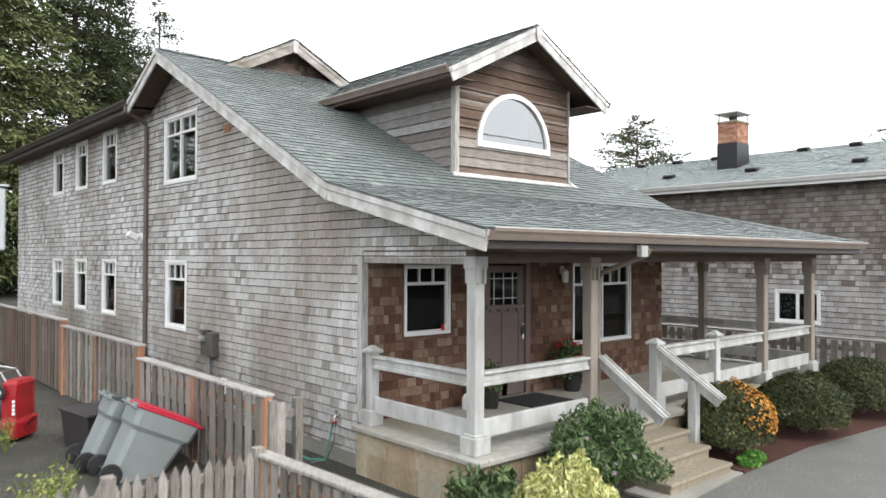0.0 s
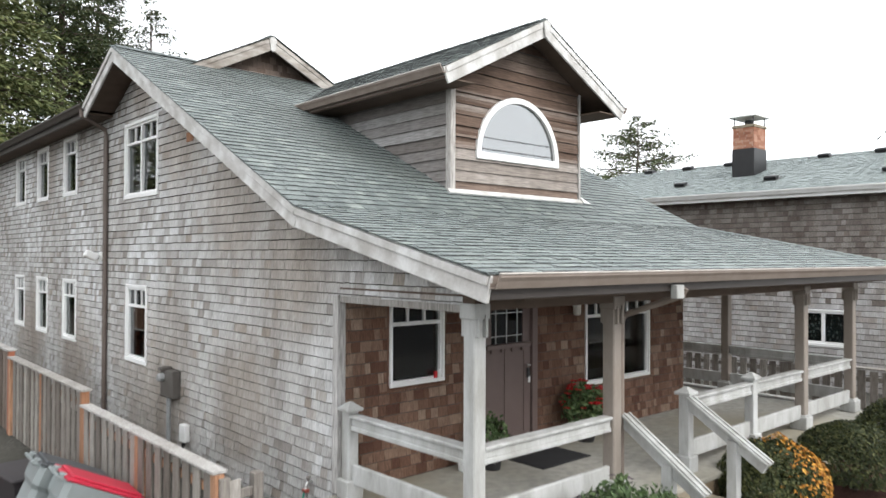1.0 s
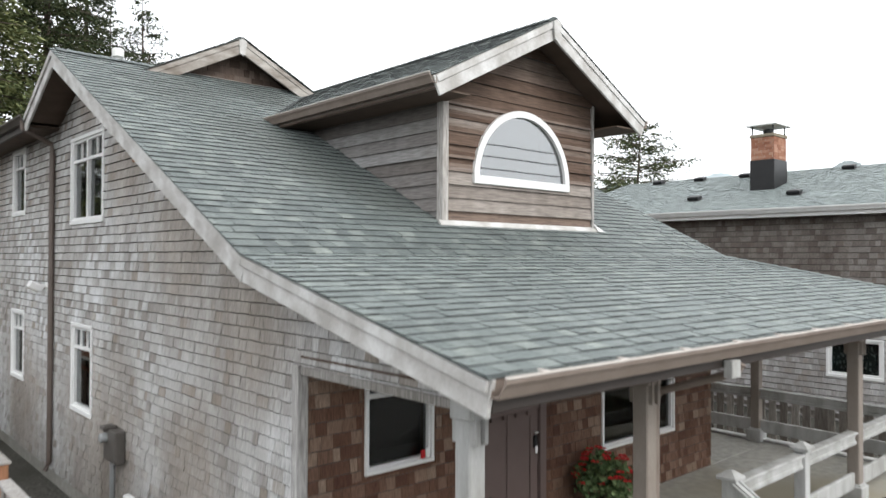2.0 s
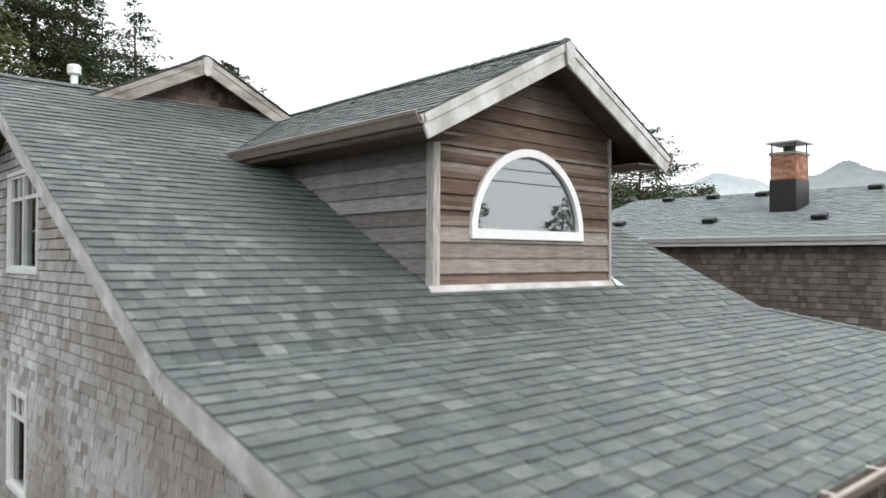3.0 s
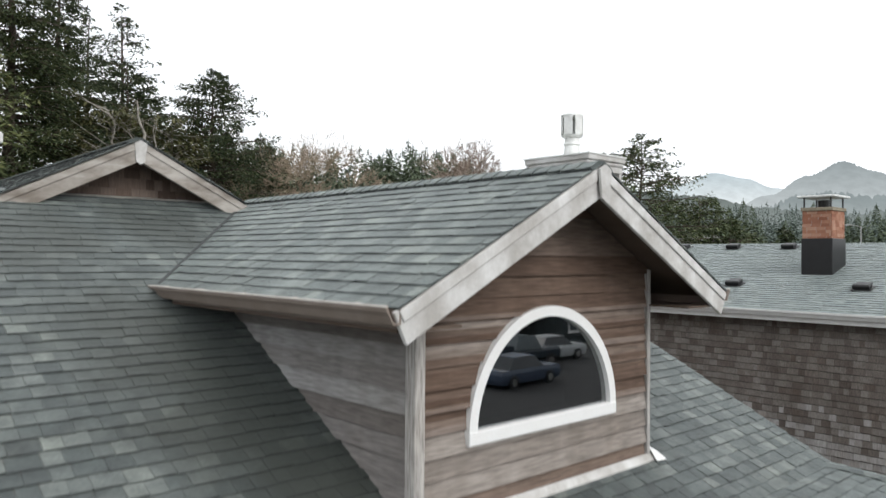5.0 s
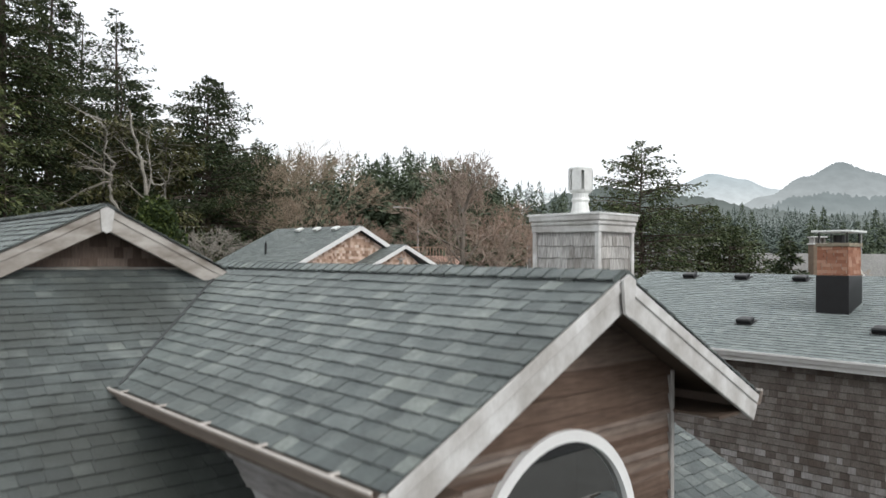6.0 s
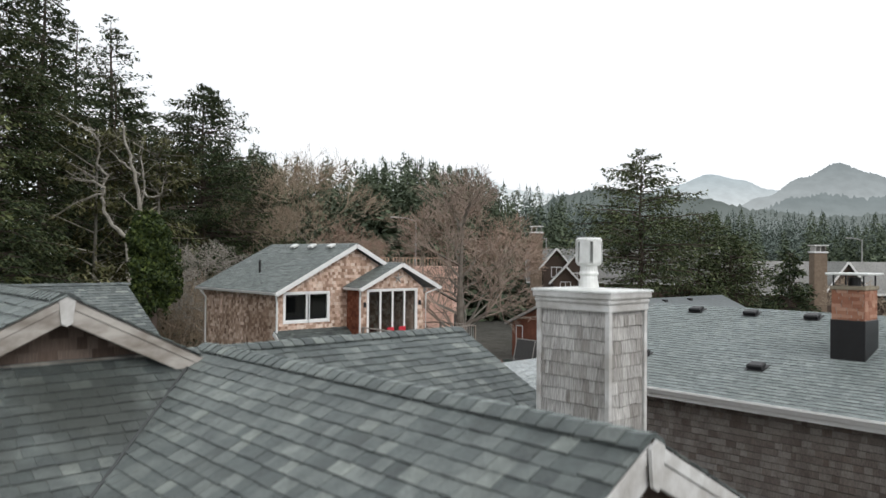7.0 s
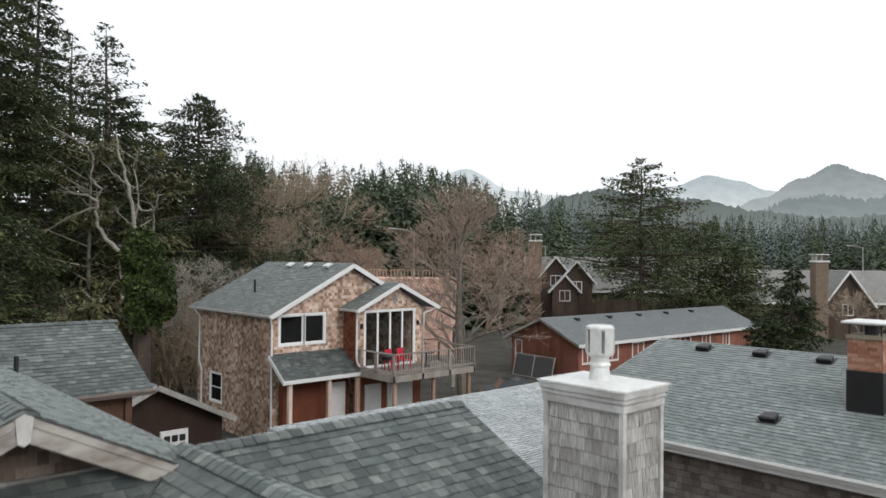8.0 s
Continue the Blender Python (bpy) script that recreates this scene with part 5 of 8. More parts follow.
part("pipe", tube(bmesh.new(), [(0, 0, 0), (0, 0, 0.14), (0, 0, 0.15), (0, 0, 0.17), (0, 0, 0.2), (0, 0, 0.26)], [0.125, 0.1, 0.105, 0.12, 0.105, 0.1], 20), METAL, fl)
part("collar", tube(bmesh.new(), [(0, 0, 0.26), (0, 0, 0.28), (0, 0, 0.3)], [0.115, 0.145, 0.15], 20), METAL, fl)
for i in range(6):
    a = i * 1.047 + 0.3
    part("vane", boxed(-0.062, 0.062, -0.004, 0.004, 0.3, 0.55, 0.0, pose(0.144 * math.cos(a), 0.144 * math.sin(a), 0, 0, 0, math.degrees(a) + 90)), METAL, fl)
part("rain_cap", tube(bmesh.new(), [(0, 0, 0.55), (0, 0, 0.575), (0, 0, 0.595)], [0.155, 0.155, 0.13], 20), METAL, fl)

# vent pipes on the roofs
vent = thing("vent_pipe", "white metal vent pipe with a hood on the rear roof", "vent pipe")
part("pipe", tube(bmesh.new(), [(2.0, 12.3, 6.7), (2.0, 12.3, 7.74)], 0.062, 14), VINYL, vent)
part("hood", tube(bmesh.new(), [(2.0, 12.3, 7.7), (2.0, 12.3, 7.72), (2.0, 12.3, 7.85), (2.0, 12.3, 7.88)], [0.08, 0.115, 0.115, 0.095], 14), METAL, vent, "grey metal hood")
vent = thing("vent_pipe", "thin black plastic vent pipe on the rear roof", "vent pipe")
part("pipe", tube(bmesh.new(), [(5.3, 20.0, 5.8), (5.3, 20.0, 6.5)], 0.05, 12), BLACK, vent)
part("collar", tube(bmesh.new(), [(5.3, 20.0, 5.86), (5.3, 20.0, 6.02)], [0.11, 0.06], 12), BLACK, vent)

# weeds behind the picket fence
WEED = leafy("yellow_green_weeds", [(0.0, (0.09, 0.13, 0.03)), (0.6, (0.2, 0.24, 0.06)), (1.0, (0.36, 0.36, 0.12))])
for x, y, r, n, sd in ((-2.9, 3.9, 0.22, 150, 1), (-3.2, 3.4, 0.3, 260, 3), (-2.85, 6.9, 0.14, 70, 4)):
    rnd_w = random.Random(sd)
    weed = thing("weed", "straggling yellow-green weed growing in the gravel", "weed", "weeds in the gravel", at=(x, y, 0))
    for i in range(12):
        a = rnd_w.random() * 6.28
        part("stem", tube(bmesh.new(), [(0, 0, -0.02), (math.cos(a) * r * 0.5, math.sin(a) * r * 0.5, 0.22), (math.cos(a) * r, math.sin(a) * r, 0.36 + 0.2 * rnd_w.random())], [0.006, 0.004, 0.002], 4), WEED, weed)
    leaf_mesh("foliage", dome_points(rnd_w, n, (0, 0, 0.22), r, r, 0.3, 0.3, 0.4, -0.6), 0.03, WEED, weed, rnd_w)


# ---- neighbouring house ----
NX, NE, NZ, NRX, NRZ = 15.42, 15.0, 5.0, 20.3, 6.5
NY0, NY1 = -0.1, 12.7
neighbour = thing("neighbour_house", "long brown-grey shingled house with a low gabled roof", "house", kind="structure")
nwall = plane_frame((NX, 0, 0), (0, -1, 0), (0, 0, 1))
NWIN = (-3.95, 1.1, -2.85, 1.9)
nb_wall = sheet("wall", nwall, [[(-12.4, -0.1), (-0.2, -0.1), (-0.2, 4.9), (-12.4, 4.9)]], [NWIN], 0.2, NEIGHBOUR_CEDAR, neighbour)
for n, m, reg in (("wall", plane_frame((0, 12.4, 0), (-1, 0, 0), (0, 0, 1)), [(-25.2, -0.1), (-NX, -0.1), (-NX, 4.95), (-NRX, 6.35), (-25.2, 4.95)]), ("wall", plane_frame((0, 0.2, 0), (1, 0, 0), (0, 0, 1)), [(NX, -0.1), (25.2, -0.1), (25.2, 4.95), (NRX, 6.35), (NX, 4.95)]), ("wall", plane_frame((25.2, 0, 0), (0, 1, 0), (0, 0, 1)), [(0.2, -0.1), (12.4, -0.1), (12.4, 4.9), (0.2, 4.9)])):
    sheet(n, m, [reg], [], 0.2, NEIGHBOUR_CEDAR, neighbour)
part("inner_wall", boxed(NX + 0.9, NX + 1.0, 1.5, 5.5, 0.3, 2.8), plain("pale_curtain_wall", (0.06, 0.09, 0.09), 0.9), neighbour)
nb_window = window(neighbour, nwall @ Matrix.Translation((NWIN[0], NWIN[1], 0)), 1.1, 0.8, panes=2, trim=0.06)
LACE = Nodes("patterned_curtain", 0.9)
_v = LACE.n("TexVoronoi")
_v.inputs["Scale"].default_value = 14
LACE.link(LACE.place((1, 1, 0.6)), _v.inputs["Vector"])
LACE.color(LACE.ramp(_v.outputs["Distance"], [(0.25, (0.35, 0.42, 0.4)), (0.4, (0.04, 0.06, 0.06))]))
part("curtain", boxed(0.04, 1.06, 0.03, 0.77, -0.16, -0.13), LACE.m, nb_window, "patterned curtain behind the panes")
NSL = (NRZ - NZ) / (NRX - NE)
NHY0, NHY1 = NY0, NY1
nb_roof = new("roof")
nb_roof.parent = neighbour
kx = math.hypot(1, NSL)
nb_west = plane_frame((NE, 0, NZ), (0, -1, 0), (1, 0, NSL))
nb_west_region = [(-NY1, 0), (-NY0, 0), (-NHY0, (NRX - NE) * kx), (-NHY1, (NRX - NE) * kx)]
nb_east = plane_frame((2 * NRX - NE, 0, NZ), (0, 1, 0), (-1, 0, NSL))
nb_east_region = [(NY0, 0), (NY1, 0), (NHY1, (NRX - NE) * kx), (NHY0, (NRX - NE) * kx)]
for m, reg in ((nb_west, nb_west_region), (nb_east, nb_east_region)):
    sheet("roof_deck", m, [reg], [], 0.1, ROOF_LIGHT, nb_roof)
WHITE = painted("white_fascia", (0.74, 0.74, 0.73), (0.7, 0.68, 0.62), 0.3, 0.45)
gutter("gutter", (NE, NY0, NZ + 0.01), (NE, NY1, NZ + 0.01), 0.12, 0.12, WHITE, (-1, 0, 0), neighbour)
fascia("fascia", (NE + 0.02, NY0, NZ - 0.03), (NE + 0.02, NY1, NZ - 0.03), 0.18, mat=WHITE, parent=neighbour)
for ex in (NE, 2 * NRX - NE):
    fascia("verge_board", (ex, NY0 - 0.02, NZ), (NRX, NY0 - 0.02, NRZ), 0.18, mat=WHITE, parent=neighbour)
    fascia("verge_board", (ex, NY1 + 0.02, NZ), (NRX, NY1 + 0.02, NRZ), 0.18, mat=WHITE, parent=neighbour)
part("soffit", boxed(NE + 0.04, NX, NY0 + 0.1, NY1 - 0.1, NZ - 0.16, NZ - 0.14), SOFFIT, neighbour)
for x, y in ((16.6, 5.2), (16.6, 8.0), (16.6, 10.85), (16.6, 2.2), (19.85, 11.15), (19.85, 9.6), (19.85, 8.05), (19.85, 5.0), (19.85, 3.4), (19.85, 1.6)):
    z = NZ + (x - NE) * NSL
    v = new("roof_vent")
    v.parent = neighbour
    v.matrix_basis = pose(x, y, z + 0.01, 0, -math.degrees(math.atan(NSL)), 0)
    part("flange", boxed(-0.2, 0.2, -0.2, 0.2, 0.0, 0.012), BLACK, v)
    part("hood", lofted(bmesh.new(), [[(-0.14, -0.16, 0.01), (0.12, -0.13, 0.01), (0.12, 0.13, 0.01), (-0.14, 0.16, 0.01)], [(-0.17, -0.17, 0.1), (0.12, -0.15, 0.1), (0.12, 0.15, 0.1), (-0.17, 0.17, 0.1)], [(-0.14, -0.15, 0.125), (0.08, -0.12, 0.115), (0.08, 0.12, 0.115), (-0.14, 0.15, 0.125)]]), BLACK, v)

# low outbuilding with a very pale roof
outb = thing("outbuilding", "low outbuilding with a very pale grey shingle roof", "outbuilding", kind="structure")
part("wall", boxed(13.6, 30.0, 15.4, 22.5, -0.1, 2.2), NEIGHBOUR_CEDAR, outb)
low_roof = plane_frame((0, 14.9, 2.35), (1, 0, 0), (0, 1, 0.11))
low_region = [(13.2, 0), (30.4, 0), (30.4, 7.9), (13.2, 7.9)]
sheet("roof_deck", low_roof, [low_region], [], 0.12, ROOF_PALE, outb)
fascia("fascia", (13.2, 14.88, 2.34), (30.4, 14.88, 2.34), 0.16, mat=WHITE, parent=outb)

# brick chimney with a metal roof
BRICK = cedar("orange_brick", [(0.0, (0.28, 0.12, 0.075)), (0.5, (0.38, 0.19, 0.125)), (1.0, (0.48, 0.29, 0.21))], 0.2)
MORTAR = rough_ground("mortar", (0.33, 0.3, 0.27), (0.42, 0.39, 0.35), 30)
BX0, BX1, BY0, BY1 = 17.5, 18.3, 6.15, 6.8
bchim = thing("brick_chimney", "orange brick chimney with black flashing under a flat metal hood", "chimney", kind="structure")
part("core", boxed(BX0 + 0.012, BX1 - 0.012, BY0 + 0.012, BY1 - 0.012, 5.3, 7.2), MORTAR, bchim)
part("flashing", boxed(BX0 - 0.02, BX1 + 0.02, BY0 - 0.02, BY1 + 0.02, 5.5, 6.56, 0.01), plain("black_tar", (0.014, 0.014, 0.015), 0.4, vary=0.4), bchim, "black tarred flashing at the foot")
part("crown", boxed(BX0 - 0.03, BX1 + 0.03, BY0 - 0.03, BY1 + 0.03, 7.2, 7.28, 0.008), STEP_STONE, bchim)
for x, y in ((BX0 + 0.03, BY0 + 0.03), (BX1 - 0.03, BY0 + 0.03), (BX0 + 0.03, BY1 - 0.03), (BX1 - 0.03, BY1 - 0.03)):
    part("leg", boxed(x - 0.015, x + 0.015, y - 0.015, y + 0.015, 7.28, 7.52), BLACK, bchim)
part("hood", boxed(BX0 - 0.1, BX1 + 0.1, BY0 - 0.1, BY1 + 0.1, 7.51, 7.56, 0.012), METAL, bchim)
part("flue_pot", tube(bmesh.new(), [(17.9, 6.47, 7.28), (17.9, 6.47, 7.46)], 0.13, 14), BLACK, bchim)

board_fence("grey board-on-board fence between the porch and the neighbouring house", (11.2, 7.5), (11.2, -2.6), 1.16, step=0.21, w=0.14, posts=5, gapside=1, post_mat=PICKET)

# ---- cedar house behind, with a deck ----
bh = thing("cedar_house", "two-storey cedar shingle house with white trim and an upper deck", "house", kind="structure")
HX0, HX1, HY0, HY1, HZE, HPX, HPZ = 18.3, 26.9, 31.4, 39.2, 5.98, 22.6, 8.42
HSL = 0.514
bf = plane_frame((0, HY0, 0), (1, 0, 0), (0, 0, 1))
bwin = [(18.68, 4.72, 19.9, 6.02), (20.02, 4.72, 21.1, 6.02)]
bh_front = sheet("wall", bf, [[(HX0, -0.1), (HX1, -0.1), (HX1, HZE), (HPX, HPZ - 0.15), (HX0, HZE)]], bwin + [(20.9, 0.2, 22.05, 2.8)], 0.2, NEW_CEDAR, bh)
for a, b, c, d in bwin:
    window(bh, bf @ Matrix.Translation((a, b, 0)), c - a, d - b, trim=0.1, glass=BRIGHT_GLASS)
bl_ = plane_frame((HX0, 0, 0), (0, -1, 0), (0, 0, 1))
bh_left = sheet("wall", bl_, [[(-HY1, -0.1), (-HY0, -0.1), (-HY0, HZE), (-HY1, HZE)]], [(-37.7, 1.35, -36.45, 2.75)], 0.2, NEW_CEDAR, bh)
window(bh, bl_ @ Matrix.Translation((-37.7, 1.35, 0)), 1.25, 1.4, rails=(0.7,), trim=0.08)
sheet("wall", plane_frame((HX1, 0, 0), (0, 1, 0), (0, 0, 1)), [[(HY0, -0.1), (HY1, -0.1), (HY1, HZE), (HY0, HZE)]], [], 0.2, NEW_CEDAR, bh)
sheet("wall", plane_frame((0, HY1, 0), (-1, 0, 0), (0, 0, 1)), [[(-HX1, -0.1), (-HX0, -0.1), (-HX0, HZE), (-HPX, HPZ - 0.15), (-HX1, HZE)]], [], 0.2, NEW_CEDAR, bh)
bh_roofs = []
for s in (-1, 1):
    m = plane_frame((HPX, 0, HPZ + 0.08), (0, s, 0), (-s, 0, HSL))
    r = 4.6 * math.hypot(1, HSL)
    reg = [(s * (HY0 - 0.35), -r), (s * (HY1 + 0.35), -r), (s * (HY1 + 0.35), 0), (s * (HY0 - 0.35), 0)]
    sheet("roof_deck", m, [reg], [], 0.12, ROOF_DARK, bh)
    bh_roofs.append((m, reg))
    ex = HPX + s * 4.6
    fascia("verge_board", (ex, HY0 - 0.36, HPZ + 0.08 - 4.6 * HSL), (HPX, HY0 - 0.36, HPZ + 0.08), 0.22, mat=WHITE, parent=bh)
    gutter("gutter", (ex, HY0 - 0.35, HPZ + 0.06 - 4.6 * HSL), (ex, HY1 + 0.35, HPZ + 0.06 - 4.6 * HSL), 0.13, 0.13, WHITE, (s, 0, 0), bh)
# front wing
WX0, WX1, WY, WPX, WPZ, WZE = 22.25, 26.4, 30.3, 24.65, 7.38, 6.2
wf = plane_frame((0, WY, 0), (1, 0, 0), (0, 0, 1))
bh_wing = sheet("wall", wf, [[(WX0, 2.9), (WX1, 2.9), (WX1, WZE), (WPX, WPZ), (WX0, WZE)]], [(22.75, 3.4, 25.9, 6.12)], 0.2, NEW_CEDAR, bh)
wl_ = plane_frame((WX0, 0, 0), (0, -1, 0), (0, 0, 1))
bh_wing_side = sheet("wall", wl_, [[(-HY0, 2.9), (-WY, 2.9), (-WY, WZE), (-HY0, WZE)]], [], 0.2, RED_CEDAR, bh)
window(bh, wf @ Matrix.Translation((22.75, 3.4, 0)), 3.15, 2.72, panes=4, trim=0.08, sash=0.06)
part("inner_wall", boxed(18.6, 26.6, 33.5, 33.6, 0, 6.5), plain("dark_room", (0.03, 0.03, 0.03), 0.9), bh)
for s in (-1, 1):
    m = plane_frame((WPX, 0, WPZ + 0.16), (0, s, 0), (-s, 0, 0.47))
    r = 2.65 * math.hypot(1, 0.47)
    reg = [(s * (WY - 0.4), -r), (s * 33.0, -r), (s * 33.0, 0), (s * (WY - 0.4), 0)]
    sheet("roof_deck", m, [reg], [], 0.12, ROOF_DARK, bh)
    bh_roofs.append((m, reg))
    ex = WPX + s * 2.65
    fascia("verge_board", (ex, WY - 0.41, WPZ + 0.16 - 2.65 * 0.47), (WPX, WY - 0.41, WPZ + 0.16), 0.2, mat=WHITE, parent=bh)
    gutter("gutter", (ex, WY - 0.4, WPZ + 0.14 - 2.65 * 0.47), (ex, 31.3, WPZ + 0.14 - 2.65 * 0.47), 0.12, 0.12, WHITE, (s, 0, 0), bh)
# star over the glass doors
star = [(24.65 + (0.34 if i % 2 == 0 else 0.1) * math.sin(i * math.pi / 5), 6.72 + (0.34 if i % 2 == 0 else 0.1) * math.cos(i * math.pi / 5)) for i in range(10)]
bm = bmesh.new()
c0 = bm.verts.new((24.65, WY - 0.1, 6.72))
ring = [bm.verts.new((x, WY - 0.03, z)) for x, z in star]
for i in range(10):
    bm.faces.new((c0, ring[i], ring[(i + 1) % 10]))
part("star", bm, PALE_CEDAR, bh, "pale wooden star")
# lean-to roof over the lower storey
lean = plane_frame((0, 30.0, 3.25), (1, 0, 0), (0, 1, 0.75))
lean_reg = [(18.1, 0), (22.9, 0), (22.2, 1.75), (18.1, 1.75)]
sheet("roof_deck", lean, [lean_reg], [], 0.12, ROOF_DARK, bh)
bh_roofs.append((lean, lean_reg))
fascia("fascia", (18.05, 29.98, 3.26), (22.9, 29.98, 3.26), 0.18, mat=WHITE, parent=bh)
fascia("verge_board", (18.08, 29.98, 3.27), (18.08, 31.4, 4.33), 0.2, mat=WHITE, parent=bh)
part("lower_wall", boxed(18.6, 22.2, 30.9, 31.3, 0, 3.0), RED_CEDAR, bh)
part("garage_wall", boxed(22.25, 26.4, 30.32, 30.5, 0, 2.95), RED_CEDAR, bh)
for x in (18.5, 20.6, 22.25):
    part("porch_post", boxed(x - 0.09, x + 0.09, 30.1, 30.28, 0, 3.2), NEW_CEDAR, bh)
part("side_door", boxed(20.95, 22.0, 30.84, 30.9, 0.1, 2.75, 0.01), WHITE, bh)
for x0, x1 in ((22.75, 23.75), (24.15, 25.8)):
    part("garage_door", boxed(x0, x1, 30.24, 30.32, 0.1, 2.55, 0.01), WHITE, bh)
for p in ([(18.02, 31.1, 6.0), (18.2, 31.3, 5.6), (18.2, 31.3, 0.2)], [(18.05, 39.3, 6.0), (18.22, 38.9, 5.6), (18.22, 38.9, 3.2), (18.22, 38.6, 2.8), (18.22, 38.6, 0.3)], [(22.0, 29.95, 6.2), (22.18, 30.2, 5.8), (22.18, 30.2, 3.8), (22.3, 30.1, 3.5)], [(27.3, 29.95, 6.2), (26.5, 30.2, 5.9), (26.5, 30.2, 3.3)]):
    part("downspout", tube(bmesh.new(), p, 0.05, 6), WHITE, bh)
for x in (22.5, 26.1):
    part("wall_lamp", boxed(x - 0.06, x + 0.06, WY - 0.14, WY - 0.02, 5.3, 5.55, 0.02), BLACK, bh)
for y in (32.6, 34.4, 36.2):
    part("skylight", boxed(-0.18, 0.18, -0.22, 0.22, 0.02, 0.14, 0.02, pose(HPX - 0.5, y, HPZ - 0.12, 0, -27, 0)), METAL, bh)
part("vent", tube(bmesh.new(), [(19.6, 35.5, 6.8), (19.6, 35.5, 7.6)], 0.06, 8), BLACK, bh)

DECK_WOOD = cedar("grey_deck_boards", [(0.0, (0.25, 0.22, 0.19)), (1.0, (0.36, 0.33, 0.3))], 0.4)
deck = thing("upper_deck", "grey timber deck with railings on posts before the cedar house", "deck", kind="structure")
DX = (22.3, 27.6)
for i in range(24):
    y = 27.55 + i * 0.114
    part("deck_board", boxed(DX[0], DX[1], y, y + 0.104, 3.3, 3.34), DECK_WOOD, deck)
part("rim", boxed(DX[0] - 0.02, DX[1] + 0.02, 27.5, 27.54, 3.05, 3.33), DECK_WOOD, deck)
part("rim", boxed(DX[0] - 0.04, DX[0] - 0.004, 27.5, 30.25, 3.05, 3.33), DECK_WOOD, deck)
part("rim", boxed(DX[1] + 0.004, DX[1] + 0.04, 27.5, 30.25, 3.05, 3.33), DECK_WOOD, deck)
for x in (22.34, 24.1, 25.85, 27.55):
    part("railing_post", boxed(x - 0.05, x + 0.05, 27.5, 27.6, 3.05, 4.3), DECK_WOOD, deck)
for y in (28.9, 30.15):
    for x in (22.34, 27.55):
        part("railing_post", boxed(x - 0.05, x + 0.05, y - 0.05, y + 0.05, 3.05, 4.3), DECK_WOOD, deck)
for z, h in ((4.32, 0.05), (3.48, 0.05)):
    part("rail", barred((22.3, 27.55, z), (27.6, 27.55, z), 0.12, h), DECK_WOOD, deck)
    for x in (22.34, 27.55):
        part("rail", barred((x, 27.5, z), (x, 30.2, z), 0.12, h), DECK_WOOD, deck)
for i in range(32):
    x = 22.5 + i * 0.16
    part("baluster", boxed(x - 0.012, x + 0.012, 27.535, 27.56, 3.48, 4.3), STEEL, deck)
for x in (22.6, 25.0, 27.4):
    part("support_post", boxed(x - 0.08, x + 0.08, 27.7, 27.86, 0, 3.06), NEW_CEDAR, deck)

RED_CLOTH = plain("red_chair_plastic", (0.5, 0.02, 0.04), 0.5)


def deck_chair(x, y):
    c = thing("deck_chair", "red slatted chair on the timber deck", "chair", "chairs on the deck", at=(x, y, 3.34), turn=10)
    part("seat", boxed(-0.25, 0.25, -0.25, 0.25, 0.38, 0.43, 0.01), RED_CLOTH, c)
    part("backrest", boxed(-0.25, 0.25, 0.22, 0.28, 0.43, 0.98, 0.015), RED_CLOTH, c)
    for sx in (-1, 1):
        part("armrest", boxed(sx * 0.28 - 0.04, sx * 0.28 + 0.04, -0.25, 0.25, 0.6, 0.64, 0.01), RED_CLOTH, c)
        for sy in (-1, 1):
            part("leg", boxed(sx * 0.26 - 0.025, sx * 0.26 + 0.025, sy * 0.22 - 0.025, sy * 0.22 + 0.025, 0, 0.6), RED_CLOTH, c)


deck_chair(23.55, 29.2)
deck_chair(24.35, 29.25)
tbl = thing("deck_table", "small dark round table on the timber deck", "table", at=(25.6, 29.0, 3.34))
part("tabletop", tube(bmesh.new(), [(0, 0, 0.68), (0, 0, 0.72)], 0.42, 16), BLACK, tbl)
part("leg", tube(bmesh.new(), [(0, 0, 0), (0, 0, 0.68)], 0.04, 8), BLACK, tbl)
part("foot", tube(bmesh.new(), [(0, 0, 0), (0, 0, 0.04)], 0.25, 12), BLACK, tbl)
grill = thing("barbecue", "black kettle barbecue in the corner of the deck", "barbecue", at=(22.75, 28.6, 3.34))
part("kettle", tube(bmesh.new(), [(0, 0, 0.55), (0, 0, 0.62), (0, 0, 0.78), (0, 0, 0.9), (0, 0, 0.96)], [0.1, 0.24, 0.28, 0.2, 0.05], 14), BLACK, grill)
for a in (0.3, 2.4, 4.5):
    part("leg", tube(bmesh.new(), [(0.3 * math.cos(a), 0.3 * math.sin(a), 0), (0.12 * math.cos(a), 0.12 * math.sin(a), 0.6)], 0.014, 6), BLACK, grill)

# ---- brown shed behind the house ----
shed = thing("shed", "dark brown shingled shed with a pale verge board", "shed", kind="structure")
part("wall", prism(bmesh.new(), [(8.9, 0), (14.3, 0), (14.3, 2.55), (11.6, 3.95), (8.9, 2.55)], plane_frame((0, 28.2, 0), (1, 0, 0), (0, 0, 1)), -4.0, 0.0), cedar("near_black_shingles", [(0.0, (0.025, 0.015, 0.011)), (1.0, (0.06, 0.036, 0.027))]), shed)
for s in (1, -1):
    sheet("roof_deck", plane_frame((11.6, 0, 4.12), (0, s, 0), (-s, 0, 0.51)), [[(s * 27.8, -3.1 * 1.1226), (s * 32.4, -3.1 * 1.1226), (s * 32.4, 0), (s * 27.8, 0)]], [], 0.1, ROOF_DARK, shed)
    fascia("verge_board", (11.6 + s * 3.1, 27.78, 2.56), (11.6, 27.78, 4.14), 0.2, mat=PALE_CEDAR, parent=shed)
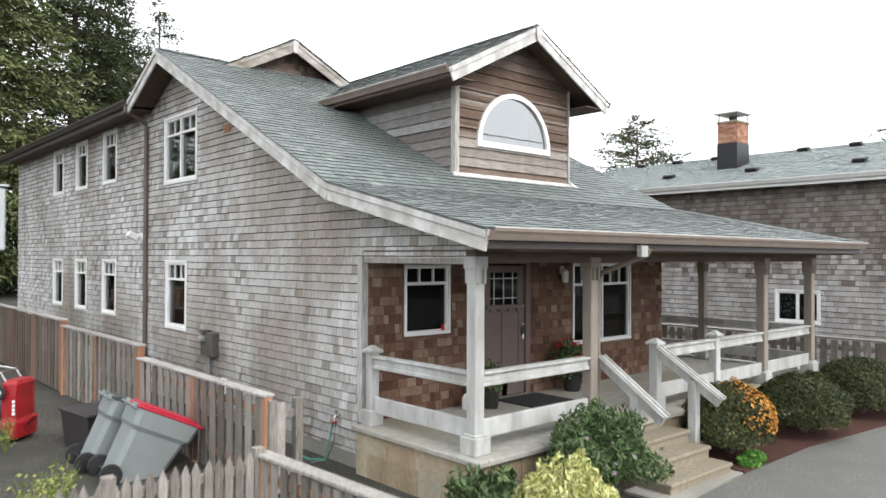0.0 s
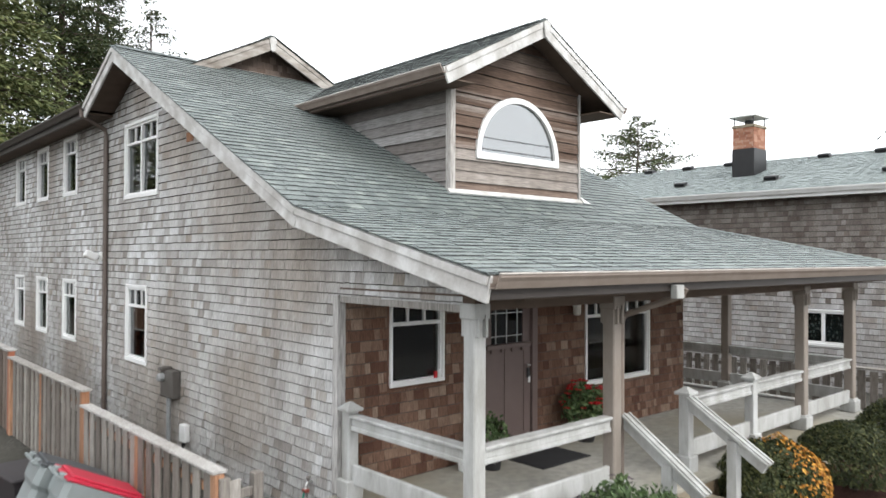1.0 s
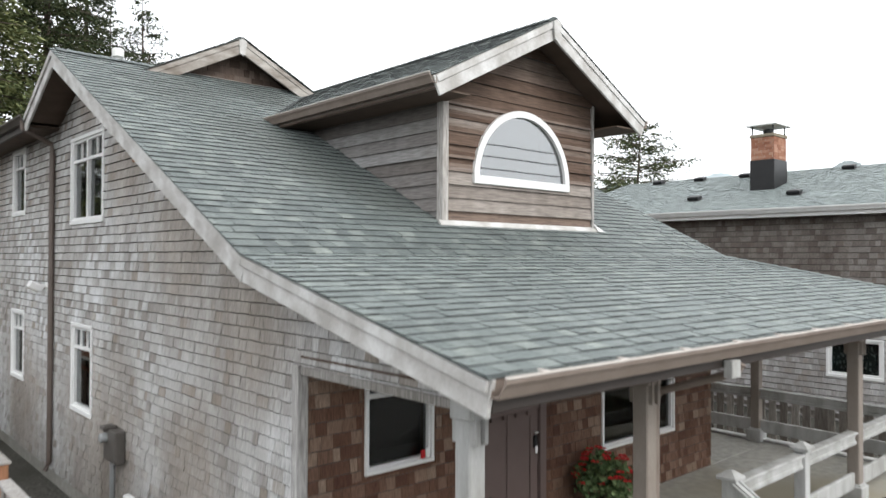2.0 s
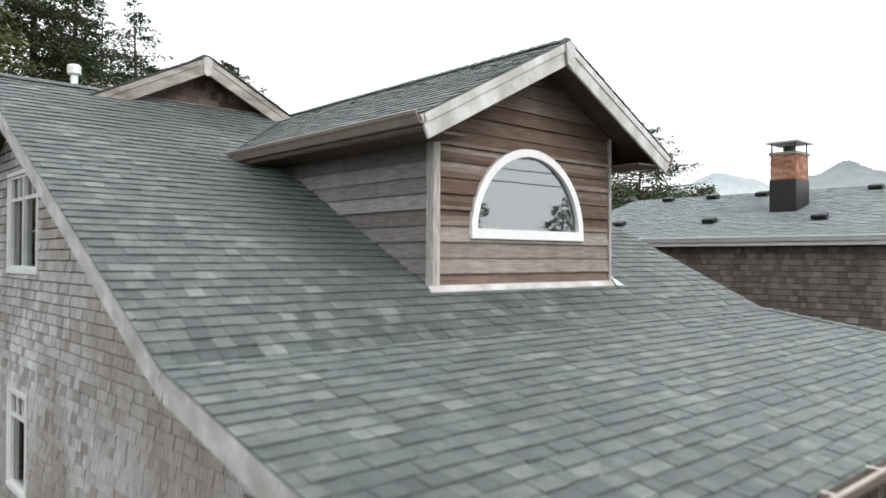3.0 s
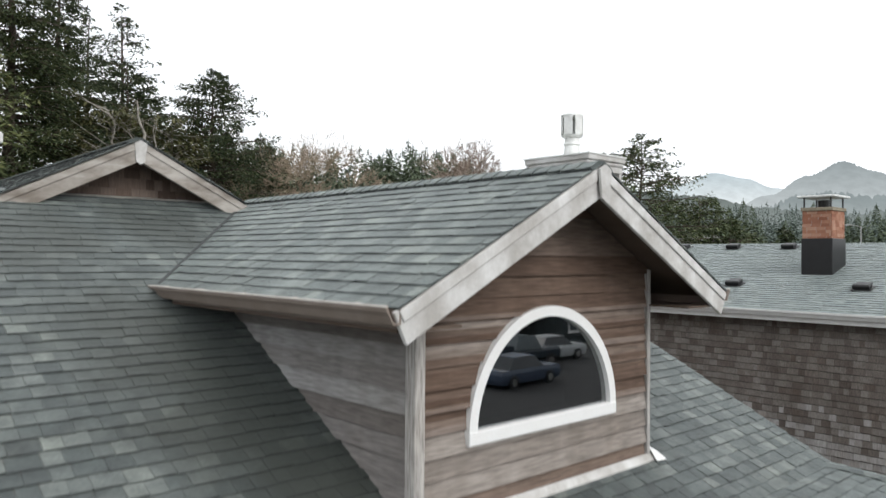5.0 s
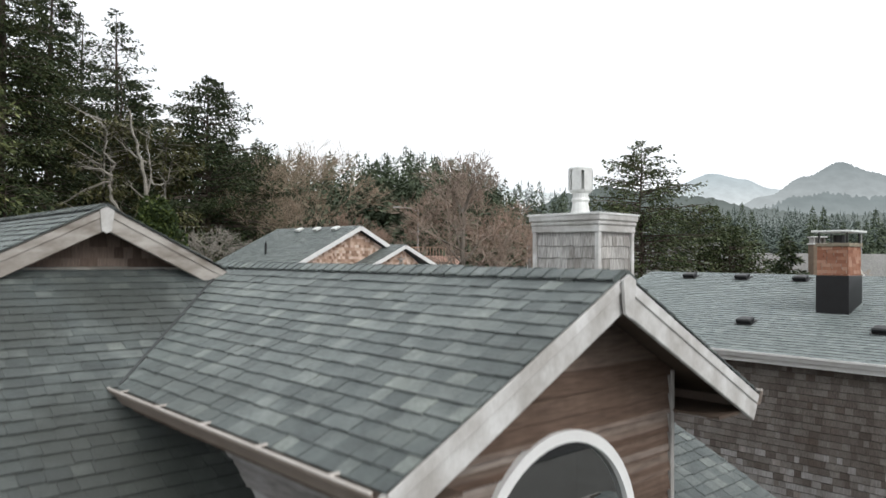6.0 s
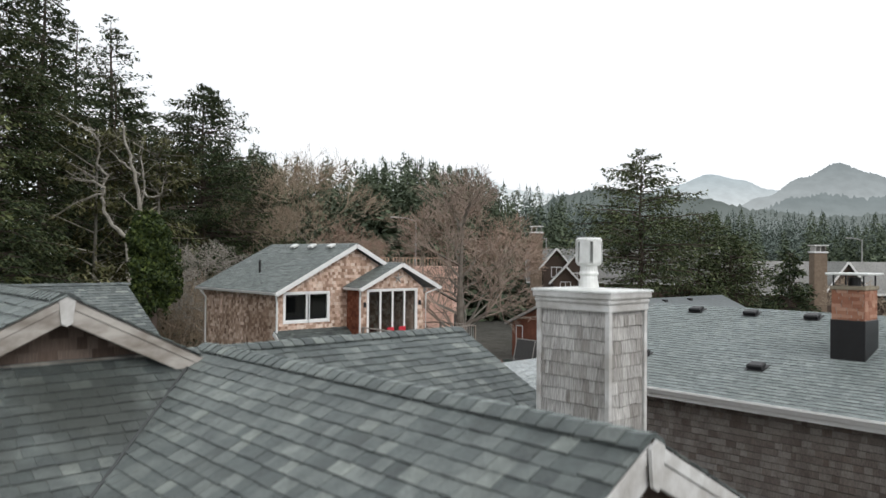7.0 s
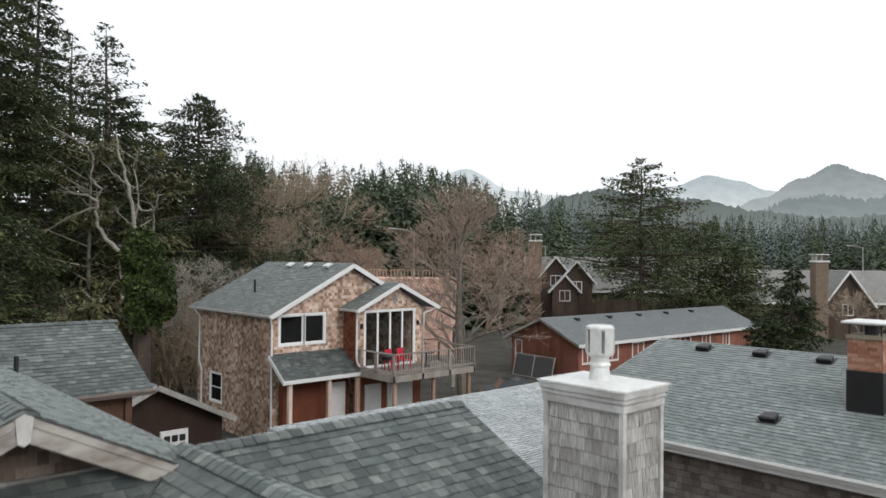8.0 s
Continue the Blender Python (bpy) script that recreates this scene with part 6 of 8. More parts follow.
part("door", boxed(11.85, 12.9, 28.1, 28.22, 0.1, 2.32, 0.01), WHITE, shed)
for x in (11.98, 12.27, 12.56):
    part("pane", boxed(x, x + 0.22, 28.08, 28.1, 1.9, 2.14), BLACK, shed)

# ---- long red house ----
RED_SIDING = cedar("red_siding", [(0.0, (0.26, 0.105, 0.07)), (1.0, (0.36, 0.165, 0.12))], 0.5, 0.8, (0.4, 0.4, 6))
redh = thing("red_house", "long low red-sided house with a dark grey roof and white trim", "house", kind="structure", at=(44.3, 33.6, 0), turn=-3.2)
RL, RW, RE, RP = 25.5, 6.7, 2.75, 4.25
bm = prism(bmesh.new(), [(0, 0), (RL, 0), (RL, RE), (0, RE)], plane_frame((0, 0, 0), (1, 0, 0), (0, 0, 1)), -0.15, 0)
prism(bm, [(-RW, 0), (0, 0), (0, RE), (-RW / 2, RP - 0.1), (-RW, RE)], plane_frame((0, 0, 0), (0, -1, 0), (0, 0, 1)), -0.15, 0.001)
prism(bm, [(0, 0), (RW, 0), (RW, RE), (RW / 2, RP - 0.1), (0, RE)], plane_frame((RL, 0, 0), (0, 1, 0), (0, 0, 1)), -0.15, 0.001)
prism(bm, [(-RL, 0), (0, 0), (0, RE), (-RL, RE)], plane_frame((0, RW, 0), (-1, 0, 0), (0, 0, 1)), -0.15, 0)
part("wall", bm, RED_SIDING, redh)
rs = (RP - RE) / (RW / 2)
kr = math.hypot(1, rs)
for m, reg in ((plane_frame((0, -0.45, RE - 0.45 * rs + 0.1), (1, 0, 0), (0, 1, rs)), [(-0.4, 0), (RL + 0.4, 0), (RL + 0.4, (RW / 2 + 0.45) * kr), (-0.4, (RW / 2 + 0.45) * kr)]), (plane_frame((0, RW + 0.45, RE - 0.45 * rs + 0.1), (-1, 0, 0), (0, -1, rs)), [(-RL - 0.4, 0), (0.4, 0), (0.4, (RW / 2 + 0.45) * kr), (-RL - 0.4, (RW / 2 + 0.45) * kr)])):
    sheet("roof", m, [reg], [], 0.12, ROOF_DARK, redh)
part("fascia", boxed(-0.4, RL + 0.4, -0.5, -0.46, RE - 0.32, RE - 0.08), WHITE, redh)
for s in (-1, 1):
    part("verge_board", barred((-0.42, RW / 2 + s * (RW / 2 + 0.45), RE - 0.45 * rs), (-0.42, RW / 2, RP), 0.04, 0.2), PALE_CEDAR, redh)
for x, w in ((0.6, 1.1), (3.4, 1.3), (6.6, 1.4), (10.2, 1.2), (13.2, 1.5), (16.6, 1.2), (20, 1.0)):
    window(redh, plane_frame((x, 0, 1.2), (1, 0, 0), (0, 0, 1)), w, 1.1, panes=2, trim=0.09)
window(redh, plane_frame((0, RW - 0.5, 1.1), (0, -1, 0), (0, 0, 1)), 0.6, 1.3, trim=0.09)
for x in (3, 7, 11, 15, 19):
    part("roof_vent", boxed(x, x + 0.4, RW / 2 - 0.8, RW / 2 - 0.4, RP - 0.3, RP - 0.02, 0.03), BLACK, redh)
frame_ = thing("screen_panel", "grey framed mesh panel leaning on the red house", "panel", at=(43.3, 36.6, 0), turn=86)
for x0, x1, z0, z1 in ((-2, 2, 0, 0.09), (-2, 2, 1.61, 1.7), (-2, -1.91, 0.09, 1.61), (1.91, 2, 0.09, 1.61), (-0.05, 0.05, 0.09, 1.61)):
    part("bar", boxed(x0, x1, 0, 0.05, z0, z1, 0.0, pose(0, 0.5, 0, 14, 0, 0)), PALE_CEDAR, frame_)
part("mesh_sheet", boxed(-1.9, 1.9, 0.015, 0.03, 0.09, 1.61, 0.0, pose(0, 0.5, 0, 14, 0, 0)), plain("dark_mesh", (0.09, 0.09, 0.09), 0.8), frame_)

# ---- building under construction ----
PLYWOOD = plain("pinkish_sheathing", (0.72, 0.47, 0.38), 0.85, vary=0.4, scale=1.2)
STUD = plain("raw_studs", (0.55, 0.38, 0.27), 0.85)
pink = thing("unfinished_building", "unfinished flat-roofed building sheathed in pinkish boards", "building", kind="structure", at=(38.8, 52.7, 0), turn=38)
bm = bmesh.new()
box(bm, 0, 6.0, -8.0, 0, 0, 7.0)
part("core", bm, PLYWOOD, pink)
for i in range(9):
    part("panel", boxed(-0.04, -0.0, -7.9 + i * 0.88, -7.9 + i * 0.88 + 0.86, 0.1, 2.4 if i % 4 == 1 else 6.95), PLYWOOD, pink)
for i in range(6):
    x = 0.05 + 0.95 * i
    part("panel", boxed(x, x + 0.93, -8.04, -8.0, 0.6, 6.95), PLYWOOD, pink)
part("opening", boxed(1.2, 2.4, -8.05, -7.9, 4.6, 6.0), plain("open_dark", (0.03, 0.025, 0.02), 0.9), pink)
part("opening", boxed(1.2, 2.6, -8.05, -7.9, 1.2, 2.9), plain("open_dark_low", (0.03, 0.025, 0.02), 0.9), pink)
for y0, y1 in ((-7.9, -5.6), (-5.3, -2.8), (-2.5, -0.2)):
    part("plate", boxed(-0.05, 0.1, y0, y1, 7.7, 7.78), STUD, pink)
    for i in range(9):
        y = y0 + 0.05 + i * (y1 - y0 - 0.12) / 8
        part("stud", boxed(-0.03, 0.07, y, y + 0.05, 7.0, 7.7), STUD, pink)
part("footing", boxed(-0.2, 6.2, -8.2, 0.2, -0.1, 0.6), CONCRETE, pink)

# ---- lodges in the distance ----
LODGE = cedar("dark_brown_siding", [(0.0, (0.07, 0.05, 0.04)), (1.0, (0.13, 0.095, 0.075))], 0.4)
LODGE_ROOF = asphalt_shingle("grey_brown_shingles", [(0.0, (0.14, 0.135, 0.125)), (1.0, (0.2, 0.19, 0.18))])
LODGE_STONE = plain("brown_chimney_stone", (0.2, 0.15, 0.11), 0.9, vary=0.5, scale=3)


def lodge(name, label, at, turn, L, W, E, P, gables, chimney_at=None, chim_top=10):
    h = thing(name, label, "house", "lodges", "structure", at, turn)
    bm = bmesh.new()
    box(bm, 0, L, 0, W, 0, E)
    prism(bm, [(-W, E), (0, E), (-W / 2, P - 0.1)], plane_frame((0, 0, 0), (0, -1, 0), (0, 0, 1)), -L, 0)
    part("wall", bm, LODGE, h)
    s = (P - E) / (W / 2)
    k = math.hypot(1, s) * (W / 2 + 0.5)
    sheet("roof", plane_frame((0, -0.5, E - 0.5 * s + 0.1), (1, 0, 0), (0, 1, s)), [[(-0.6, 0), (L + 0.6, 0), (L + 0.6, k), (-0.6, k)]], [], 0.15, LODGE_ROOF, h)
    sheet("roof", plane_frame((0, W + 0.5, E - 0.5 * s + 0.1), (-1, 0, 0), (0, -1, s)), [[(-L - 0.6, 0), (0.6, 0), (0.6, k), (-L - 0.6, k)]], [], 0.15, LODGE_ROOF, h)
    part("fascia", boxed(-0.6, L + 0.6, -0.56, -0.5, E - 0.5 * s - 0.15, E - 0.5 * s + 0.1), WHITE, h)
    for sgn in (-1, 1):
        part("verge_board", barred((-0.65, W / 2 + sgn * (W / 2 + 0.5), E - 0.5 * s), (-0.65, W / 2, P), 0.06, 0.3), WHITE, h)
    for gx, gw, gy, ge, gp in gables:
        prism_m = plane_frame((0, gy, 0), (1, 0, 0), (0, 0, 1))
        part("gable_wall", prism(bmesh.new(), [(gx - gw, 0), (gx + gw, 0), (gx + gw, ge), (gx, gp), (gx - gw, ge)], prism_m, -W / 2 + gy, 0), LODGE, h)
        gs = (gp - ge) / gw
        for sgn in (-1, 1):
            sheet("roof", plane_frame((gx, 0, gp + 0.12), (0, sgn, 0), (-sgn, 0, gs)), [[(sgn * (gy - 0.4), -(gw + 0.5) * math.hypot(1, gs)), (sgn * W / 2, -(gw + 0.5) * math.hypot(1, gs)), (sgn * W / 2, 0), (sgn * (gy - 0.4), 0)]], [], 0.15, LODGE_ROOF, h)
            part("verge_board", barred((gx + sgn * (gw + 0.5), gy - 0.42, ge - 0.5 * gs), (gx, gy - 0.42, gp + 0.05), 0.06, 0.22), WHITE, h)
        window(h, prism_m @ Matrix.Translation((gx - 0.6, ge - 1.5, 0)), 1.2, 1.2, panes=2, trim=0.07)
    if chimney_at:
        cx, cy = chimney_at
        part("chimney_stack", boxed(cx - 0.75, cx + 0.75, cy - 0.6, cy + 0.6, 0, chim_top - 0.9, 0.03), LODGE_STONE, h)
        part("chimney_cap", boxed(cx - 0.85, cx + 0.85, cy - 0.7, cy + 0.7, chim_top - 0.95, chim_top - 0.75, 0.03), WHITE, h)
        for dx in (-0.6, 0, 0.6):
            part("chimney_bar", boxed(cx + dx - 0.06, cx + dx + 0.06, cy - 0.55, cy + 0.55, chim_top - 0.75, chim_top - 0.12), PALE_CEDAR, h)
        part("chimney_lid", boxed(cx - 0.85, cx + 0.85, cy - 0.7, cy + 0.7, chim_top - 0.12, chim_top, 0.02), WHITE, h)
    return h


lodge("lodge", "dark brown gabled lodge with white verge boards and a tall chimney", (72.5, 62.0, 0), -48, 24, 9, 5.2, 9.0, [(3.1, 1.7, -1.2, 7.0, 9.0), (5.6, 1.9, -2.0, 6.3, 8.5), (4.1, 1.5, -3.0, 5.2, 6.8)], (0.6, -0.5), 11.9)
lodge("lodge", "dark brown lodge with a grey roof and a square chimney", (84.0, 40.0, 0), -42, 30, 9, 4.3, 7.6, [(11.5, 2.6, -1.6, 4.2, 7.6), (20, 3.0, -3.0, 3.6, 6.8)], (8.2, -1.6), 9.6)
lodge("lodge", "long low grey-roofed lodge among the trees", (100.0, 52.0, 0), -40, 40, 10, 4.0, 7.2, [(6, 2.4, -1.0, 4.5, 7.0)], None)
bm = boxed(-2.3, 2.3, -0.9, 0.9, 0.35, 0.85, 0.2)
van = thing("parked_car", "dark parked car with pale windows beside the bare tree", "car", at=(35.2, 31.4, 0), turn=-40)
part("body", bm, plain("dark_car_paint", (0.03, 0.033, 0.036), 0.25), van)
part("cabin", lofted(bmesh.new(), [[(-1.3, -0.8, 0.85), (1.2, -0.8, 0.85), (1.2, 0.8, 0.85), (-1.3, 0.8, 0.85)], [(-0.9, -0.65, 1.4), (0.6, -0.65, 1.4), (0.6, 0.65, 1.4), (-0.9, 0.65, 1.4)]]), plain("car_glass", (0.05, 0.055, 0.06), 0.08), van)
for x in (-1.4, 1.4):
    for y in (-0.85, 0.85):
        wheel(van, (x, y, 0.33), 0.33, 0.2, STEEL)

# ---- lamps and poles ----
POLE_GREY = plain("grey_pole", (0.35, 0.35, 0.34), 0.6)
TRUNK_BROWN = plain("tarred_pole_wood", (0.08, 0.06, 0.045), 0.9)


def street_lamp(x, y, h, turn):
    p = thing("street_lamp", "grey street lamp with a short arm", "street lamp", "street lamps", at=(x, y, 0), turn=turn)
    part("pole", tube(bmesh.new(), [(0, 0, 0), (0, 0, h)], [0.12, 0.07], 8), POLE_GREY, p)
    part("arm", tube(bmesh.new(), [(0, 0, h - 0.2), (0.8, 0, h + 0.1), (1.6, 0, h + 0.15)], 0.05, 6), POLE_GREY, p)
    part("lamp_head", boxed(1.5, 2.3, -0.15, 0.15, h + 0.08, h + 0.22, 0.03), POLE_GREY, p)


street_lamp(43.4, 50.8, 11.2, 150)
street_lamp(78.5, 64.5, 10.6, 130)
street_lamp(118, 72, 11.5, 140)
street_lamp(112, 36, 10.8, 140)

pole = thing("utility_pole", "grey utility pole with a pale metal box", "utility pole", at=(-3.97, 1.8, 0))
part("pole", tube(bmesh.new(), [(0, 0, 0), (0, 0, 3.62)], [0.07, 0.06], 12), POLE_GREY, pole)
box_ = part("box", boxed(-0.1, 0.1, -0.1, 0.1, 2.86, 3.38, 0.012), CONDUIT, pole, "pale metal box")
part("lid", boxed(-0.12, 0.12, -0.12, 0.12, 3.38, 3.4, 0.006), CONDUIT, box_)

# overhead wires along the street
wires = thing("power_line", "dark overhead wires strung along the street", "power line")
for k, z in enumerate((8.2, 8.9, 9.6)):
    part("wire", tube(bmesh.new(), [(-60 + 20 * i, -15.5 - 0.4 * k, z + 0.02 * (i - 3.5) ** 2 * 2) for i in range(9)], 0.03, 5), BLACK, wires)
for x in (-60, 100):
    part("pole", tube(bmesh.new(), [(x, -15.9, 0), (x, -15.9, 11)], [0.18, 0.12], 10), TRUNK_BROWN, wires)

# ---- across the street, seen in the window panes ----
opp = thing("street_house", "dark grey gabled house across the street", "house", kind="structure", at=(41, -27, 0), turn=0)
SLATE = cedar("dark_slate_siding", [(0.0, (0.03, 0.038, 0.04)), (1.0, (0.06, 0.07, 0.075))], 0.3)
bm = boxed(-14, 14, -8, 0, 0, 2.5)
prism(bm, [(-0.5, 2.5), (8.5, 2.5), (4, 5.15)], plane_frame((0, 0, 0), (0, -1, 0), (0, 0, 1)), -14, 14)
part("wall", bm, SLATE, opp)
part("porch_gable", prism(bmesh.new(), [(-3.5, 0), (3.5, 0), (3.5, 2.4), (0, 4.9), (-3.5, 2.4)], plane_frame((2, 2.5, 0), (-1, 0, 0), (0, 0, 1)), -2.5, 0), SLATE, opp)
for x in (-11, -7, -3, 1, 5, 10):
    window(opp, plane_frame((x, 0.02 if abs(x - 2) > 4 else 2.52, 0.85), (-1, 0, 0), (0, 0, 1)), 1.1, 1.3, trim=0.1)
part("fascia", boxed(-14.1, 14.1, 0.5, 0.56, 2.2, 2.38), WHITE, opp)
for s in (-1, 1):
    part("verge_board", barred((2 + s * 3.9, 2.6, 2.05), (2, 2.6, 4.95), 0.05, 0.18), WHITE, opp)
truck = thing("pickup_truck", "dark pickup truck parked across the street", "truck", at=(29.6, -19.4, 0), turn=4)
TRUCK = plain("dark_truck_paint", (0.03, 0.04, 0.05), 0.25)
part("body", boxed(-2.7, 2.7, -0.95, 0.95, 0.5, 1.1, 0.12), TRUCK, truck)
part("cab", lofted(bmesh.new(), [[(-0.9, -0.9, 1.1), (1.2, -0.9, 1.1), (1.2, 0.9, 1.1), (-0.9, 0.9, 1.1)], [(-0.5, -0.75, 1.8), (0.8, -0.75, 1.8), (0.8, 0.75, 1.8), (-0.5, 0.75, 1.8)]]), plain("truck_glass", (0.1, 0.12, 0.13), 0.1), truck)
part("bed_wall", boxed(-2.7, -1.0, 0.85, 0.95, 1.1, 1.4, 0.03), TRUCK, truck)
for x in (-1.8, 1.8):
    for y in (-0.9, 0.9):
        wheel(truck, (x, y, 0.4), 0.4, 0.25, STEEL)


def sedan(x, y, turn, c, label):
    car = thing("parked_car", label, "car", "cars across the street", at=(x, y, 0), turn=turn)
    paint = plain("car_paint_" + label.split()[0], c, 0.25)
    part("body", lofted(bmesh.new(), [[(-2.2 * a, -0.88 * b, z), (2.2 * a, -0.88 * b, z), (2.2 * a, 0.88 * b, z), (-2.2 * a, 0.88 * b, z)] for a, b, z in ((0.95, 0.95, 0.25), (1, 1, 0.45), (1, 1, 0.7), (0.96, 0.94, 0.88))]), paint, car)
    part("cabin", lofted(bmesh.new(), [[(-1.6, -0.8, 0.86), (1.1, -0.8, 0.86), (1.1, 0.8, 0.86), (-1.6, 0.8, 0.86)], [(-1.1, -0.65, 1.4), (0.4, -0.65, 1.4), (0.4, 0.65, 1.4), (-1.1, 0.65, 1.4)]]), plain("tinted_glass_" + label.split()[0], (0.04, 0.045, 0.05), 0.06), car)
    part("roof_panel", boxed(-1.05, 0.38, -0.64, 0.64, 1.4, 1.43, 0.01), paint, car)
    for wx in (-1.35, 1.35):
        for wy in (-0.84, 0.84):
            wheel(car, (wx, wy, 0.32), 0.32, 0.2, STEEL)


sedan(34, -20.5, 3, (0.45, 0.47, 0.48), "silver parked car at the far kerb")
sedan(26, -16.0, -2, (0.06, 0.08, 0.12), "blue parked car at the kerb")


# ---- trees ----
NEEDLES = leafy("spruce_needles", [(0.0, (0.022, 0.034, 0.018)), (0.5, (0.045, 0.063, 0.031)), (1.0, (0.092, 0.11, 0.05))], 0.7)
OLIVE = leafy("olive_needles", [(0.0, (0.06, 0.08, 0.034)), (0.5, (0.125, 0.145, 0.062)), (1.0, (0.23, 0.24, 0.11))], 0.7)
MIXED = leafy("dark_olive_needles", [(0.0, (0.028, 0.042, 0.02)), (0.5, (0.055, 0.073, 0.033)), (1.0, (0.11, 0.125, 0.055))], 0.7)
PINE = leafy("pine_needles", [(0.0, (0.034, 0.05, 0.025)), (0.5, (0.072, 0.093, 0.043)), (1.0, (0.145, 0.162, 0.077))], 0.7)
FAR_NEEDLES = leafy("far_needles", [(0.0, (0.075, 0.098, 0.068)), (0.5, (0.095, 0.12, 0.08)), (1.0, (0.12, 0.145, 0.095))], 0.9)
# Far needles made paler and greyer: the haze is in their colour.
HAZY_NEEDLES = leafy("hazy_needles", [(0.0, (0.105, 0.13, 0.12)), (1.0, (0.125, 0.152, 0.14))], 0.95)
MOSSY = leafy("mossy_sprays", [(0.0, (0.07, 0.075, 0.03)), (1.0, (0.16, 0.15, 0.07))], 0.8)
TRUNK = plain("spruce_bark", (0.09, 0.07, 0.058), 0.95, vary=0.6, scale=4)
GREY_BARK = plain("grey_brown_bark", (0.19, 0.165, 0.14), 0.95, vary=0.7, scale=3)
PALE_BARK = plain("pale_lichen_bark", (0.3, 0.28, 0.245), 0.95, vary=0.5, scale=5)
TWIG = plain("brown_twigs", (0.35, 0.28, 0.21), 0.95, vary=0.5, scale=2)
RED_TWIG = plain("reddish_twigs", (0.33, 0.243, 0.19), 0.95, vary=0.5, scale=2)


class Soup:
    """Faces gathered for one mesh."""

    def __init__(self):
        self.v, self.f = [], []

    def leaf(self, p, d, n, length, width):
        o = len(self.v)
        b = d.cross(n).normalized() * width * 0.5
        self.v += [p, p + d * length * 0.45 + b, p + d * length, p + d * length * 0.45 - b]
        self.f.append((o, o + 1, o + 2, o + 3))

    def stick(self, p, q, r0, r1, sides=3):
        d = (q - p).normalized()
        a = d.orthogonal().normalized()
        b = d.cross(a)
        o = len(self.v)
        for c, r in ((p, r0), (q, r1)):
            for i in range(sides):
                s = math.tau * i / sides
                self.v.append(c + (a * math.cos(s) + b * math.sin(s)) * r)
        for i in range(sides):
            j = (i + 1) % sides
            self.f.append((o + i, o + j, o + sides + j, o + sides + i))

    def make(self, name, mat, parent=None, label="", kind=""):
        return raw(name, self.v, self.f, mat, parent, label, kind)


def conifer(name, label, at, h, r, seed, density=1.0, bare=0.12, mat=None, ragged=0.35, droop=0.25, leaf=0.55, shape=0.8, lean=0.0, crown_gap=0.0, fill=1.0):
    """A spruce or pine: tapered trunk, whorls of limbs, sprays of needles."""
    rnd = random.Random(seed)
    t = thing(name, label, "tree", "conifers", at=at)
    wood, green = Soup(), Soup()
    pts = [Vector((lean * (i / 8) ** 2 * h + rnd.gauss(0, 0.01) * h * 0.3, rnd.gauss(0, 0.01) * h * 0.3, h * i / 8)) for i in range(9)]
    r0 = h * 0.016 + 0.08
    for i in range(8):
        wood.stick(pts[i], pts[i + 1], r0 * (1 - i / 8.4), r0 * (1 - (i + 1) / 8.4), 8)
    part_n = int(h * 9 * density)
    for i in range(part_n):
        k = bare + (1 - bare) * (i + rnd.random()) / part_n
        if rnd.random() < crown_gap:
            continue
        s = k * 8
        j = min(7, int(s))
        base = pts[j].lerp(pts[j + 1], s - j)
        span = r * (1 - k) ** (shape * 0.85) * (1 - ragged + ragged * 1.6 * rnd.random()) + 0.3
        if k < bare + 0.15:
            span *= 0.55 + 3 * (k - bare)
        a = rnd.random() * math.tau
        d = Vector((math.cos(a), math.sin(a), 0.35 * (k - 0.35) + rnd.gauss(0, 0.12)))
        d.normalize()
        tip = base + d * span + Vector((0, 0, -droop * span * 0.5))
        mid = base.lerp(tip, 0.5) + Vector((0, 0, droop * span * 0.25))
        wood.stick(base, mid, 0.012 * span + 0.015, 0.008 * span + 0.01)
        wood.stick(mid, tip, 0.008 * span + 0.01, 0.006)
        n = max(4, int(span * 9 * density * fill))
        for q in range(n):
            f = 0.18 + 0.82 * (q + rnd.random()) / n
            p = (base.lerp(mid, f * 2) if f < 0.5 else mid.lerp(tip, f * 2 - 1)) + Vector((rnd.gauss(0, 0.05), rnd.gauss(0, 0.05), rnd.gauss(0, 0.06))) * span * 0.6
            side_ = d.cross(Vector((0, 0, 1))) * rnd.choice((-1, 1))
            p = p + side_ * (rnd.random() ** 1.3 * 0.42 * span * (1.15 - f)) - Vector((0, 0, rnd.random() * 0.08 * span))
            ld = (d * 0.55 + side_ * rnd.random() * 0.9 + Vector((0, 0, rnd.gauss(-0.15, 0.3)))).normalized()
            nn = Vector((rnd.gauss(0, 0.5), rnd.gauss(0, 0.5), 1)).normalized()
            size = leaf * (0.55 + 0.85 * rnd.random())
            green.leaf(p, ld, nn, size, size * 0.3)
            if q % 2:
                green.leaf(p, (ld + Vector((0, 0, -0.5))).normalized(), nn.cross(ld).normalized(), size * 0.85, size * 0.3)
    wood.make("trunk", TRUNK, t)
    green.make("crown", mat or NEEDLES, t)
    return t


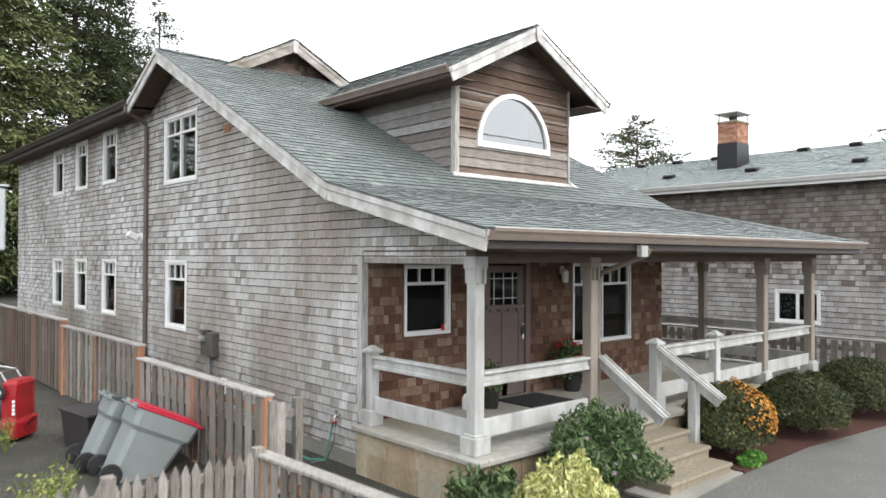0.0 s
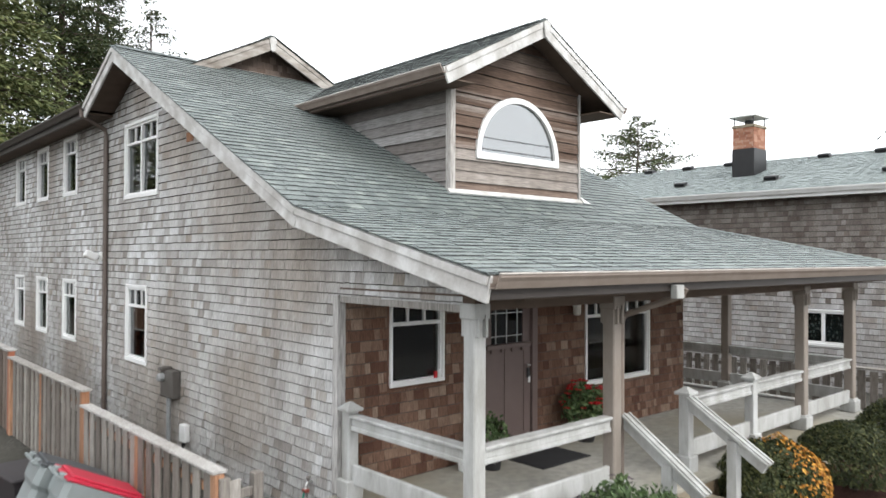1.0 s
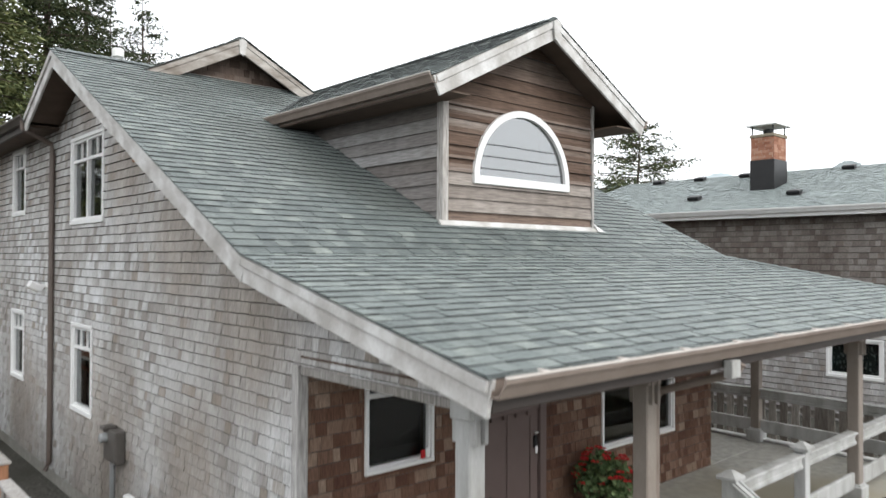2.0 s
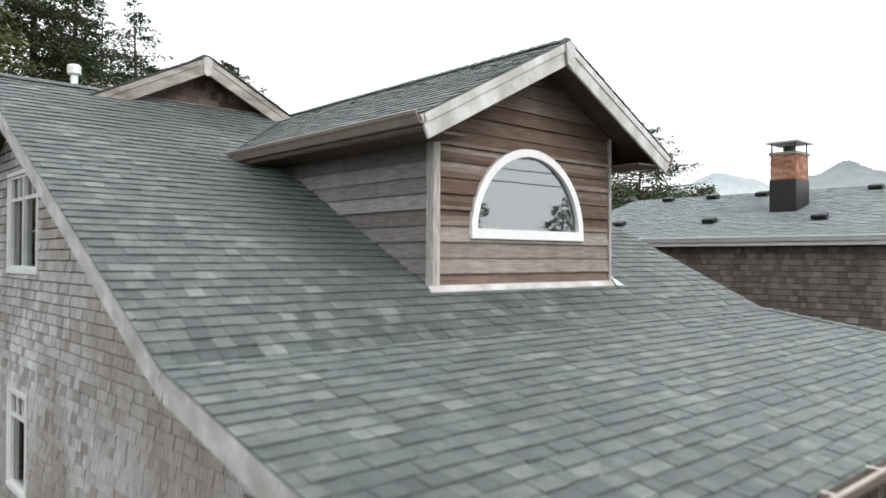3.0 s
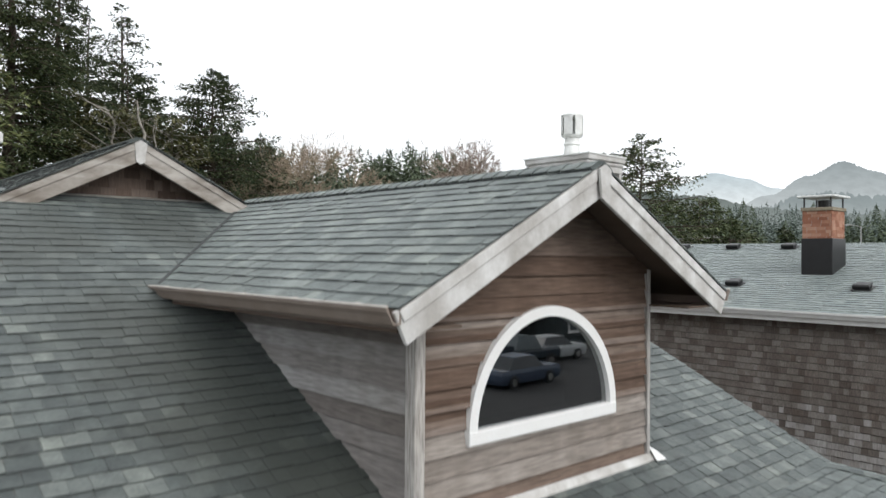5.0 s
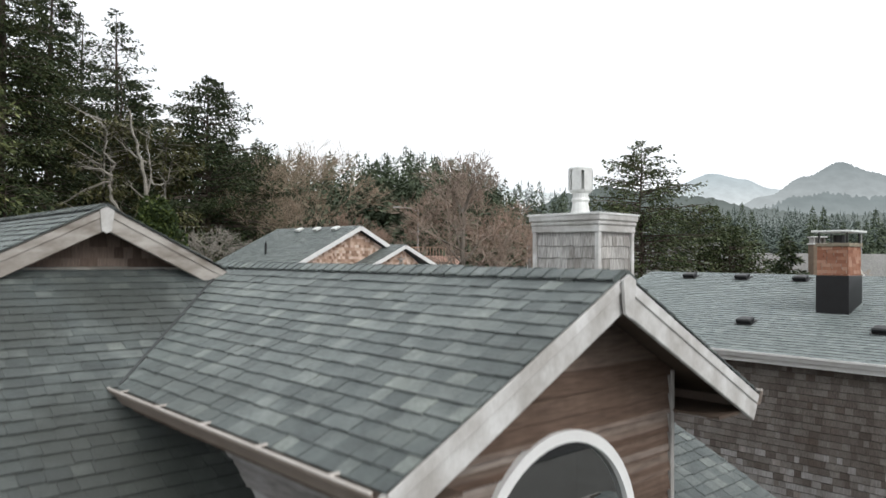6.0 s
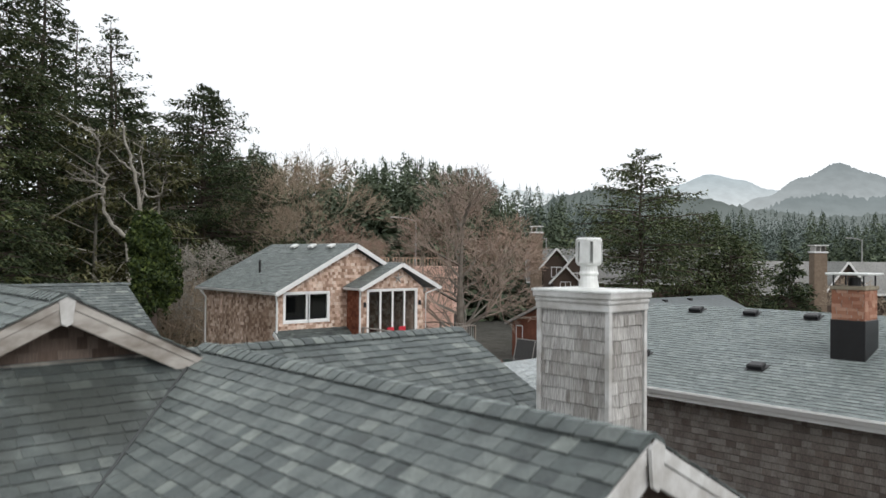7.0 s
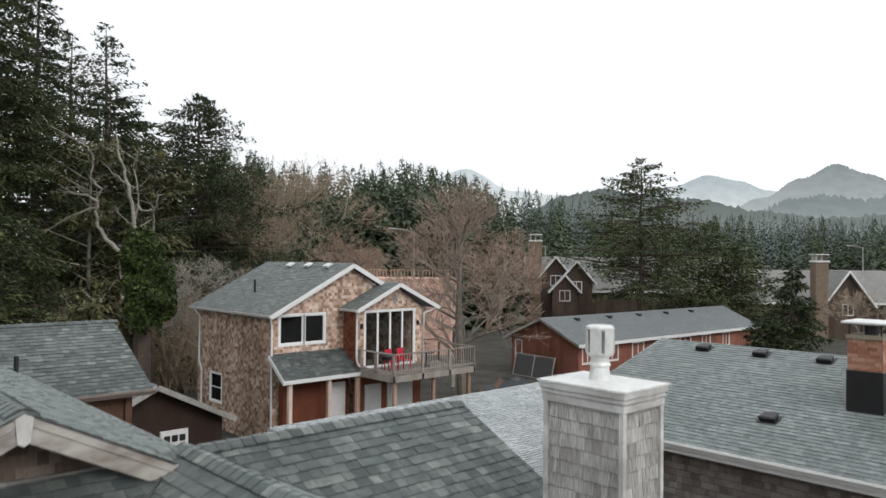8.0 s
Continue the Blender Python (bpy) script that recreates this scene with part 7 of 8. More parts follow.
def bare_tree(name, label, at, h, seed, spread=0.55, trunk=0.2, mat=None, twig_mat=None, levels=6, lean=(0, 0), up=0.25, first=0.22, group="bare trees", fork=(2, 3), stem=0.0):
    """A leafless tree that forks down to fine twigs; with a stem length, one leading trunk bears limbs all the way up."""
    rnd = random.Random(seed)
    t = thing(name, label, "tree", group, at=at)
    wood, twigs = Soup(), Soup()

    def grow(p, d, length, r, level):
        steps = 3 if level < 3 else 2
        for _ in range(steps):
            d = (d + Vector((rnd.gauss(0, 0.14), rnd.gauss(0, 0.14), rnd.gauss(0.03, 0.1)))).normalized()
            q = p + d * length / steps
            (wood if level < (4 if stem else 3) else twigs).stick(p, q, r, r * 0.85, 6 if level < 2 else 3)
            p, r = q, max(0.014, r * 0.85)
        if level >= levels:
            return
        for _ in range(rnd.randint(*fork) + (1 if level >= 2 else 0)):
            e = (d + Vector((rnd.gauss(0, spread), rnd.gauss(0, spread), rnd.gauss(up * 0.5, spread * 0.6)))).normalized()
            grow(p, e, length * (0.6 + 0.28 * rnd.random()), r * (0.55 + 0.2 * rnd.random()), level + 1)

    if stem:
        p, d = Vector((0, 0, -0.2)), Vector((*lean, 1)).normalized()
        n = 14
        for i in range(n):
            d = (d + Vector((rnd.gauss(0, 0.07), rnd.gauss(0, 0.07), 0.12))).normalized()
            q, k = p + d * stem / n, i / n
            wood.stick(p, q, trunk * (1 - 0.85 * k), trunk * (1 - 0.85 * (k + 1 / n)), 8)
            p = q
            for _ in range(0 if k < 0.2 else 2 if k < 0.8 else 3):
                a = rnd.random() * math.tau
                rise = 0.15 + 1.1 * k + rnd.gauss(0, 0.15)
                e = Vector((math.cos(a), math.sin(a), rise)).normalized()
                grow(p, e, h * first * (1.15 - 0.55 * k) * (0.75 + 0.5 * rnd.random()), trunk * (0.42 - 0.28 * k), 3)
    else:
        grow(Vector((0, 0, -0.2)), Vector((*lean, 1)).normalized(), h * first, trunk, 0)
    wood.make("trunk", mat or PALE_BARK, t)
    twigs.make("crown", twig_mat or TWIG, t)
    return t


# tall conifers on the left of the back land
conifer("spruce_tree", "tall dense dark green spruce at the edge of the woods", (12.0, 59.5, 0), 34, 7.6, 1, 1.5, 0.03, MIXED, leaf=0.36, fill=2.0)
conifer("spruce_tree", "tall dense dark green spruce beside the woods", (17.6, 69.0, 0), 32, 7.0, 2, 1.3, 0.05, leaf=0.36, fill=2.0, ragged=0.5)
conifer("spruce_tree", "thin open spruce with a ragged top", (27.3, 82.0, 0), 33, 9.0, 3, 0.95, 0.1, ragged=0.6, droop=-0.15, leaf=0.42, shape=0.8, crown_gap=0.2, fill=1.5)
conifer("spruce_tree", "thin open spruce with a broken top", (25.0, 86.0, 0), 32.5, 7.5, 4, 0.95, 0.1, ragged=0.6, droop=-0.15, leaf=0.42, shape=0.8, crown_gap=0.2, fill=1.5)
conifer("spruce_tree", "broad dark spruce with a bushy rounded crown", (30.2, 65.7, 0), 23.4, 11.2, 5, 1.5, 0.04, leaf=0.34, shape=0.72, ragged=0.42, fill=2.0, droop=0.1)
conifer("spruce_tree", "broad dark spruce, lower than its neighbours", (37.0, 69.0, 0), 17.5, 7.5, 6, 1.1, 0.04, leaf=0.45, shape=0.6, fill=1.4)
conifer("spruce_tree", "dark spruce among the tall trees", (24.5, 72.0, 0), 24, 8, 7, 0.9, 0.03, leaf=0.55, shape=0.6, fill=1.4)
conifer("spruce_tree", "dark spruce that fills the gap between tall ones", (33.8, 91.0, 0), 25, 9, 14, 0.9, 0.03, leaf=0.6, shape=0.6)
conifer("spruce_tree", "dark spruce deep in the woods", (27.5, 79.0, 0), 21, 8.5, 15, 0.9, 0.03, leaf=0.6, shape=0.5)
conifer("spruce_tree", "very tall dense dark spruce beside the yard", (4.5, 55.0, 0), 37, 9.0, 8, 1.3, 0.03, OLIVE, leaf=0.5, fill=2.0)
conifer("spruce_tree", "very tall dense dark spruce behind the yard", (-5.0, 50.0, 0), 33, 10.0, 9, 1.2, 0.03, OLIVE, leaf=0.5, fill=2.0)
conifer("spruce_tree", "dense dark spruce beyond the side yard", (-15.0, 42.0, 0), 28, 8.5, 10, 0.8, 0.03, OLIVE, leaf=0.55, fill=1.4)
conifer("spruce_tree", "dense dark spruce beside the gravel yard", (-22.0, 28.0, 0), 24, 8.0, 11, 0.7, 0.03, OLIVE, leaf=0.55, fill=1.4)
conifer("spruce_tree", "low dense dark spruce below the tall ones", (11.0, 53.0, 0), 12, 6.5, 12, 1.0, 0.02, leaf=0.38, shape=0.6, fill=1.6)
conifer("spruce_tree", "low dense dark spruce at the foot of the woods", (21.0, 62.0, 0), 8, 4.5, 13, 1.0, 0.02, leaf=0.38, shape=0.6, fill=1.6)
conifer("spruce_tree", "dark spruce behind the broad one", (37.1, 83.9, 0), 20, 9, 16, 0.9, 0.03, leaf=0.55, shape=0.55)
# Two trees out of view, added so the side windows reflect dark.
conifer("spruce_tree", "tall unseen spruce added to darken the side window panes", (-10.0, 48.0, 0), 24, 9.0, 17, 0.7, 0.02, leaf=0.6, fill=1.5, shape=0.6)
conifer("spruce_tree", "low unseen spruce added to darken the side window panes", (-4.5, 46.0, 0), 15, 5.5, 18, 0.8, 0.02, leaf=0.55, fill=1.5, shape=0.5)
# pines to the right
conifer("pine_tree", "open shore pine with tiered limbs above the roofs", (67.6, 43.0, 0), 19.2, 11.4, 20, 1.25, 0.27, PINE, ragged=0.5, droop=0.02, leaf=0.42, shape=0.8, crown_gap=0.12, fill=1.1)
conifer("pine_tree", "broad dark shore pine beside the taller one", (78.0, 42.0, 0), 12.9, 7.4, 21, 1.4, 0.12, PINE, leaf=0.45, shape=0.55, droop=0.05, ragged=0.45)
conifer("pine_tree", "dark shore pine behind the roofs", (78.4, 38.6, 0), 10.4, 5.8, 22, 1.4, 0.08, PINE, leaf=0.45, shape=0.55, droop=0.05, ragged=0.45)
conifer("fir_tree", "small dense dark fir before the lodges", (57.7, 23.9, 0), 8.4, 2.8, 23, 2.2, 0.03, leaf=0.38)
conifer("fir_tree", "small dense dark fir beside another", (56.1, 25.4, 0), 4.6, 2.2, 24, 2.2, 0.03, leaf=0.38)
conifer("pine_tree", "pine that reaches in beside the road", (58.5, 13.2, 0), 14.5, 4.4, 25, 0.6, 0.3, PINE, ragged=0.5, leaf=0.55, shape=0.6, crown_gap=0.3)
conifer("spruce_tree", "dark spruce across the street", (62, -58, 0), 15, 5.5, 26, 0.7, 0.05, leaf=0.8)
conifer("spruce_tree", "dense dark spruce beside the far house", (48, -58, 0), 11, 5.0, 28, 0.7, 0.05, leaf=0.8)
conifer("spruce_tree", "tall dark spruce across the street", (72, -50, 0), 12, 5.0, 27, 0.7, 0.05, leaf=0.8)

# bare and half-dead trees
bare_tree("bare_tree", "wide leafless deciduous tree with pale lichened limbs", (32.1, 33.0, 0), 13.0, 31, 0.6, 0.36, GREY_BARK, plain("grey_brown_twigs", (0.3, 0.238, 0.195), 0.95, vary=0.6, scale=0.7), levels=7, first=0.15, lean=(0.02, 0.0), up=0.15, stem=10.5)
bare_tree("bare_tree", "leafless tree with a haze of reddish twigs", (35.8, 37.8, 0), 15.0, 32, 0.62, 0.24, twig_mat=RED_TWIG, levels=7, first=0.22)
bare_tree("bare_tree", "leafless brown tree before the woods", (42.6, 66.0, 0), 21, 33, 0.55, 0.34, twig_mat=TWIG, levels=7, first=0.24)
bare_tree("bare_tree", "leafless brown tree at the edge of the woods", (38.0, 62.0, 0), 18, 34, 0.55, 0.3, twig_mat=TWIG, levels=7, first=0.23)
bare_tree("bare_tree", "leafless tree with fine brown twigs", (49.0, 62.5, 0), 16, 35, 0.55, 0.28, twig_mat=RED_TWIG, levels=7, first=0.23)
def dead_tree(at, label, limbs, seed):
    """A dead tree whose crooked limbs are given as (across, up) in metres with a thickness."""
    rnd = random.Random(seed)
    t = thing("dead_tree", label, "tree", "dead trees", at=at)
    for k, (r, pts) in enumerate(limbs):
        path, depth = [], 0.0
        for (a0, z0), (a1, z1) in zip(pts, pts[1:]):
            for q in range(4):
                f = q / 4
                path.append(Vector((0.733, -0.68, 0)) * (a0 + (a1 - a0) * f + rnd.gauss(0, 0.05)) + Vector((0.68, 0.733, 0)) * depth + Vector((0, 0, z0 + (z1 - z0) * f + rnd.gauss(0, 0.05))))
                depth += rnd.gauss(0, 0.1)
        radii = [max(0.025, 0.75 * r * (1 - 0.75 * i / len(path))) for i in range(len(path))]
        part("trunk" if k == 0 else "limb", tube(bmesh.new(), path, radii, 7), PALE_BARK, t)
        s = Soup()
        for p in path[3:]:
            for _ in range(1):
                e = p + Vector((rnd.gauss(0, 0.5), rnd.gauss(0, 0.5), rnd.gauss(0.2, 0.5)))
                s.stick(p, e, 0.022, 0.012)
                s.stick(e, e + Vector((rnd.gauss(0, 0.4), rnd.gauss(0, 0.4), rnd.gauss(0.1, 0.4))), 0.016, 0.008)
        s.make("dead_brushwood", PALE_BARK, t, kind="stuff")


dead_tree((18.7, 53.8, 0), "dead tree with a crooked pale trunk and sweeping limbs", [
    (0.26, [(0.6, 0), (0.9, 4.0), (0.5, 9.0), (-0.6, 9.9), (-1.2, 11.0), (-1.1, 12.5), (-0.8, 13.3), (-1.5, 14.1), (-1.4, 15.6)]),
    (0.13, [(-1.1, 12.4), (-1.7, 12.9), (-3.0, 13.1), (-4.2, 13.3)]),
    (0.11, [(-1.1, 12.1), (-2.9, 11.5), (-4.6, 10.4), (-7.4, 8.5)]),
    (0.09, [(-1.4, 15.4), (-1.9, 16.2), (-2.4, 17.0)]),
], 1)
dead_tree((20.8, 52.7, 0), "dead tree with forked pale upright limbs", [
    (0.26, [(-0.8, 0), (-0.8, 5.0), (-0.9, 11.0), (-1.2, 13.6), (-1.4, 15.0), (-1.7, 16.0), (-1.8, 17.2)]),
    (0.12, [(-0.9, 11.4), (-0.8, 13.0), (-1.0, 14.4), (-1.1, 15.6)]),
    (0.1, [(-1.2, 13.5), (-2.6, 14.6), (-3.6, 15.6)]),
    (0.1, [(-0.8, 12.1), (-0.1, 11.9), (0.4, 12.2), (0.6, 13.6)]),
    (0.09, [(-0.9, 10.8), (-1.9, 11.5), (-2.4, 12.4)]),
], 2)
bare_tree("bare_tree", "low leafless bush with twisted pale twigs", (23.6, 48.8, 0), 11.5, 38, 0.8, 0.16, levels=7, up=-0.05, twig_mat=PALE_BARK)
bare_tree("bare_tree", "small leafless tree beside the lodges", (76.0, 25.0, 0), 8, 39, 0.55, 0.14, levels=6, twig_mat=TWIG)


def mossy_spray(at, r, h, seed):
    rnd = random.Random(seed)
    s = thing("mossy_tree", "drooping mossy olive-green branches on a dead tree", "tree", at=at)
    g, w = Soup(), Soup()
    for i in range(46):
        a, z = rnd.random() * math.tau, h * (0.35 + 0.65 * rnd.random())
        L = r * (0.4 + 0.7 * rnd.random())
        p = Vector((0, 0, z))
        q = p + Vector((math.cos(a) * L, math.sin(a) * L, rnd.gauss(0.5, 0.7)))
        w.stick(p, q, 0.07, 0.02)
        for k in range(90):
            f = rnd.random() ** 0.6
            b = p.lerp(q, f) + Vector((rnd.gauss(0, 0.35), rnd.gauss(0, 0.35), rnd.gauss(0, 0.2)))
            g.leaf(b, Vector((math.cos(a) + rnd.gauss(0, 0.6), math.sin(a) + rnd.gauss(0, 0.6), rnd.gauss(-0.3, 0.3))).normalized(), Vector((0, 0, 1)), 0.6, 0.16)
    w.stick(Vector((0, 0, -0.2)), Vector((0.2, 0, h)), 0.2, 0.05, 6)
    w.make("trunk", PALE_BARK, s)
    g.make("crown", MOSSY, s)


mossy_spray((18.2, 57.5, 0), 3.8, 17.0, 51)
mossy_spray((22.6, 57.0, 0), 3.4, 16.0, 52)
mossy_spray((15.5, 47.0, 0), 3.0, 6.0, 53)

rnd_b = random.Random(77)
ivy = thing("ivy_bush", "rounded bright green ivy-covered stump", "shrub", at=(17.3, 44.5, 0))
part("stump", tube(bmesh.new(), [(0, 0, -0.2), (0, 0, 4), (0, 0, 8.5)], [0.6, 0.5, 0.3], 8), TRUNK, ivy)
leaf_mesh("foliage", dome_points(rnd_b, 5200, (0, 0, 8.7), 1.15, 1.15, 1.5, 0.6, 0.3, -0.6) + dome_points(rnd_b, 6200, (0.25, -0.2, 6.4), 1.35, 1.35, 2.1, 0.55, 0.35, -0.9), 0.16, leafy("ivy_leaves", [(0.0, (0.018, 0.03, 0.01)), (0.6, (0.04, 0.062, 0.018)), (1.0, (0.11, 0.14, 0.035))]), ivy, rnd_b)

# undergrowth: brushwood and brambles before the woods
brush, scrub = Soup(), Soup()
for i in range(330):
    x, y = 15 + rnd_b.random() * 33, 0
    y = 43 + (x - 6) * 0.28 + rnd_b.random() * 14
    if x < 29 and y < 44:
        continue
    h = 2.0 + rnd_b.random() * 4.6
    for k in range(18):
        a = rnd_b.random() * math.tau
        p = Vector((x + rnd_b.gauss(0, 0.5), y + rnd_b.gauss(0, 0.5), 0))
        q = p + Vector((math.cos(a) * h * 0.4, math.sin(a) * h * 0.4, h * (0.6 + 0.5 * rnd_b.random())))
        brush.stick(p, q, 0.03, 0.012)
        for j in range(3):
            m = p.lerp(q, 0.4 + 0.6 * rnd_b.random())
            brush.stick(m, m + Vector((rnd_b.gauss(0, 0.5), rnd_b.gauss(0, 0.5), 0.5 + rnd_b.random() * 0.5)), 0.014, 0.006)
    for k in range(55):
        p = Vector((x + rnd_b.gauss(0, 0.9), y + rnd_b.gauss(0, 0.9), rnd_b.random() * h * 0.75))
        scrub.leaf(p, Vector((rnd_b.gauss(0, 1), rnd_b.gauss(0, 1), rnd_b.gauss(0, 0.6))).normalized(), Vector((0, 0, 1)), 0.35, 0.2)
tagged(brush.make("brushwood", TWIG), "tangled leafless brushwood before the woods", "brushwood", kind="stuff")
tagged(scrub.make("undergrowth", leafy("dull_undergrowth", [(0.0, (0.035, 0.035, 0.02)), (0.6, (0.07, 0.06, 0.035)), (1.0, (0.13, 0.1, 0.06))])), "dull brown-green undergrowth before the woods", "undergrowth", kind="stuff")


# distant woods, tree by tree but too many to count
def far_tree(soup, base, h, r, rnd, n):
    for i in range(n):
        k = (i + rnd.random()) / n
        a = rnd.random() * math.tau
        L = r * (1 - k) ** 0.95 * (0.5 + 0.75 * rnd.random()) + 0.15
        p = base + Vector((0, 0, h * (0.06 + 0.94 * k)))
        d = Vector((math.cos(a), math.sin(a), -0.1 - 0.5 * rnd.random())).normalized()
        f = rnd.random() ** 0.5
        soup.leaf(p + d * L * f * 0.75, (d + Vector((rnd.gauss(0, 0.4), rnd.gauss(0, 0.4), rnd.gauss(-0.1, 0.4)))).normalized(), Vector((rnd.gauss(0, 0.6), rnd.gauss(0, 0.6), 1)).normalized(), 0.4 + L * 0.34, 0.16 + L * 0.17)
    soup.leaf(base + Vector((0, 0, h * 0.93)), Vector((0, 0, 1)), Vector((1, 0, 0)), h * 0.1, 0.25)


woods, woods2 = Soup(), Soup()
rf = random.Random(5)
FWD, RGT, EYE8 = Vector((0.680, 0.733, 0)), Vector((0.733, -0.680, 0)), Vector((1.09, 1.39, 0))
for i in range(1000):
    u = -0.33 + 1.0 * rf.random()
    d = 92 + 150 * rf.random() ** 1.4
    if u > 0.1:
        d = 140 + 330 * rf.random()
    p = EYE8 + FWD * d + RGT * d * u
    top = np.interp(u, (-0.26, -0.2, -0.06, 0.0, 0.066, 0.128, 0.2, 0.3, 0.6), (0.139, 0.122, 0.129, 0.117, 0.102, 0.089, 0.084, 0.064, 0.058))
    h = max(8.0, (8.8 + d * top) * (0.72 + 0.32 * rf.random()))
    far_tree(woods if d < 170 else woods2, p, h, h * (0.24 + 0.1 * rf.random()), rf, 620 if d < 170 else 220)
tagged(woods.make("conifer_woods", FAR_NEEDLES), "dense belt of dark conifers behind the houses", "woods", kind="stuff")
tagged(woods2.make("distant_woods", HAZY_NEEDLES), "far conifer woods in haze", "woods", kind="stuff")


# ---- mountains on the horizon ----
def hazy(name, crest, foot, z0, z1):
    """A far backdrop that glows, its valley haze mixed into the colour."""
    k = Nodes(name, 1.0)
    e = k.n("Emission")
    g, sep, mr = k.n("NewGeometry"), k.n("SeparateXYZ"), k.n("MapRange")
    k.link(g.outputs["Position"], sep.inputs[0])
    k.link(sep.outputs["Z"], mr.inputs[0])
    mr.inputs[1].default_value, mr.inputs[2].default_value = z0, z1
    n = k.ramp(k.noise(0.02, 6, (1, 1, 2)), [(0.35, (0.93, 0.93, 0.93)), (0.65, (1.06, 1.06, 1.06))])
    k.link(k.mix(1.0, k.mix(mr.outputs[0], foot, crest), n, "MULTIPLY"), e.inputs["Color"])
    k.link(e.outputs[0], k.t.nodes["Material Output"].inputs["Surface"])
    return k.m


def ridge_line(name, label, dist, pts, mat, seed, rough):
    """A range whose crest is given as (slope to the right, slope up) seen from the roof."""
    rnd = random.Random(seed)
    top, low = [], []
    for (u0, e0), (u1, e1) in zip(pts, pts[1:]):
        for i in range(24):
            s = i / 24
            w = s * s * (3 - 2 * s)
            u, e = u0 + (u1 - u0) * s, e0 + (e1 - e0) * w + rnd.gauss(0, rough)
            p = EYE8 + FWD * dist + RGT * dist * u
            top.append((p.x, p.y, 8.8 + dist * e))
            q = p - FWD * dist * 0.12
            low.append((q.x, q.y, -5.0))
    n = len(top)
    return tagged(raw(name, top + low, [(i, i + 1, n + i + 1, n + i) for i in range(n - 1)], mat), label, "mountain", kind="structure")


def sl(px, py):
    return ((px - 776) / 1296, (457 - py + (px - 784) * 0.0082) / 1296)


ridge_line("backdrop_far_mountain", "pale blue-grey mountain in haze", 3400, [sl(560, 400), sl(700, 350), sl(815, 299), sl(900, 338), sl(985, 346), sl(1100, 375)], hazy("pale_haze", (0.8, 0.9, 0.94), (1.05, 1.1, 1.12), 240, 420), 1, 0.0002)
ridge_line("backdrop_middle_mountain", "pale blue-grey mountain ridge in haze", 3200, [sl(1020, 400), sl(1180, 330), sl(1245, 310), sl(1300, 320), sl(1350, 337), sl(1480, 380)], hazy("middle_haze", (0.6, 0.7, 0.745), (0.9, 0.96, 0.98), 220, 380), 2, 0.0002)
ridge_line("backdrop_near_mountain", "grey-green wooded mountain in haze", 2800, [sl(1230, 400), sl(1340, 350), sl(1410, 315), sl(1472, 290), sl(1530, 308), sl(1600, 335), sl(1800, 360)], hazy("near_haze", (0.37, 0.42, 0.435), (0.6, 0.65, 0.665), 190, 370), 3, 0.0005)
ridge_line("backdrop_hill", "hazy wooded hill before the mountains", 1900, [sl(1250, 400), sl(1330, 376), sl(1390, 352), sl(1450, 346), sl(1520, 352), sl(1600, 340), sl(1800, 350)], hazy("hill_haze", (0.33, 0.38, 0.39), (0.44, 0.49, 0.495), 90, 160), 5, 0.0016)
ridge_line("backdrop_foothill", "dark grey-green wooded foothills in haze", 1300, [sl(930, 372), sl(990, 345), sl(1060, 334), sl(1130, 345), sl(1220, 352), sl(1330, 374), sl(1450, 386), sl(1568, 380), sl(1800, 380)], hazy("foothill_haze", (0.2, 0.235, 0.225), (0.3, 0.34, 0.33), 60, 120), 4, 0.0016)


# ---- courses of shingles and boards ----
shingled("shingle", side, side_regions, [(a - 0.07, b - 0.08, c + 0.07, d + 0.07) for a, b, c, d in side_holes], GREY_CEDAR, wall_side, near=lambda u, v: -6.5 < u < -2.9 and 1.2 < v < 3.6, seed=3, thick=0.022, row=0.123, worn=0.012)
shingled("shingle", front, [[(LEFT, 0.6), (RIGHT, 0.6), (RIGHT, 3.0), (LEFT, 3.0)]], [(a - 0.07, b - 0.08, c + 0.07, d + 0.07) for a, b, c, d in front_holes], BROWN_CEDAR, wall_front, near=lambda u, v: u < 1.1, seed=4, worn=0.01, widths=(0.08, 0.12, 0.16, 0.2), thick=0.014)
TABS = dict(row=0.143, widths=(0.13, 0.15, 0.17, 0.2), thick=0.015, gap=0.004, ragged=0.013)
OVER = 0.075
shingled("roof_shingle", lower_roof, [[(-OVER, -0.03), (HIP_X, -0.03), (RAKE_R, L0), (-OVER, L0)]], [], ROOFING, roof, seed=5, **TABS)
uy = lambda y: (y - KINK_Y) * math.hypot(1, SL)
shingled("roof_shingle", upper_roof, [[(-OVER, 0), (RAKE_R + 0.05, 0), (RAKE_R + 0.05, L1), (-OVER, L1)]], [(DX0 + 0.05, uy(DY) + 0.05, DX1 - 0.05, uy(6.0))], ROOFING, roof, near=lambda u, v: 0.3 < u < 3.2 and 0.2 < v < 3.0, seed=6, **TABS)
for s, ex in ((-1, DEX0), (1, DEX1)):
    m = plane_frame((DPX, 0, DPZ), (0, s, 0), (-s, 0, DS))
    run = abs(ex - DPX) * math.hypot(1, DS)
    sgn = s
    yv = KINK_Y + (DPZ - abs(ex - DPX) * DS - KINK_Z) / SL
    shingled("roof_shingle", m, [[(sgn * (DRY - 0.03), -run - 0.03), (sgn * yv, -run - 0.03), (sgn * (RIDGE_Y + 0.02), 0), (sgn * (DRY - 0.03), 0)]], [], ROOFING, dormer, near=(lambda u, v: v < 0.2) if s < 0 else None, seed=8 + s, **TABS)
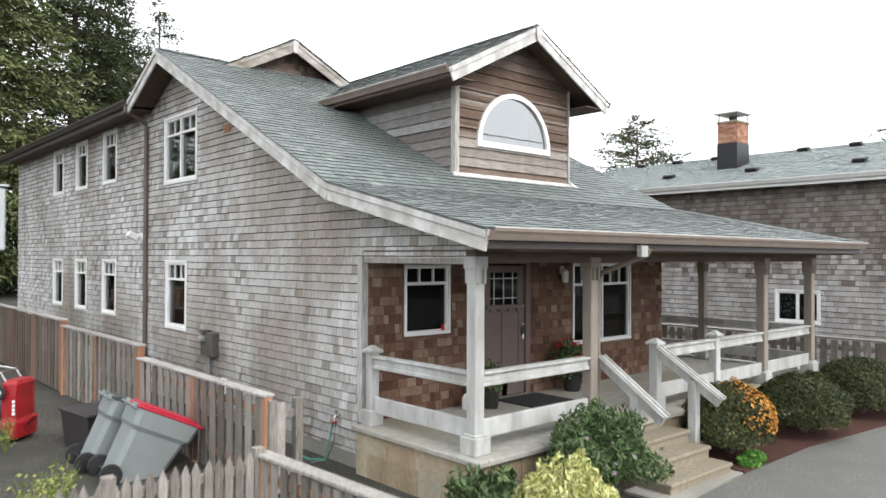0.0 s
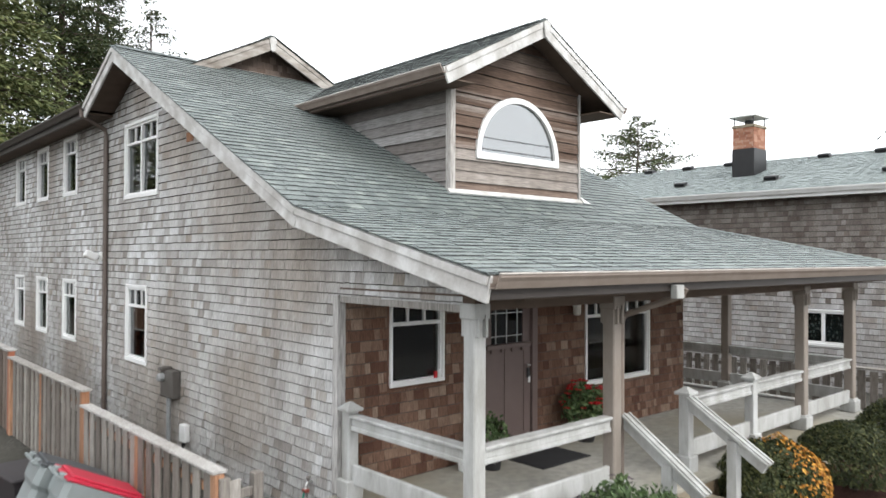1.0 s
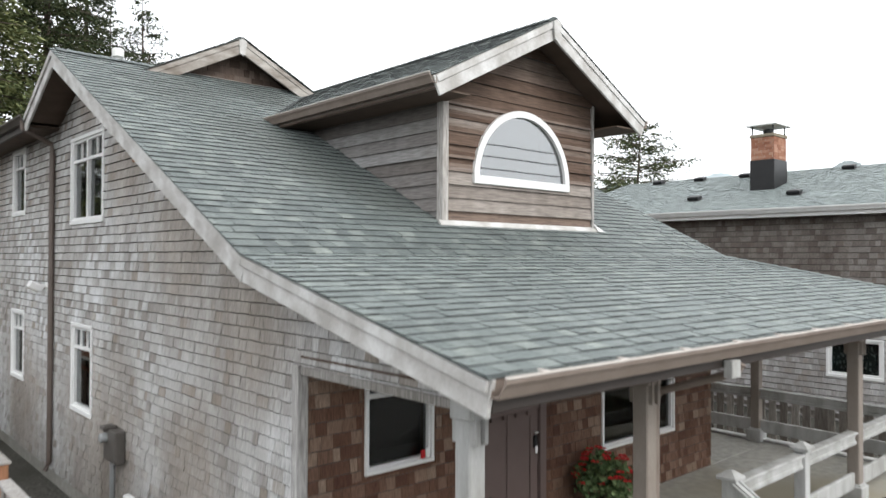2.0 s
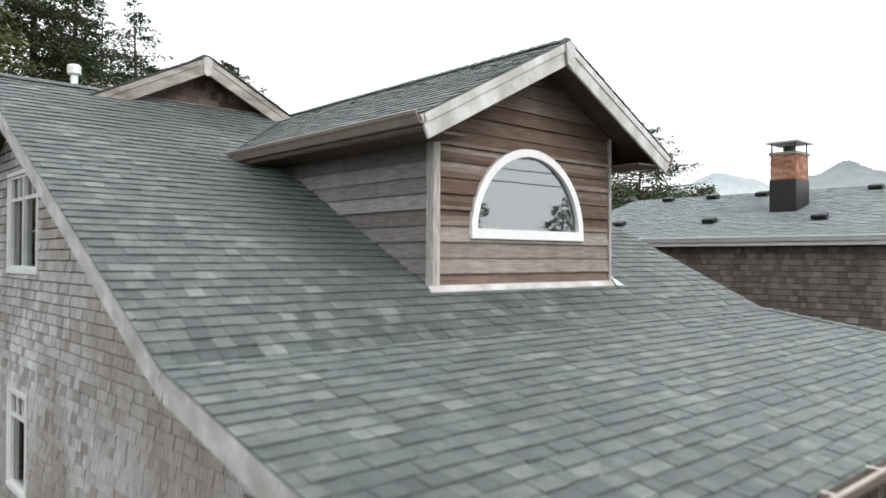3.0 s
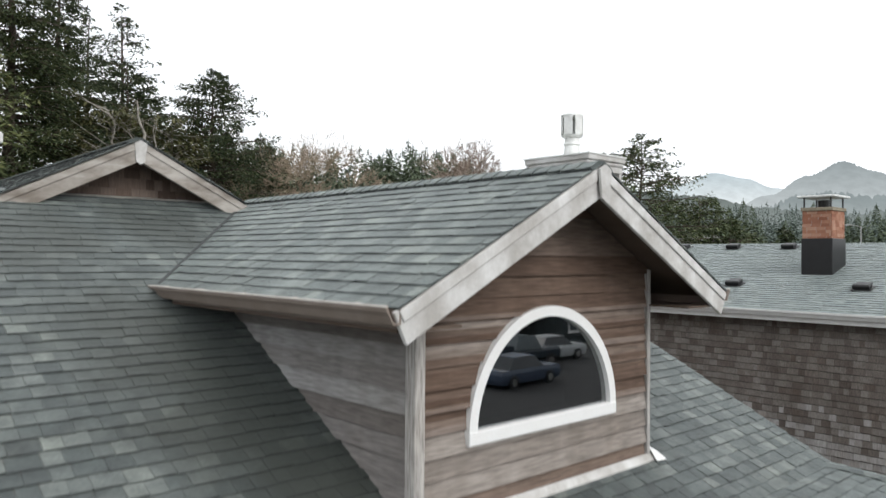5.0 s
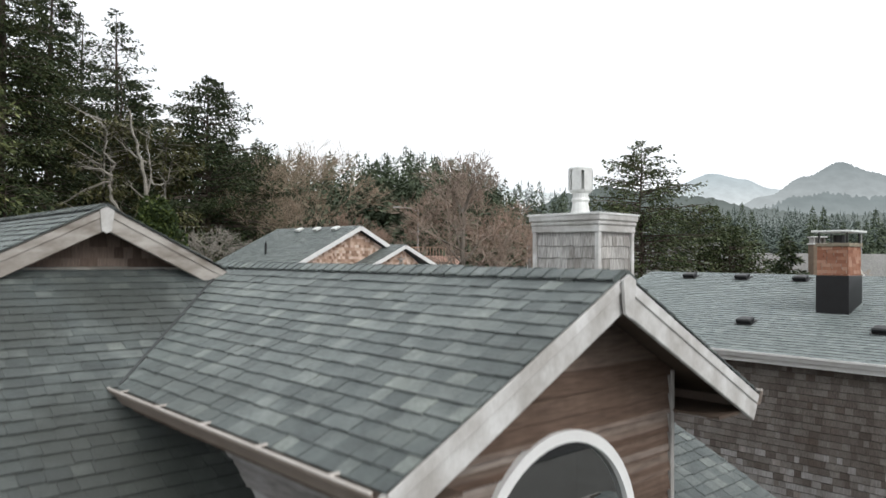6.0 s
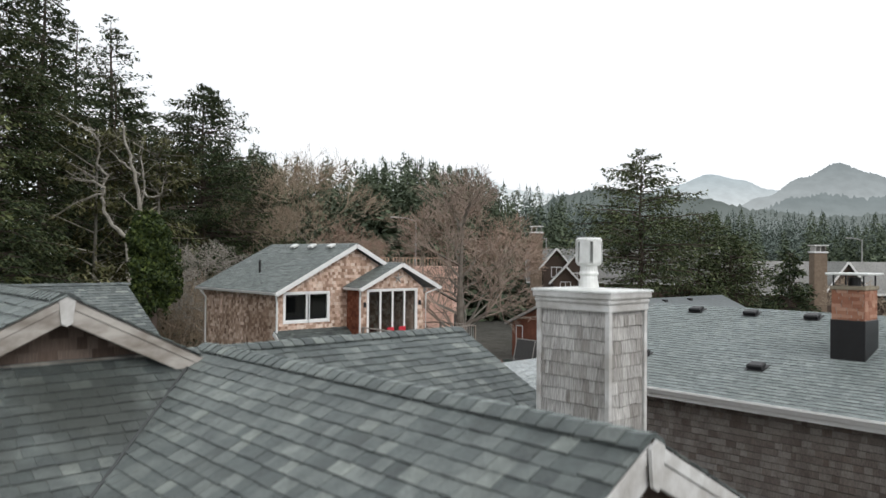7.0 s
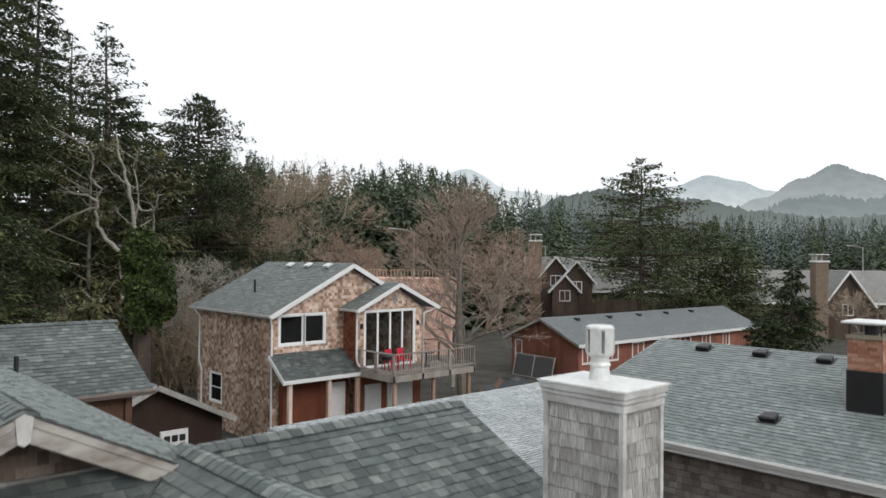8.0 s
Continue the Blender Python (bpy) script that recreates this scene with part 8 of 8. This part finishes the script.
shingled("flagstone", plane_frame((0.36, 0, 0), (0, -1, 0), (0, 0, 1)), [[(-2.76, -0.05), (-0.5, -0.05), (-0.5, 0.565), (-2.76, 0.565)]], [], STONE, porch_base, row=0.31, widths=(0.3, 0.42, 0.55, 0.7), thick=0.009, butt=STONE, near=lambda u, v: True, seed=31, gap=0.006, ragged=0)
shingled("flagstone", plane_frame((0, 0.5, 0), (1, 0, 0), (0, 0, 1)), [[(0.36, -0.05), (9.68, -0.05), (9.68, 0.565), (0.36, 0.565)]], [], STONE, porch_base, row=0.31, widths=(0.3, 0.42, 0.55, 0.7), thick=0.009, butt=STONE, near=lambda u, v: True, seed=32, gap=0.006, ragged=0)
# lap boards of the dormer
LAP = dict(row=0.16, widths=(70.0, 80.0), thick=0.036, gap=0.004, ragged=0.0)
arch_cut = [(a - 0.03, b, c + 0.03, d) for a, b, c, d in arch_holes]
shingled("lap_board", dfront, [gable], arch_cut, LAP_CEDAR, dormer, seed=41, pick=lambda u, v, c: not 4.3 < v < 4.66, **LAP)
shingled("lap_board", dfront, [gable], arch_cut, LAP_SILVER, dormer, seed=41, pick=lambda u, v, c: 4.3 < v < 4.66, **LAP)
for x, s in ((DX0, -1), (DX1, 1)):
    m = plane_frame((x, 0, 0), (0, s, 0), (0, 0, 1))
    top = DPZ - abs(DPX - x) * DS - 0.1
    yb = KINK_Y + (top - KINK_Z) / SL
    shingled("lap_board", m, [[(s * DY, roof_z(DY) - 0.05), (s * yb, top), (s * DY, top)]], [], LAP_GREY, dormer, seed=42 + s, **LAP)
shingled("shingle", ugm, [ugr], [], UPPER_CEDAR, ug, seed=45)
for x, u in ((CX0, (0, -1, 0)), (CX1, (0, 1, 0))):
    reg = [(-CY1, 5.0), (-CY0, 5.0), (-CY0, CZ - 0.07), (-CY1, CZ - 0.07)] if u[1] < 0 else [(CY0, 5.0), (CY1, 5.0), (CY1, CZ - 0.07), (CY0, CZ - 0.07)]
    shingled("shingle", plane_frame((x + (0.012 if u[1] < 0 else -0.012), 0, 0), u, (0, 0, 1)), [reg], [], PALE_CEDAR, chimney, seed=47, near=(lambda a, b: b > 5.4) if u[1] < 0 else None, row=0.15, thick=0.018, widths=(0.06, 0.085, 0.11, 0.14), worn=0.008, ragged=0.016, butt=NEIGHBOUR_GREY)
shingled("shingle", plane_frame((0, CY0 + 0.012, 0), (1, 0, 0), (0, 0, 1)), [[(CX0, 5.0), (CX1, 5.0), (CX1, CZ - 0.07), (CX0, CZ - 0.07)]], [], PALE_CEDAR, chimney, seed=48, near=lambda a, b: b > 5.4, row=0.15, thick=0.018, widths=(0.06, 0.085, 0.11, 0.14), worn=0.008, ragged=0.016, butt=NEIGHBOUR_GREY)
# rear wing and rear cross roof
for s in (-1, 1):
    m = plane_frame((WING_X, 0, WING_Z), (0, s, 0), (-s, 0, WS))
    k = math.hypot(1, WS)
    fr, y1 = (1.72, 10.4) if s < 0 else (1.36, 9.3)
    regs = [[(s * y0, -r), (s * ye, -r), (s * ye, 0), (s * y0, 0)] for y0, ye, r in ((WING_Y - OVER, y1, fr * k), (y1, 22.5, 2.77 * k))]
    shingled("roof_shingle", m, regs, [], ROOFING, roof, seed=50 + s, **TABS)
shingled("roof_shingle", rear, [[(3.0, 0), (RC_X, 0), (RC_X, RCL), (3.0, RCL)]], [], ROOFING, roof, seed=53, **TABS)
shingled("roof_shingle", hip, [[(0, 0), (4.2, 0), (4.2, HL), (KINK_Y, HL)]], [], ROOFING, roof, seed=54, **TABS)


def ridge_caps(p, q, width, slope, parent, mat, seed):
    """Bent cap shingles that lap along a ridge."""
    rnd = random.Random(seed)
    p, q = Vector(p), Vector(q)
    d = (q - p).normalized()
    side_ = d.cross(Vector((0, 0, 1))).normalized()
    n = int((q - p).length / 0.15)
    me = bpy.data.meshes.new("ridge_cap")
    w, t = width, 0.016
    prof = [(-w, -w * slope), (-w * 0.25, -w * slope * 0.16), (w * 0.25, -w * slope * 0.16), (w, -w * slope)]
    v = [(0.0, a, b + 0.02 + t) for a, b in prof] + [(0.24, a, b + 0.02) for a, b in prof] + [(0.0, a, b) for a, b in prof]
    me.from_pydata(v, [], [(0, 1, 5, 4), (1, 2, 6, 5), (2, 3, 7, 6), (8, 9, 1, 0), (9, 10, 2, 1), (10, 11, 3, 2)])
    me.materials.append(mat)
    m = Matrix((d, -side_, d.cross(-side_))).transposed().to_4x4()
    for i in range(n):
        ob = new("ridge_cap", me)
        ob.parent = parent
        ob.matrix_basis = Matrix.Translation(p + d * 0.15 * i) @ m @ Matrix.Translation((0, 0, rnd.random() * 0.004))


for s, ex in ((-1, DEX0), (1, DEX1)):
    zb = DPZ - abs(ex - DPX) * DS
    yv = KINK_Y + (zb - KINK_Z) / SL
    # dark bar laid in for the shadow of the cut shingles
    part("valley_edge", barred((ex, yv, zb + 0.012), (DPX, KINK_Y + (DPZ - KINK_Z) / SL, DPZ + 0.012), 0.03, 0.028, bevel=0.004), CUT_EDGE, dormer, "dark bar drawn as the shadow at the cut shingles in the valley")
ridge_caps((DPX, DRY - 0.02, DPZ), (DPX, RIDGE_Y, DPZ), 0.14, DS, dormer, ROOFING, 1)
ridge_caps((0, RIDGE_Y, RIDGE_Z), (1.4, RIDGE_Y, RIDGE_Z), 0.14, SL, roof, ROOFING, 2)
ridge_caps((WING_X + 1.3, RIDGE_Y, RIDGE_Z), (RAKE_R, RIDGE_Y, RIDGE_Z), 0.14, SL, roof, ROOFING, 3)
ridge_caps((WING_X, WING_Y, WING_Z), (WING_X, 21.5, WING_Z), 0.14, WS, roof, ROOFING, 4)
ridge_caps((3.0, RC_Y, RC_Z), (RC_X, RC_Y, RC_Z), 0.14, rcs, roof, ROOFING, 5)
ridge_caps((HIP_X, 0, EAVE_Z), (RAKE_R, KINK_Y, KINK_Z), 0.13, 0.2, roof, ROOFING, 6)
# neighbour's wall, roof and bricks
nb_hole = [(NWIN[0] - 0.06, NWIN[1] - 0.07, NWIN[2] + 0.06, NWIN[3] + 0.06)]
NB = dict(thick=0.022, row=0.14, worn=0.014, seed=61)
NB_REG = [[(-12.4, 0.0), (-0.2, 0.0), (-0.2, 4.86), (-12.4, 4.86)]]
shingled("shingle", nwall, NB_REG, nb_hole, NEIGHBOUR_GREY, nb_wall, pick=lambda u, v, c: c > (v - 2.0) / 1.1, **NB)
shingled("shingle", nwall, NB_REG, nb_hole, NEIGHBOUR_CEDAR, nb_wall, near=lambda u, v: -9 < u < -3 and v > 3.9, pick=lambda u, v, c: c <= (v - 2.0) / 1.1, **NB)
shingled("roof_shingle", low_roof, [low_region], [], ROOF_PALE, outb, seed=67, row=0.15, widths=(0.2, 0.3, 0.4), thick=0.014, gap=0.003, ragged=0.002)
for m, reg, s in ((nb_west, nb_west_region, 62),):
    shingled("roof_shingle", m, [reg], [], ROOF_LIGHT, nb_roof, seed=s, row=0.143, widths=(0.1, 0.15, 0.21), thick=0.013, gap=0.003, ragged=0.002)
BR = dict(butt=BRICK, row=0.075, widths=(0.21,), thick=0.014, gap=0.012, ragged=0.0)
shingled("brick", plane_frame((BX0 + 0.012, 0, 0), (0, -1, 0), (0, 0, 1)), [[(-BY1, 6.56), (-BY0, 6.56), (-BY0, 7.2), (-BY1, 7.2)]], [], BRICK, bchim, seed=64, near=lambda u, v: True, **BR)
shingled("brick", plane_frame((0, BY0 + 0.012, 0), (1, 0, 0), (0, 0, 1)), [[(BX0, 6.56), (BX1, 6.56), (BX1, 7.2), (BX0, 7.2)]], [], BRICK, bchim, seed=65, near=lambda u, v: True, **BR)
# cedar house behind
BHS = dict(row=0.15, widths=(0.12, 0.17, 0.22), thick=0.018)
shingled("shingle", bf, [[(HX0, 0.0), (HX1, 0.0), (HX1, HZE), (HPX, HPZ - 0.15), (HX0, HZE)]], [(a - 0.1, b - 0.12, c + 0.1, d + 0.1) for a, b, c, d in bwin], NEW_CEDAR, bh_front, seed=71, **BHS)
shingled("shingle", bl_, [[(-HY1, 0.0), (-HY0, 0.0), (-HY0, HZE), (-HY1, HZE)]], [(-37.8, 1.25, -36.35, 2.85)], AGED_SHADED_CEDAR, bh_left, seed=72, **BHS)
shingled("shingle", wf, [[(WX0, 2.9), (WX1, 2.9), (WX1, WZE), (WPX, WPZ), (WX0, WZE)]], [(22.65, 3.28, 26.0, 6.22)], NEW_CEDAR, bh_wing, seed=73, **BHS)
shingled("shingle", wl_, [[(-HY0, 2.9), (-WY, 2.9), (-WY, WZE), (-HY0, WZE)]], [], RED_CEDAR, bh_wing_side, seed=74, **BHS)
for i, (m, reg) in enumerate(bh_roofs):
    shingled("roof_shingle", m, [reg], [], ROOFING, bh, seed=75 + i, row=0.15, widths=(0.2, 0.3, 0.4), thick=0.014, gap=0.002, ragged=0.002)

# one replaced shingle, still orange, on the side wall
part("new_shingle", boxed(-6.95, -6.72, 4.98, 5.12, 0.01, 0.028, 0.002, side), POST_CEDAR, wall_side, "orange unweathered replacement shingle")
